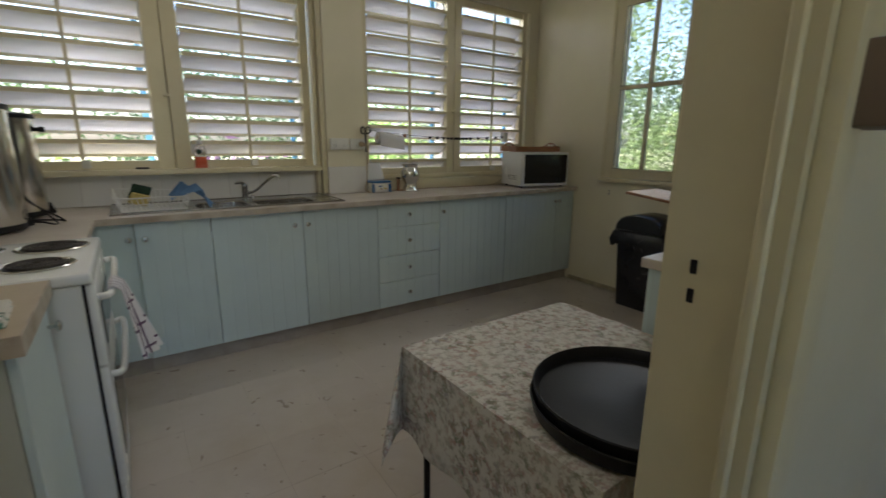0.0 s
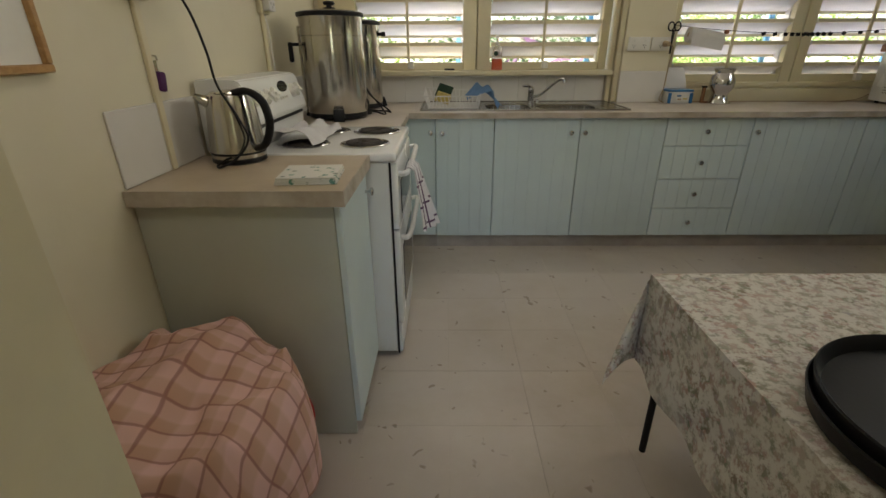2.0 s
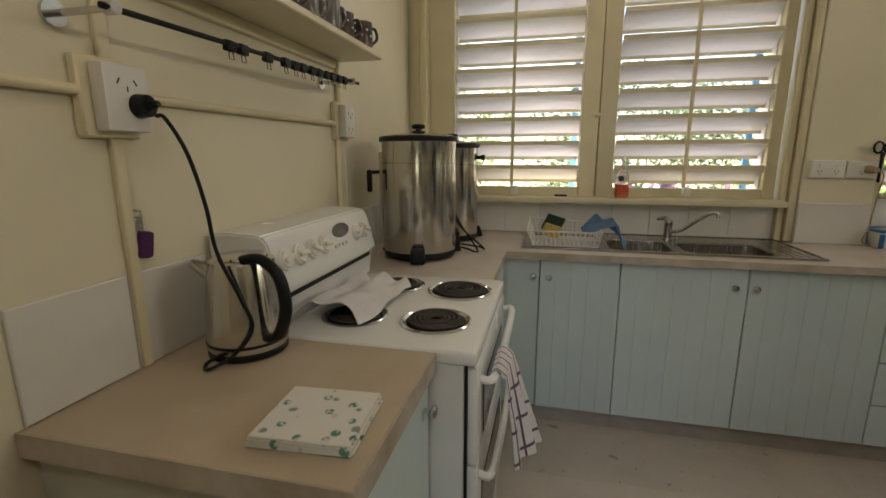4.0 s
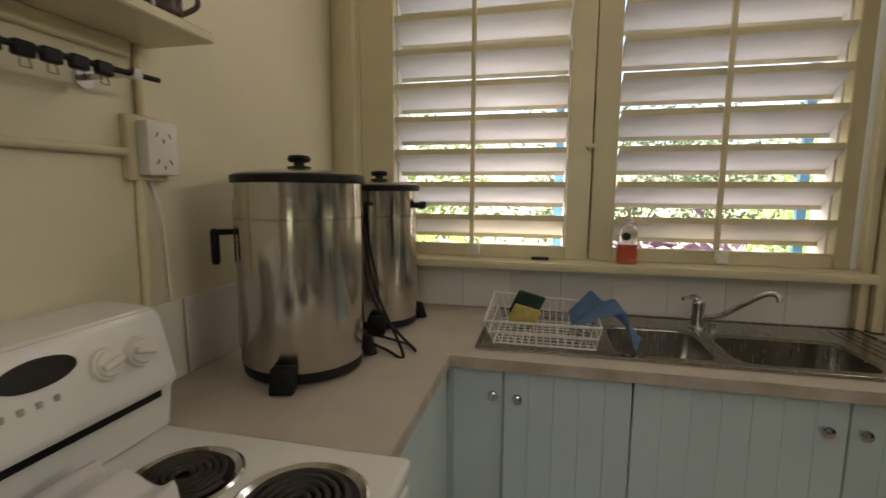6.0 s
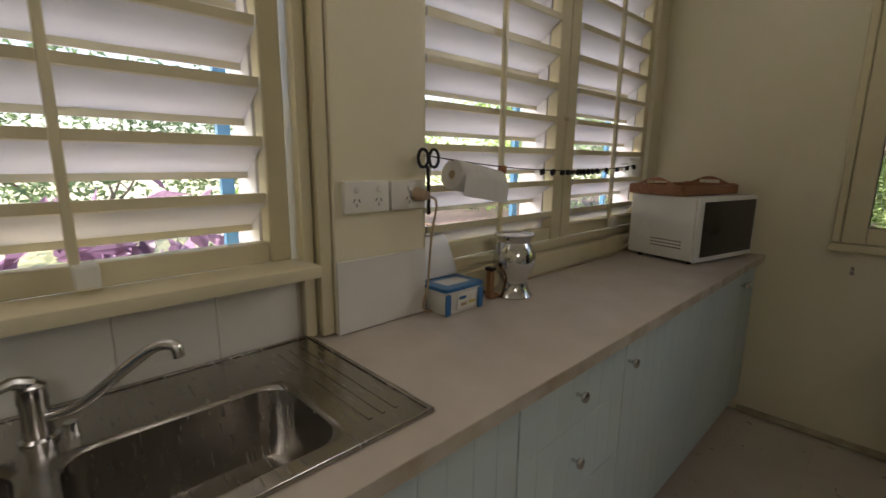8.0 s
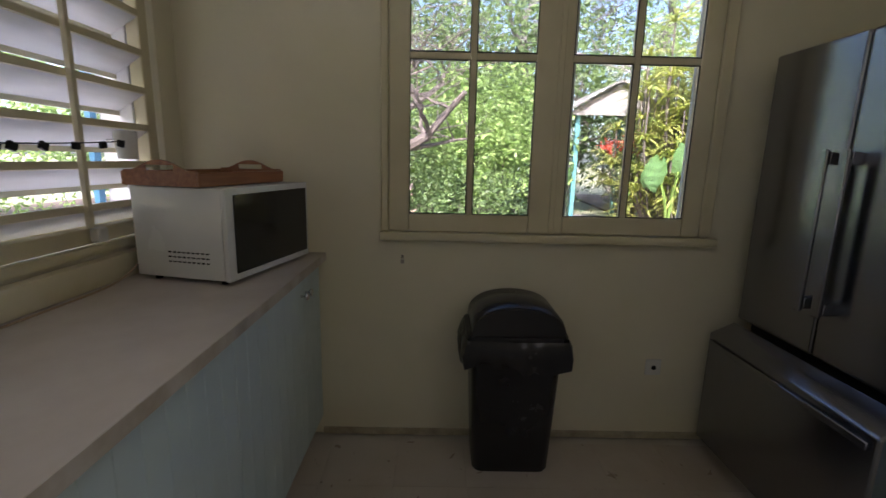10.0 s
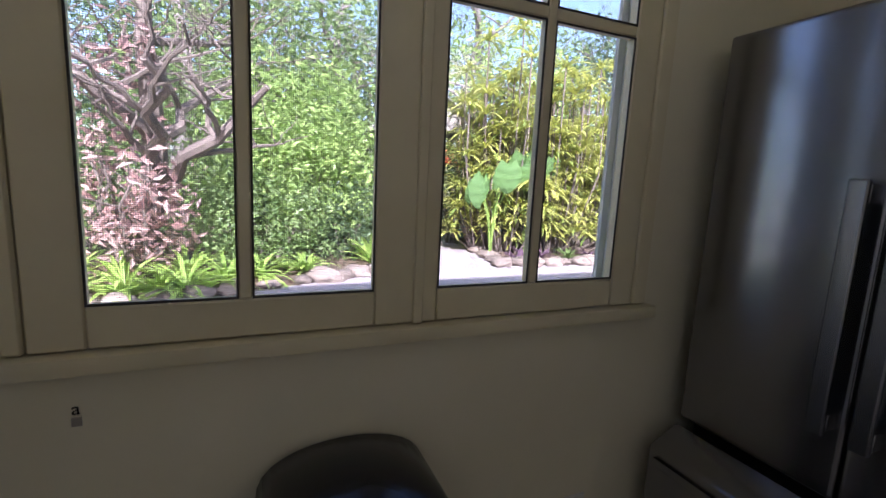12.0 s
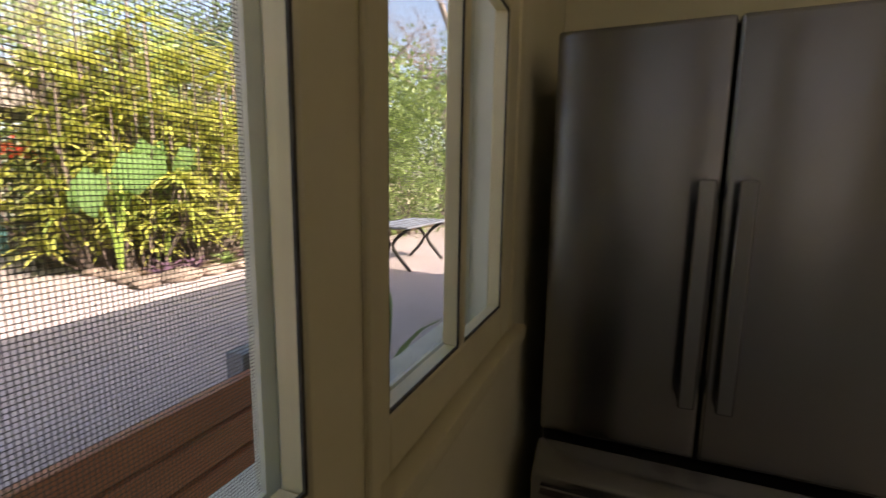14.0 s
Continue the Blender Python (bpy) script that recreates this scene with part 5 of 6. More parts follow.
# ---- cloths ----
DOTS, t, b = shader("dotted_cloth", (0.7, 0.7, 0.66), 0.9)
co = coords(t)
v = node(t, "ShaderNodeTexVoronoi", Scale=34.0)
nn = node(t, "ShaderNodeTexNoise", Scale=90.0, Detail=3.0)
t.links.new(co, v.inputs["Vector"])
t.links.new(co, nn.inputs["Vector"])
spot = ramp(t, v.outputs["Distance"], [(0.26, (1, 1, 1)), (0.34, (0, 0, 0))])
hue = ramp(t, v.outputs["Color"], [(0.3, (0.07, 0.20, 0.14)), (0.5, (0.10, 0.28, 0.22)), (0.7, (0.25, 0.28, 0.24))])
t.links.new(mix(t, mix(t, 0.8, spot, ramp(t, nn.outputs[0], [(0.42, (0, 0, 0)), (0.5, (1, 1, 1))]), "MULTIPLY"), (0.70, 0.69, 0.64), hue), b.inputs["Base Color"])
bm = bmesh.new()
for k in range(4):
    box(-0.088 + 0.002 * k, -0.082, 0.0055 * k, 0.088 - 0.003 * (k % 2), 0.082 - 0.002 * k, 0.0055 * k + 0.0048, 0.002, bm)
turned(bm, Matrix.Translation((1.305, 3.226, 0.9)) @ pose(0, 0, 0, 0, 0, 4))
solo("tea_towel", bm, DOTS, (1.305, 3.226, 0.9), "folded white tea towel with a green print on the worktop", "tea towel")


def sheet(n, m, fn, thick=0.003):
    bm = bmesh.new()
    g = [[bm.verts.new(fn(i / n, j / m)) for j in range(m + 1)] for i in range(n + 1)]
    for i in range(n):
        for j in range(m):
            bm.faces.new((g[i][j], g[i + 1][j], g[i + 1][j + 1], g[i][j + 1]))
    bmesh.ops.recalc_face_normals(bm, faces=bm.faces)
    bmesh.ops.solidify(bm, geom=bm.faces[:], thickness=thick)
    return bm


def crumple(u, v):
    """A folded towel laid in a soft roll, with loose edges at one end."""
    x = 1.009 + 0.20 * v + 0.03 * u + 0.012 * math.sin(u * 7)
    y = 3.62 + 0.33 * u + 0.012 * math.sin(v * 10)
    roll = (1 - (2 * v - 1) ** 4) * (0.040 + 0.012 * math.sin(u * 5 + 1))
    fold = 0.005 * math.sin(v * 12) * v
    loose = max(0, u - 0.72) * 0.06 * math.sin(v * 15)
    return (x, y, max(0.9215, 0.922 + roll + fold + loose + 0.010 * noise.noise((u * 5, v * 4, 2))))


solo("tea_towel", sheet(48, 48, crumple), CLOTH, (1.10, 3.85, 0.92), "folded white tea towel lying on the stove top", "tea towel", smooth=70)
STRIPE, t, b = shader("striped_towel", (0.7, 0.7, 0.7), 0.9)
co = t.nodes.new("ShaderNodeTexCoord").outputs["Object"]
sx = t.nodes.new("ShaderNodeSeparateXYZ")
t.links.new(co, sx.inputs[0])
lines = []
for out, period, width in ((1, 0.034, 0.16), (2, 0.085, 0.10)):
    a = node(t, "ShaderNodeMath")
    a.operation = "DIVIDE"
    a.inputs[1].default_value = period
    t.links.new(sx.outputs[out], a.inputs[0])
    f = t.nodes.new("ShaderNodeMath")
    f.operation = "FRACT"
    t.links.new(a.outputs[0], f.inputs[0])
    c = t.nodes.new("ShaderNodeMath")
    c.operation = "LESS_THAN"
    c.inputs[1].default_value = width
    t.links.new(f.outputs[0], c.inputs[0])
    lines.append(c.outputs[0])
mxx = t.nodes.new("ShaderNodeMath")
mxx.operation = "MAXIMUM"
t.links.new(lines[0], mxx.inputs[0])
t.links.new(lines[1], mxx.inputs[1])
t.links.new(mix(t, mxx.outputs[0], (0.66, 0.65, 0.68), (0.12, 0.07, 0.13)), b.inputs["Base Color"])


def hang(u, v):
    """Over the grill handle: u along the length, v across."""
    y = 3.613 + 0.15 * v + 0.03 * u * (v - 0.3)
    wob = 0.012 * math.sin(v * 12 + 0.6) * min(1, u * 1.6)
    if u < 0.08:
        return (1.552 + 0.025 * u / 0.08, y, 0.825 + 0.010 * math.sin(u / 0.08 * math.pi))
    return (1.580 + wob + 0.07 * u * (0.4 + v), y, 0.825 - 0.27 * (u - 0.08) - 0.03 * v * u)


solo("tea_towel", sheet(30, 24, hang), STRIPE, (1.55, 3.75, 0.5), "white tea towel with purple stripes hung on the stove handle", "tea towel", smooth=70)

# ---- blanket over a red tub in the corner ----
PLAID, t, b = shader("plaid_blanket", (0.55, 0.32, 0.28), 0.95)
co = t.nodes.new("ShaderNodeUVMap")
uvs = t.nodes.new("ShaderNodeSeparateXYZ")
t.links.new(co.outputs[0], uvs.inputs[0])
cols = []
for out in (0, 1):
    a = node(t, "ShaderNodeMath")
    a.operation = "MULTIPLY"
    a.inputs[1].default_value = 11.0
    t.links.new(uvs.outputs[out], a.inputs[0])
    f = t.nodes.new("ShaderNodeMath")
    f.operation = "FRACT"
    t.links.new(a.outputs[0], f.inputs[0])
    cols.append((ramp(t, f.outputs[0], [(0.0, (0.76, 0.50, 0.47)), (0.42, (0.74, 0.47, 0.42)), (0.5, (0.54, 0.31, 0.22)), (0.9, (0.58, 0.36, 0.26)), (1.0, (0.76, 0.50, 0.47))]), ramp(t, f.outputs[0], [(0.0, (0, 0, 0)), (0.43, (0, 0, 0)), (0.455, (0.5, 0.5, 0.5)), (0.51, (0.5, 0.5, 0.5)), (0.54, (0, 0, 0))])))
c = mix(t, 0.5, cols[0][0], cols[1][0])
c = mix(t, mix(t, 1.0, cols[0][1], cols[1][1], "LIGHTEN"), c, (0.20, 0.05, 0.06))
t.links.new(c, b.inputs["Base Color"])
nz = node(t, "ShaderNodeTexNoise", Scale=300.0)
bump(t, b, nz.outputs[0], 0.5, 0.002)
RED = painted("red_plastic", (0.45, 0.02, 0.02), (0.38, 0.02, 0.02), 0.35)
solo("red_tub", lathe([(0.17, 0.0), (0.19, 0.02), (0.225, 0.27), (0.235, 0.285), (0.22, 0.285), (0.18, 0.03), (0.01, 0.02)], 1.105, 2.835, 40), RED, (1.105, 2.835, 0), "red plastic tub under a plaid blanket", "tub")
bm = bmesh.new()
uvl = bm.loops.layers.uv.new("UVMap")
n = 64
grid, flat = [], []
for i in range(n + 1):
    row = []
    flat.append([])
    for j in range(n + 1):
        u, v = i / n * 2 - 1, j / n * 2 - 1
        d = math.hypot(u, v)
        k = max(abs(u), abs(v)) / d if d else 1
        r, a = d * k, math.atan2(v, u)
        # heap: domed on top, steep sides, pleats that deepen outward
        rad = 0.305 * math.sin(min(1.0, r * 1.15) * math.pi / 2) + 0.020 * max(0, r - 0.5) * math.sin(a * 7 + 1)
        z = 0.55 - 0.15 * r * r - 0.16 * max(0, math.cos(a)) * r - 0.23 * max(0, r - 0.58) * 1.9
        z += 0.035 * noise.noise((u * 2.6, v * 2.6, 4)) + 0.018 * noise.noise((u * 6, v * 6, 9))
        z += 0.03 * (1 - abs(noise.noise((u * 1.7 + 4, v * 1.7, 2))) * 3) * min(1, r * 2)
        z += 0.24 * max(0, math.cos(a)) * max(0, r - 0.6)
        flat[i].append((0.5 + 0.55 * r * math.cos(a) + 0.04 * noise.noise((u * 2, v * 2, 7)), 0.5 + 0.55 * r * math.sin(a) + 0.04 * noise.noise((u * 2, v * 2, 17))))
        x = 1.070 + rad * 0.90 * math.cos(a)
        y = 2.80 + rad * math.sin(a) * 1.0
        row.append(bm.verts.new((max(0.838, x), min(3.095, y), max(0.02, z))))
    grid.append(row)
for i in range(n):
    for j in range(n):
        f = bm.faces.new((grid[i][j], grid[i + 1][j], grid[i + 1][j + 1], grid[i][j + 1]))
        for lp, (p, q) in zip(f.loops, ((i, j), (i + 1, j), (i + 1, j + 1), (i, j + 1))):
            lp[uvl].uv = flat[p][q]
solo("blanket", bm, PLAID, (1.035, 2.84, 0.3), "crumpled pink and brown plaid blanket heaped over the tub", "blanket", smooth=80)
mop = thing("cotton_mop", (1.16, 2.66, 0), "white cotton mop head beside the blanket", "mop")
bm = bmesh.new()
for k in range(26):
    a, r = random.uniform(0, math.tau), random.uniform(0.01, 0.045)
    tube([(1.16 + r * 0.3 * math.cos(a), 2.66 + r * 0.3 * math.sin(a), 0.30), (1.16 + r * math.cos(a), 2.66 + r * math.sin(a), 0.285), (1.16 + 1.25 * r * math.cos(a + 0.3), 2.66 + 1.25 * r * math.sin(a + 0.3), 0.20), (1.16 + 1.3 * r * math.cos(a), 2.66 + 1.3 * r * math.sin(a), 0.0)], 0.006, 5, bm)
tagged(part("strands", bm, CLOTH, mop), kind="stuff")

# ---- south wall: bench, wooden box ----
u = thing("floor_cabinet", (3.6, 2.5, 0), "pale mint cabinet with a white top beside the fridge", "cabinet")
part("body", box(3.11, 2.235, 0.09, 4.09, 2.74, 0.865), MINT, u, smooth=0)
part("worktop", box(3.09, 2.215, 0.866, 4.105, 2.775, 0.902, 0.003), LAMINATE, u, "pale laminate top")
part("plinth", box(3.13, 2.235, 0, 4.09, 2.70, 0.089), PLINTH, u, smooth=0)
for a in (3.115, 3.605):
    bm = grooved(-0.2425, 0.2425, 0.095, 0.86, 0, 0.018)
    turned(bm, Matrix.Translation((a + 0.2425, 2.759, 0)) @ pose(0, 0, 0, 0, 0, 180))
    p = part("door", bm, MINT, u, "pale mint boarded door", smooth=0)
    knob(a + 0.44, 2.759, 0.78, p, (0, 1, 0))
wb = thing("wooden_box", (3.36, 2.6, 0.902), "tall brown wooden box with an open flap on the worktop", "box")
part("side", box(3.225, 2.55, 0.902, 3.245, 2.70, 1.275, 0.002), PINE, wb)
part("side", box(3.50, 2.55, 0.902, 3.52, 2.70, 1.275, 0.002), PINE, wb)
part("back", box(3.245, 2.55, 0.902, 3.50, 2.565, 1.275), PINE, wb)
part("shelf", box(3.245, 2.565, 1.06, 3.50, 2.70, 1.075), PINE, wb)
part("top", box(3.245, 2.565, 1.26, 3.50, 2.70, 1.275), PINE, wb)
part("base", box(3.245, 2.565, 0.902, 3.50, 2.70, 0.917), PINE, wb)
bm = box(3.10, 2.701, 1.095, 3.30, 2.87, 1.105, 0.002)
part("flap", turned(bm, about(3.26, 2.70, 1.1, 6, 0, 0)), PINE, wb, "open wooden flap")
solo("hall_box", box(2.245, 2.02, 1.30, 2.345, 2.088, 1.385, 0.008, seg=2), painted("brown_enamel", (0.20, 0.14, 0.10), (0.15, 0.11, 0.08), 0.5), (2.295, 2.06, 1.30), "grey brown box mounted on the hall wall", "wall box")

# ---- skirting and small marks on the east wall ----
SKIRT = painted("skirting", (0.52, 0.46, 0.32), (0.3, 0.24, 0.16), 0.5, 12)
solo("baseboard", box(5.118, 2.78, 0.0, 5.129, 4.74, 0.035, 0.003), SKIRT, (5.12, 3.8, 0), "low worn skirting strip along the wall", "baseboard", kind="structure")
lb = thing("wall_label", (5.128, 4.363, 0.878), "small sticker with the letter a on the wall", "label")
part("paper", box(5.1275, 4.355, 0.856, 5.1295, 4.371, 0.874), PLINTH, lb, smooth=0)
cu = bpy.data.curves.new("letter", "FONT")
cu.body, cu.size, cu.extrude, cu.align_x = "a", 0.034, 0.0005, "CENTER"
ob = new("letter", cu)
dg = bpy.context.evaluated_depsgraph_get()
me = bpy.data.meshes.new_from_object(ob.evaluated_get(dg))
bpy.data.objects.remove(ob)
me.materials.clear()
me.materials.append(IRON)
ob = new("letter", me)
ob.parent = lb
ob.matrix_basis = Matrix.Translation((-0.0005, 0, 0.002)) @ pose(0, 0, 0, 90, 0, -90)
so = thing("power_socket", (5.129, 3.167, 0.35), "white wall socket low on the wall beside the fridge", "socket")
part("plate", box(5.120, 3.130, 0.335, 5.1295, 3.205, 0.415, 0.004), WHITE, so)
part("plug", rod((5.1205, 3.167, 0.375), (5.112, 3.167, 0.375), 0.011, 0.009), BLACK, so)

# ---- grounds ----
GRASS, t, b = shader("lawn", (0.10, 0.14, 0.04), 0.9)
n = node(t, "ShaderNodeTexNoise", Scale=0.5, Detail=8.0, Roughness=0.7)
n2 = node(t, "ShaderNodeTexNoise", Scale=40.0, Detail=4.0)
co = coords(t)
t.links.new(co, n.inputs["Vector"])
t.links.new(co, n2.inputs["Vector"])
c = ramp(t, n.outputs[0], [(0.3, (0.20, 0.22, 0.09)), (0.5, (0.38, 0.36, 0.22)), (0.7, (0.52, 0.47, 0.37))])
t.links.new(mix(t, 0.35, c, ramp(t, n2.outputs[0], [(0.3, (0.05, 0.08, 0.02)), (0.7, (0.4, 0.38, 0.22))]), "MIX"), b.inputs["Base Color"])
bump(t, b, n2.outputs[0], 0.6, 0.02)
# the paving's pinkish cast is the tint of sky-lit shade, put into its colour
PAVING = painted("concrete", (0.40, 0.35, 0.36), (0.32, 0.28, 0.29), 0.85, 1.5, 120, 0.5)
APRON = painted("pale_concrete", (0.44, 0.41, 0.38), (0.36, 0.33, 0.30), 0.85, 1.5, 120, 0.4)
ROCK = painted("rock", (0.25, 0.20, 0.17), (0.13, 0.10, 0.085), 0.9, 6, 40, 0.9, vary=0.3)
MULCH = painted("mulch", (0.16, 0.11, 0.08), (0.09, 0.06, 0.045), 0.95, 14, 60, 1.0)
GZ = -0.15
bm = bmesh.new()
bmesh.ops.create_grid(bm, x_segments=60, y_segments=60, size=160, matrix=Matrix.Translation((3, 3, GZ)))
setting("ground", bm, GRASS, "sunlit lawn and dry earth round the house", "ground")
bm = bmesh.new()
outline = [(5.3, -14), (10.6, -14), (10.75, -2.0), (10.85, 0.15), (12.2, -0.1), (15.5, -0.7), (16.2, 0.7), (12.6, 1.45), (10.85, 1.95), (10.1, 3.6), (9.5, 5.2), (9.2, 7.0), (9.2, 14), (5.3, 14)]
top = [bm.verts.new((x, y, GZ + 0.03)) for x, y in outline]
low = [bm.verts.new((x, y, GZ - 0.05)) for x, y in outline]
bm.faces.new(top)
for i in range(len(outline)):
    j = (i + 1) % len(outline)
    bm.faces.new((top[i], top[j], low[j], low[i]))
setting("pavement", bm, PAVING, "pale grey concrete paving and garden path", "pavement")


def bed(name, outline, h):
    bm = bmesh.new()
    a = [bm.verts.new((x, y, GZ + h)) for x, y in outline]
    o = [bm.verts.new((x, y, GZ - 0.03)) for x, y in outline]
    bm.faces.new(a)
    for i in range(len(a)):
        j = (i + 1) % len(a)
        bm.faces.new((a[i], a[j], o[j], o[i]))
    return setting(name, bm, MULCH, "dark mulch of a planted garden bed", "garden bed")


setting("apron", box(-3.0, 5.47, GZ - 0.03, 5.3, 6.9, GZ + 0.02), APRON, "sunlit pale concrete strip below the louvred windows", "pavement")


bed("garden_bed_1", [(10.95, 2.0), (12.7, 1.55), (22, 3), (22, 15), (9.35, 15), (9.35, 7.0), (9.65, 5.25), (10.25, 3.65)], 0.07)
bed("garden_bed_2", [(10.9, -14), (24, -14), (24, -1.6), (15.5, -0.85), (12.2, -0.25), (10.95, 0.05), (10.85, -2.0)], 0.07)


def rock(x, y, r, seed):
    bm = bmesh.new()
    bmesh.ops.create_icosphere(bm, subdivisions=3, radius=1)
    for v in bm.verts:
        k = 1 + 0.38 * noise.noise(v.co * 1.3 + Vector((seed, 0, 0))) + 0.12 * noise.noise(v.co * 4 + Vector((0, seed, 0)))
        v.co = Vector((v.co.x * k * r * 1.15, v.co.y * k * r * 1.35, v.co.z * k * r * 0.62))
    turned(bm, Matrix.Translation((x, y, GZ + 0.04 + r * 0.25)) @ pose(0, 0, 0, 0, 0, seed * 47))
    return solo("edging_rock", bm, ROCK, (x, y, GZ + 0.03), "rough brown grey edging rock beside the paving", "rock", "rocks edging the garden beds", smooth=50)


edge = [(9.28, 7.2), (9.55, 5.35), (9.95, 4.25), (10.25, 3.45), (10.6, 2.6), (10.92, 2.0), (11.6, 1.75), (12.5, 1.5)]
edge2 = [(10.72, -6.0), (10.78, -3.5), (10.82, -1.6), (10.88, 0.0), (11.6, -0.12), (12.6, -0.25)]
k = 0
for pts in (edge, edge2):
    for (xa, ya), (xb, yb) in zip(pts, pts[1:]):
        m = max(2, int(math.hypot(xb - xa, yb - ya) / 0.30))
        for i in range(m):
            k += 1
            rock(xa + (xb - xa) * i / m + random.uniform(-0.05, 0.05), ya + (yb - ya) * i / m + random.uniform(-0.05, 0.05), random.uniform(0.10, 0.19), k * 1.7)

# ---- planting ----
rng = np.random.default_rng(5)


def leaf_mesh(name, pts, size, material, slim=0.45, droop=0.3, fold=0.12):
    """Many small folded leaves, each an island of two triangles pairs, at the given places."""
    n = len(pts)
    d = rng.normal(size=(n, 3))
    d[:, 2] = d[:, 2] * 0.6 - droop
    d /= np.linalg.norm(d, axis=1)[:, None]
    a = np.cross(d, rng.normal(size=(n, 3)))
    a /= np.linalg.norm(a, axis=1)[:, None]
    up = np.cross(a, d)
    s = size * rng.uniform(0.6, 1.35, n)[:, None]
    mid = pts + d * s * 0.5
    v = np.stack([pts, mid + a * s * slim * 0.5 + up * s * fold, pts + d * s, mid - a * s * slim * 0.5 + up * s * fold], 1).reshape(-1, 3)
    i = np.arange(n) * 4
    f = np.concatenate([np.stack([i, i + 1, i + 2], 1), np.stack([i, i + 2, i + 3], 1)])
    me = bpy.data.meshes.new(name)
    me.from_pydata(v.tolist(), [], f.tolist())
    me.materials.append(material)
    return me


def clumps(centre, radius, clump_n, per, clump_r):
    """Leaf places: clumps scattered in an uneven ellipsoid, denser towards its outside."""
    u = rng.normal(size=(clump_n, 3))
    u /= np.linalg.norm(u, axis=1)[:, None]
    r = rng.uniform(0.35, 1.0, clump_n) ** 0.6
    c = np.array(centre) + u * r[:, None] * np.array(radius) * rng.uniform(0.8, 1.2, clump_n)[:, None]
    p = np.repeat(c, per, 0) + rng.normal(size=(clump_n * per, 3)) * clump_r
    return p[p[:, 2] > GZ + 0.03]


BARK = painted("bark", (0.20, 0.16, 0.14), (0.10, 0.08, 0.07), 0.95, 6, 30, 1.0, (1, 1, 0.3))
# green, lime, dark and fern are paled: screen haze put into the leaf colour
LEAF_A = foliage("leaf_green", (0.09, 0.15, 0.05), (0.18, 0.25, 0.09))
LEAF_B = foliage("leaf_lime", (0.17, 0.26, 0.07), (0.30, 0.40, 0.13))
LEAF_C = foliage("leaf_dark", (0.05, 0.085, 0.04), (0.10, 0.15, 0.07))
LEAF_Y = foliage("leaf_yellow", (0.12, 0.21, 0.05), (0.43, 0.44, 0.12))
LEAF_P = foliage("leaf_pink", (0.24, 0.13, 0.12), (0.42, 0.29, 0.27))
LEAF_M = foliage("leaf_maroon", (0.09, 0.05, 0.09), (0.15, 0.09, 0.14))
LEAF_F = foliage("leaf_fern", (0.20, 0.30, 0.06), (0.34, 0.46, 0.12))
LEAF_E = foliage("leaf_ear", (0.09, 0.20, 0.06), (0.17, 0.30, 0.11), 0.35)
REDF = foliage("red_flower", (0.55, 0.06, 0.04), (0.7, 0.12, 0.08))


def limbs(base, top, r, n, spread, bm=None, depth=2):
    """A tapered, bending trunk with limbs that fork."""
    bm = bm or bmesh.new()
    base, top = Vector(base), Vector(top)
    pts = []
    for k in range(7):
        p = base.lerp(top, k / 6)
        w = (top - base).length * 0.05
        pts.append(p + Vector((random.uniform(-w, w), random.uniform(-w, w), 0)) * (0 if k == 0 else 1))
    tube(pts, [r * (1 - 0.62 * k / 6) for k in range(7)], 7 if depth > 1 else 5, bm)
    if depth:
        for _ in range(n):
            k = random.randint(2, 6)
            s = pts[k]
            d = Vector((random.uniform(-1, 1), random.uniform(-1, 1), random.uniform(0.1, 0.9))).normalized()
            limbs(s, s + d * spread * random.uniform(0.6, 1.2), r * (1 - 0.62 * k / 6) * 0.6, n, spread * 0.6, bm, depth - 1)
    return bm


def bush(name, x, y, z, radius, material, size, count, label, category="shrub", clump=0.16, slim=0.45, stems=5, droop=0.3):
    t = thing(name, (x, y, GZ + 0.05), label, category)
    bm = bmesh.new()
    for _ in range(stems):
        a = random.uniform(0, math.tau)
        limbs((x + 0.1 * math.cos(a), y + 0.1 * math.sin(a), GZ + 0.02), (x + radius[0] * 0.5 * math.cos(a), y + radius[1] * 0.5 * math.sin(a), z), 0.035, 3, radius[2] * 0.5, bm, 1)
    part("stems", bm, BARK, t, "thin brown stems")
    per = 60 if radius[0] > 0.9 else 26
    clump *= 1.5 if radius[0] > 0.9 else 1.0
    me = leaf_mesh("crown", clumps((x, y, z), radius, max(8, count // per), per, clump) - np.array(ORIGIN[t]), size, material, slim, droop)
    ob = new("crown", me)
    ob.parent = t
    tagged(ob, kind="stuff")
    return t


def rosette(bm, x, y, z, n, length, width, lift=0.9, curl=1.0):
    """Strap leaves that arch out from a point."""
    for k in range(n):
        a = k * 2.4 + random.uniform(-0.3, 0.3)
        el = random.uniform(0.25, 1.25) * lift
        L = length * random.uniform(0.7, 1.1)
        c, s = math.cos(a), math.sin(a)
        prev = None
        for i in range(5):
            t = i / 4
            rr = L * (t * math.cos(el) + 0.15 * t * t)
            zz = L * (t * math.sin(el) - 0.55 * curl * t * t)
            w = width * (0.5 + 1.2 * t) * (1 - t) ** 0.6 + 0.002
            p = Vector((x + c * rr, y + s * rr, z + zz))
            q = (bm.verts.new(p + Vector((-s, c, 0.25)) * w), bm.verts.new(p), bm.verts.new(p + Vector((s, -c, 0.25)) * w))
            if prev:
                bm.faces.new((prev[0], prev[1], q[1], q[0]))
                bm.faces.new((prev[1], prev[2], q[2], q[1]))
            prev = q
    return bm


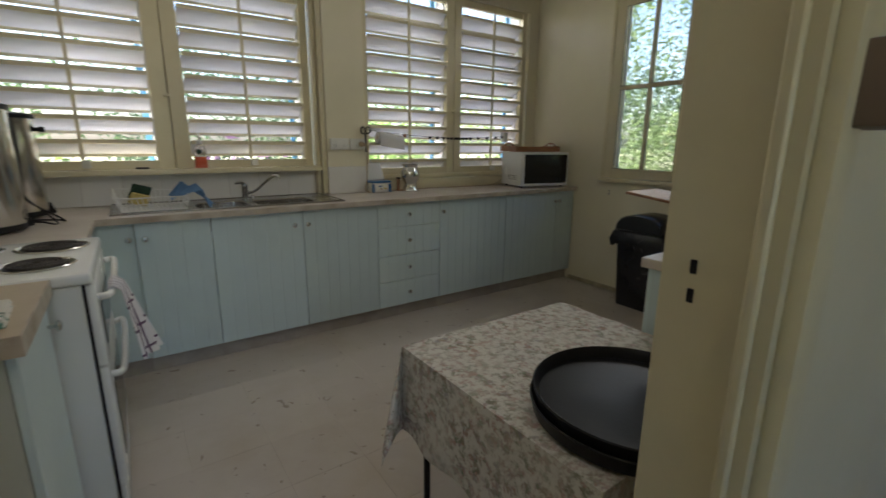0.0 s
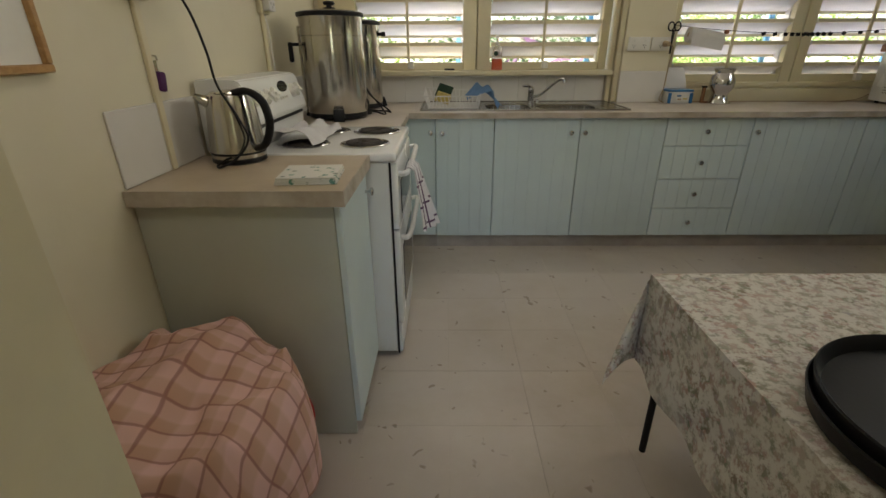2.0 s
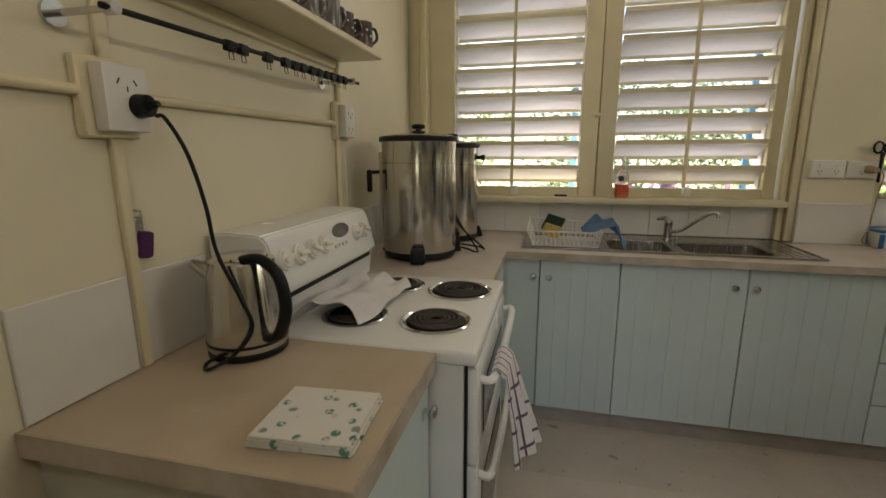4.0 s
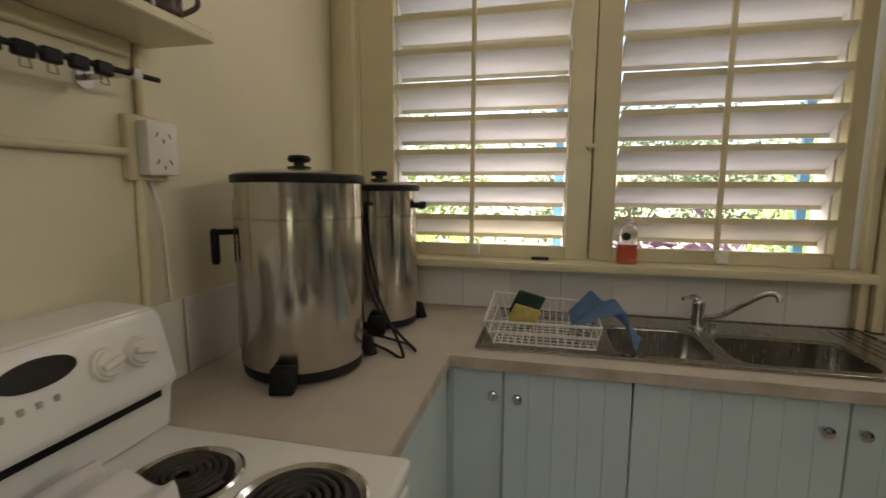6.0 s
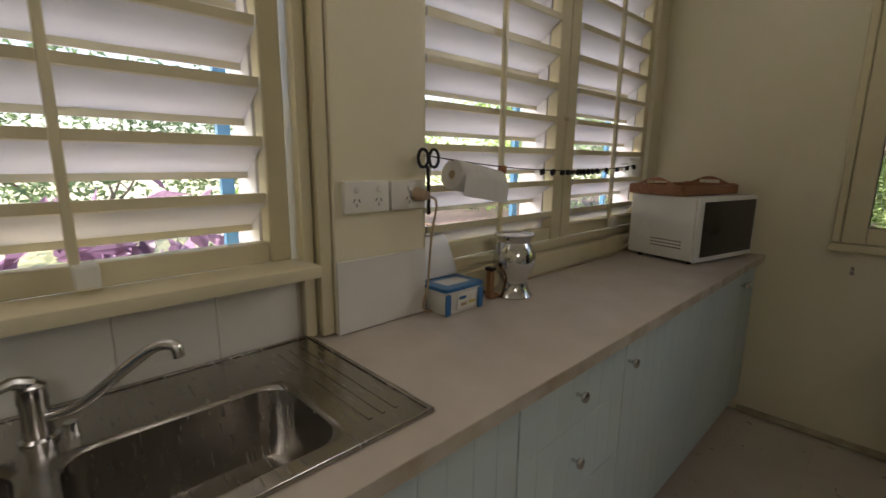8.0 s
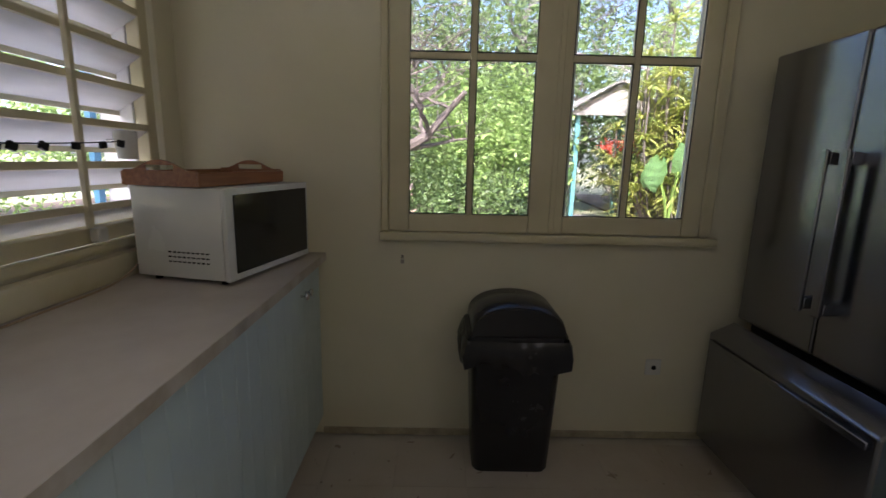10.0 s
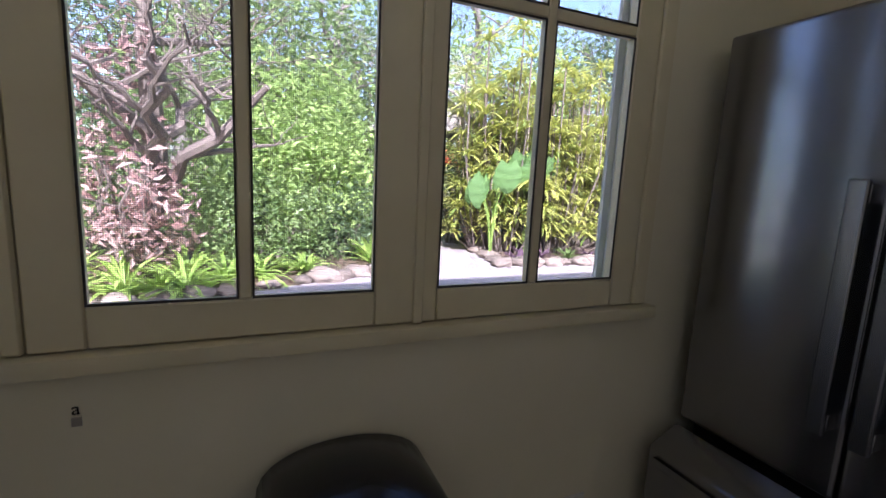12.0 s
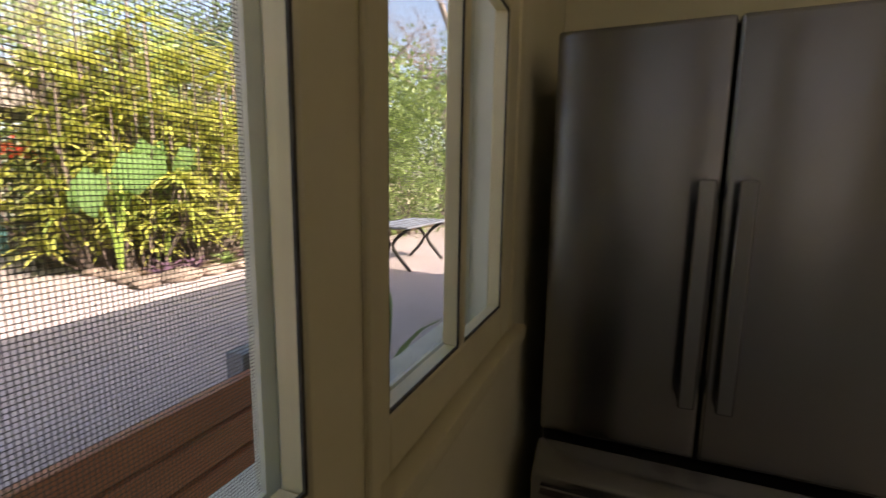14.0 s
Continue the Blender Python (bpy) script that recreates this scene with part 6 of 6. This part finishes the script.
# the large bare limbed tree and its neighbours
t = thing("garden_tree", (11.1, 5.2, GZ), "old garden tree with a dark leaning trunk and spreading branches", "tree")
bm = bmesh.new()
limbs((11.1, 5.15, GZ), (11.0, 5.35, 3.4), 0.21, 5, 2.3, bm, 3)
part("trunk", bm, BARK, t, "dark rough trunk and limbs")
ob = new("crown", leaf_mesh("crown", clumps((11.3, 4.9, 4.6), (3.4, 4.2, 1.6), 170, 22, 0.25) - np.array(ORIGIN[t]), 0.13, LEAF_A))
ob.parent = t
tagged(ob, kind="stuff")
bush("croton_shrub", 10.45, 5.35, 1.35, (0.55, 0.6, 1.35), LEAF_P, 0.15, 900, "tall shrub with dusty pink and maroon leaves", slim=0.4)
bush("green_shrub", 12.9, 3.2, 1.55, (1.5, 1.5, 1.75), LEAF_B, 0.15, 8000, "tall lime green leafy shrub in the garden bed")
bush("green_shrub", 14.6, 5.6, 1.6, (1.6, 1.9, 1.9), LEAF_A, 0.12, 6500, "tall mid green leafy shrub in the garden bed")
bush("green_shrub", 11.3, 3.9, 0.55, (0.8, 1.0, 0.75), LEAF_A, 0.09, 4200, "low green bush behind the edging rocks")
bush("green_shrub", 12.0, 2.5, 0.50, (0.6, 0.6, 0.70), LEAF_C, 0.08, 2400, "small dark green bush beside the path")
bush("green_shrub", 13.9, 2.05, 0.40, (1.0, 0.55, 0.70), LEAF_A, 0.09, 3600, "low green bush beside the path")
bush("green_shrub", 15.7, 2.0, 0.75, (0.8, 0.7, 1.05), LEAF_B, 0.10, 3600, "lime green bush beside the path near the shelter")
bush("green_shrub", 11.0, 6.9, 0.8, (1.0, 1.4, 1.2), LEAF_A, 0.10, 4500, "green bush in the garden bed")
bush("green_shrub", 13.2, 8.5, 1.5, (1.8, 2.4, 2.0), LEAF_C, 0.13, 6000, "large dark green shrub in the garden bed")
for x, y, s in ((9.95, 5.35, 0.62), (9.9, 4.75, 0.55), (10.25, 4.35, 0.50), (10.15, 5.9, 0.66), (10.55, 3.95, 0.46), (10.6, 4.8, 0.6), (10.75, 3.35, 0.38), (9.75, 6.6, 0.6), (9.95, 5.0, 0.35)):
    f = thing("fern", (x, y, GZ + 0.06), "bright green fern arching over the edging rocks", "fern", "ferns along the garden bed")
    tagged(part("fronds", rosette(bmesh.new(), x, y, GZ + 0.08, 44, s * 1.45, 0.032, 1.0, 0.85), LEAF_F, f), kind="stuff")
for x, y, s in ((11.25, 2.25, 0.62), (11.45, 2.1, 0.55)):
    f = thing("lily_clump", (x, y, GZ + 0.06), "clump of upright pale green strap leaves by the path", "plant")
    tagged(part("leaves", rosette(bmesh.new(), x, y, GZ + 0.06, 26, s * 1.3, 0.045, 1.25, 0.6), LEAF_F, f), kind="stuff")
# elephant ears
for cx, cy, h in ((11.55, -0.10, 1.75), (11.7, -0.95, 1.85), (14.3, 1.55, 1.25)):
    e = thing("elephant_ear", (cx, cy, GZ + 0.06), "elephant ear plant with huge pale green leaves", "plant", "elephant ear plants")
    for k in range(5):
        a = k * 1.26 + 0.4 + cx
        hh = h * random.uniform(0.7, 1.0)
        tip = Vector((cx - 0.10 + 0.34 * math.cos(a), cy + 0.42 * math.sin(a), GZ + hh))
        lf = part("stalk", tube(smooth_path([(cx, cy, GZ + 0.03), (cx + 0.1 * math.cos(a), cy + 0.1 * math.sin(a), GZ + hh * 0.6), tip], 5), [0.016] * 10 + [0.009], 6), LEAF_F, e, "pale green stalk")
        bm = bmesh.new()
        n = 14
        size = random.uniform(0.65, 1.0)
        mid = [bm.verts.new((-0.05, 0, size * (0.18 - 0.62 * i / n))) for i in range(n + 1)]
        for side in (-1, 1):
            ed = []
            for i in range(n + 1):
                q = i / n
                w = size * 0.27 * math.sin(math.pi * min(1, q * 0.84 + 0.16)) ** 0.75
                ed.append(bm.verts.new((0.03 + 0.012 * math.sin(i * 1.7), side * w, size * (0.18 - 0.62 * q + (0.10 if i == 0 else 0.05 * (1 - q))))))
            for i in range(n):
                bm.faces.new((mid[i], mid[i + 1], ed[i + 1], ed[i]))
        turned(bm, Matrix.Translation(tip + Vector((-0.02, 0, 0))) @ pose(0, 0, 0, random.uniform(-12, 12), random.uniform(-30, -5), random.uniform(-30, 30)))
        part("leaf", bm, LEAF_E, lf, "huge ribbed heart shaped leaf", smooth=60)
# yellow cane thicket
for cx, cy in ((12.6, -0.5), (13.1, -1.6), (12.4, -2.2), (13.4, 0.0 - 0.7), (12.3, -3.3), (13.0, -4.3), (12.2, -5.6), (11.9, -1.7), (12.1, -0.75)):
    d = thing("variegated_cane", (cx, cy, GZ + 0.06), "tall cane plant with yellow and green strap leaves", "plant", "yellow cane plants")
    bm, st_ = bmesh.new(), bmesh.new()
    for _ in range(38):
        px, py = cx + random.gauss(0, 0.42), cy + random.gauss(0, 0.46)
        pz = random.uniform(0.15, 1.0) + random.random() ** 1.2 * (2.3 + 1.2 * (math.sin(cx * 7 + cy * 3) * 0.5 + 0.5))
        tube([(cx + (px - cx) * 0.4, cy + (py - cy) * 0.4, GZ + 0.03), (px, py, pz * 0.6), (px, py, pz)], 0.016, 5, st_)
        for q in (1.0, 0.66):
            rosette(bm, px, py, pz * q, 22, random.uniform(0.40, 0.66), 0.032, 1.0, 1.15)
    part("canes", st_, BARK, d, "thin brown canes")
    tagged(part("leaves", bm, LEAF_Y, d, "yellow striped strap leaves"), kind="stuff")
for x, y in ((11.15, -0.45), (11.2, -1.0), (11.15, -1.6), (11.25, -2.2), (11.2, -2.9), (11.4, -0.75)):
    d = thing("bromeliad", (x, y, GZ + 0.06), "low rosette plant with maroon and green leaves", "plant", "bromeliads along the bed")
    tagged(part("leaves", rosette(bmesh.new(), x, y, GZ + 0.07, 26, 0.36, 0.03, 0.8, 0.5), LEAF_M if random.random() < 0.5 else LEAF_A, d), kind="stuff")
# red flowering bush by the shelter
bush("flowering_bush", 13.6, -0.2, 1.2, (0.6, 0.5, 0.9), LEAF_C, 0.09, 1800, "dark green bush with red flowers beside the shelter")
t = thing("red_flowers", (13.5, 0.15, 1.5), "cluster of bright red flowers on the bush", "flowers")
ob = new("petals", leaf_mesh("petals", clumps((0, 0, 0.2), (0.25, 0.45, 0.25), 12, 14, 0.05), 0.08, REDF, 0.8))
ob.parent = t
# shelter
TEAL = painted("teal_paint", (0.16, 0.40, 0.42), (0.13, 0.33, 0.36), 0.5, 5)
SHAKE = painted("roof_shake", (0.42, 0.39, 0.36), (0.28, 0.25, 0.23), 0.9, 8, 40, 0.8, vary=0.2)
g = thing("garden_shelter", (15.1, 0.2, GZ), "small open shelter with teal posts and a grey shingle roof", "shelter")
for x, y in ((14.2, 0.95), (14.2, -0.75), (16.0, 0.95), (16.0, -0.75)):
    part("post", box(x - 0.05, y - 0.05, GZ, x + 0.05, y + 0.05, 2.45, 0.006), TEAL, g, "teal painted post")
for s in (-1, 1):
    for k in range(7):
        u0, u1 = k / 7, (k + 1) / 7 + 0.03
        ya, yb = 0.1 + s * 1.35 * (1 - u0), 0.1 + s * 1.35 * (1 - u1)
        bm = box(13.75, min(ya, yb), -0.012, 16.45, max(ya, yb), 0.012)
        for v in bm.verts:
            v.co.z += 2.40 + 0.80 * (1 - abs(v.co.y - 0.1) / 1.35)
        part("shingle_course", bm, SHAKE, g, "weathered shingle course", smooth=0)
bm = bmesh.new()
vs = [bm.verts.new(p) for p in ((13.95, -1.1, 2.42), (13.95, 1.3, 2.42), (13.95, 0.1, 3.12), (13.98, -1.1, 2.42), (13.98, 1.3, 2.42), (13.98, 0.1, 3.12))]
for f in ((0, 1, 2), (5, 4, 3), (0, 3, 4, 1), (1, 4, 5, 2), (2, 5, 3, 0)):
    bm.faces.new([vs[i] for i in f])
part("gable", bm, SHAKE, g, "weathered timber gable", smooth=0)

# far woods: bare limbs and leaves, one stuff object each
for i, (x, y, h, mt) in enumerate(((17.5, 4.0, 6.0, LEAF_A), (19.5, 8.5, 7.0, LEAF_C), (18.5, 0.8, 6.5, LEAF_A), (17.5, -3.2, 6.0, LEAF_B), (16.5, -7.5, 6.5, LEAF_C), (15.5, -12.0, 7.0, LEAF_A), (15.0, 12.5, 6.5, LEAF_A), (22.5, 5.5, 8.5, LEAF_C), (22.5, -1.5, 8.5, LEAF_C), (21.0, -9.0, 8.0, LEAF_A), (12.0, -16.0, 7.5, LEAF_C), (6.5, -19.0, 8.0, LEAF_A))):
    t = thing("background_tree", (x, y, GZ), "tall tree with bare grey limbs and green leaves", "tree", "trees behind the garden")
    part("trunk", limbs((x, y, GZ), (x + random.uniform(-0.6, 0.6), y + random.uniform(-0.6, 0.6), h * 0.7), 0.16, 5, h * 0.42, None, 3), BARK, t, "grey trunk and limbs")
    ob = new("crown", leaf_mesh("crown", clumps((x, y, h * 0.55), (2.8, 3.0, h * 0.52), 200, 26, 0.36) - np.array(ORIGIN[t]), 0.2, mt))
    ob.parent = t
    tagged(ob, kind="stuff")

for x, y, z, r, mt in ((10.3, -7.2, 2.0, (1.5, 1.7, 2.4), LEAF_A), (9.2, -10.5, 2.6, (1.9, 1.7, 3.0), LEAF_C), (12.8, -9.5, 2.6, (1.9, 1.7, 3.0), LEAF_B), (7.2, -11.5, 2.2, (1.6, 1.7, 2.6), LEAF_A), (8.3, -13.0, 1.9, (2.2, 1.8, 2.3), LEAF_B), (14.5, -6.0, 1.5, (1.6, 2.2, 2.0), LEAF_A), (18.5, -4.5, 2.2, (1.8, 2.6, 2.6), LEAF_C), (17.0, 2.6, 1.8, (1.6, 1.8, 2.2), LEAF_A), (19.5, 5.5, 2.4, (2.0, 2.8, 2.8), LEAF_B), (24.0, 2.0, 3.2, (2.0, 4.5, 3.6), LEAF_C), (24.0, 10.0, 3.2, (2.0, 4.5, 3.6), LEAF_A), (22.0, -8.0, 3.2, (2.0, 4.5, 3.6), LEAF_C)):
    bush("green_shrub", x, y, z, r, mt, 0.17, 4200, "dense green shrub at the back of the garden", stems=3, clump=0.24)

BARE = painted("grey_bark", (0.30, 0.26, 0.26), (0.20, 0.17, 0.17), 0.9, 6, 40, 0.5)
for x, y, h in ((19.0, 1.2, 11.5), (17.5, -2.6, 11.0), (14.0, -8.0, 11.5), (18.0, 5.6, 10.0), (10.5, -10.0, 11.0)):
    t = thing("bare_tree", (x, y, GZ), "leafless tree with a tangle of fine grey branches", "tree", "leafless trees behind the garden")
    tagged(part("branches", limbs((x, y, GZ), (x, y, h * 0.62), 0.24, 5, 3.6, None, 4), BARE, t), kind="stuff")

# north garden, seen through the louvres
for x, y, z, r, mt, s, n, lab in ((2.75, 7.3, 0.45, (0.75, 0.5, 0.55), LEAF_M, 0.24, 500, "purple leaved cordyline shrub outside the louvres"), (0.9, 7.4, 0.35, (0.7, 0.5, 0.5), LEAF_F, 0.22, 420, "bright green broad leaved plant outside the louvres"), (5.6, 9.8, 0.9, (1.0, 0.9, 0.9), LEAF_B, 0.11, 2600, "green shrub on the lawn outside the louvres"), (-1.5, 12.5, 1.6, (2.4, 1.6, 1.9), LEAF_A, 0.14, 4200, "large green shrub across the lawn"), (3.2, 14.0, 1.7, (2.8, 1.5, 2.1), LEAF_C, 0.14, 5200, "large dark green shrub across the lawn"), (7.8, 14.0, 1.8, (2.6, 1.6, 2.2), LEAF_A, 0.14, 5000, "large green shrub across the lawn"), (12.5, 13.5, 1.8, (2.4, 1.8, 2.2), LEAF_B, 0.14, 4500, "large lime green shrub across the lawn"), (-5.0, 10.0, 1.8, (2.0, 2.4, 2.2), LEAF_C, 0.14, 4000, "large dark green shrub across the lawn")):
    bush("green_shrub" if mt != LEAF_M else "purple_shrub", x, y, z, r, mt, s, n, lab, stems=4, clump=0.2)

# ---- timber bench outside the casement window ----
SLATE = painted("table_grey", (0.20, 0.23, 0.30), (0.15, 0.17, 0.22), 0.5)
bn = thing("garden_bench", (5.85, 3.6, GZ), "brown timber bench with black iron straps against the house", "bench")
for k, z in enumerate((0.575, 0.675, 0.775)):
    part("back_slat", box(5.800 + 0.012 * k, 2.55, z - 0.048, 5.835 + 0.012 * k, 4.75, z + 0.045, 0.004), DECKING, bn, "red brown slat")
for k in range(4):
    part("seat_slat", box(5.90 + 0.11 * k, 2.55, 0.255, 6.0 + 0.11 * k, 4.75, 0.29, 0.004), DECKING, bn, "red brown slat")
part("end_post", box(5.875, 3.04, GZ + 0.03, 5.945, 3.16, 0.86, 0.005), SLATE, bn, "dark grey timber post")
for y in (2.85, 3.81, 4.6):
    bm = box(5.776, y - 0.028, 0.29, 5.797, y + 0.028, 0.79, 0.003)
    turned(bm, about(5.79, y, 0.5, 0, 4, 0))
    part("strap", bm, IRON, bn, "black iron strap")
    part("leg", tube(smooth_path([(5.80, y, 0.45), (5.85, y, 0.24), (6.30, y, 0.235), (6.36, y, GZ + 0.03)], 5), 0.02, 8), IRON, bn, "black iron leg")
    part("leg", tube([(5.88, y, 0.24), (5.80, y, GZ + 0.03)], 0.02, 8), IRON, bn, "black iron leg")
# picnic table further along the paving
pt = thing("picnic_table", (8.6, -3.2, GZ), "picnic table with a grey top and black iron legs", "table")
for k in range(4):
    part("top_slat", box(8.05 + 0.2 * k, -4.1, 0.60, 8.24 + 0.2 * k, -2.3, 0.635, 0.005), SLATE, pt)
for y in (-3.9, -2.5):
    part("leg", tube(smooth_path([(8.1, y, 0.60), (8.42, y, 0.30), (8.1, y, GZ + 0.03)], 6), 0.03, 8), IRON, pt, "curved black iron leg")
    part("leg", tube(smooth_path([(8.8, y, 0.60), (8.48, y, 0.30), (8.8, y, GZ + 0.03)], 6), 0.03, 8), IRON, pt, "curved black iron leg")
# broad leaved plant by the wall
t = thing("pot_plant", (6.35, 1.55, GZ + 0.03), "broad leaved green plant beside the house wall", "plant")
tagged(part("leaves", rosette(bmesh.new(), 6.35, 1.55, GZ + 0.02, 12, 1.1, 0.085, 1.3, 0.6), LEAF_A, t), kind="stuff")

# ---- floor tiles and wall tiles, piece by piece ----
VINYL, t, b = shader("vinyl_tile", (0.58, 0.50, 0.43), 0.32)
co = coords(t)
info = t.nodes.new("ShaderNodeObjectInfo")
off = t.nodes.new("ShaderNodeVectorMath")
t.links.new(co, off.inputs[0])
t.links.new(info.outputs["Location"], off.inputs[1])
n1 = node(t, "ShaderNodeTexNoise", Scale=1.1, Detail=6.0, Roughness=0.65)
n2 = node(t, "ShaderNodeTexNoise", Scale=55.0, Detail=2.0)
v1 = node(t, "ShaderNodeTexNoise", Scale=17.0, Detail=1.5, Distortion=0.8)
for n in (n1, n2, v1):
    t.links.new(off.outputs[0], n.inputs["Vector"])
c = ramp(t, n1.outputs[0], [(0.3, (0.44, 0.37, 0.29)), (0.55, (0.53, 0.47, 0.41)), (0.8, (0.56, 0.50, 0.45))])
scuff = ramp(t, v1.outputs[0], [(0.69, (0, 0, 0)), (0.73, (0.75, 0.75, 0.75))])
c = mix(t, scuff, c, (0.24, 0.18, 0.13))
rnd = node(t, "ShaderNodeMapRange", **{"To Min": 0.975, "To Max": 1.02})
t.links.new(info.outputs["Random"], rnd.inputs[0])
hs = t.nodes.new("ShaderNodeHueSaturation")
t.links.new(rnd.outputs[0], hs.inputs["Value"])
t.links.new(c, hs.inputs["Color"])
t.links.new(hs.outputs[0], b.inputs["Base Color"])
rr = node(t, "ShaderNodeMapRange", **{"To Min": 0.2, "To Max": 0.5})
t.links.new(n1.outputs[0], rr.inputs[0])
t.links.new(rr.outputs[0], b.inputs["Roughness"])
bump(t, b, n2.outputs[0], 0.05, 0.001)


def piece_mesh(name, sx, sy, sz, material, bevel=0.0015):
    bm = box(-sx / 2, -sy / 2, -sz, sx / 2, sy / 2, 0)
    top = [e for e in bm.edges if all(abs(v.co.z) < 1e-6 for v in e.verts)]
    bmesh.ops.bevel(bm, geom=top, offset=bevel, segments=1, affect="EDGES")
    return link(name, bm, material, 0)


S = 0.305
tile_mesh = piece_mesh("floor_tile", S - 0.0006, S - 0.0006, 0.0055, VINYL, 0.0005)
for i in range(15):
    for j in range(17):
        x, y = 0.80 + S * (i + 0.5), 0.10 + S * (j + 0.5)
        if x > 5.13 or y > 5.3:
            continue
        ob = new("floor_tile", tile_mesh)
        ob.parent, ob.location = floor, (x, y, random.uniform(-0.0002, 0.0003))

splash = thing("splashback", (2.0, 5.3, 0.9), "white glazed tile splashback behind sink and worktop", "splashback", kind="structure")
# grout bed, then the tiles; each run: start, step, count, height, plane
part("grout_bed", box(XL + 0.004, 5.301, 0.9, 2.824, 5.308, 1.098), GROUT, splash, smooth=0)
me = piece_mesh("tile", 0.1985, 0.1945, 0.006, TILE, 0.002)
for k in range(10):
    ob = new("tile", me)
    ob.parent = splash
    ob.matrix_basis = Matrix.Translation(Vector((0.915 + 0.2 * k, 5.296, 0.9985)) - ORIGIN[splash]) @ pose(0, 0, 0, 90, 0, 0)
me = piece_mesh("tile", 0.312, 0.204, 0.006, TILE, 0.002)
ob = new("tile", me)
ob.parent = splash
ob.matrix_basis = Matrix.Translation(Vector((3.0565, 5.236, 1.003)) - ORIGIN[splash]) @ pose(0, 0, 0, 90, 0, 0)
for y0, y1 in ((3.100, 3.322), (3.324, 3.540), (4.182, 4.410), (4.415, 4.65), (4.655, 4.89), (4.895, 5.13)):
    me = piece_mesh("tile", 0.205, y1 - y0 - 0.002, 0.006, TILE, 0.002)
    ob = new("tile", me)
    ob.parent = splash
    ob.matrix_basis = Matrix.Translation(Vector((XL + 0.008, (y0 + y1) / 2, 1.003)) - ORIGIN[splash]) @ pose(0, 0, 0, 0, 90, 0)
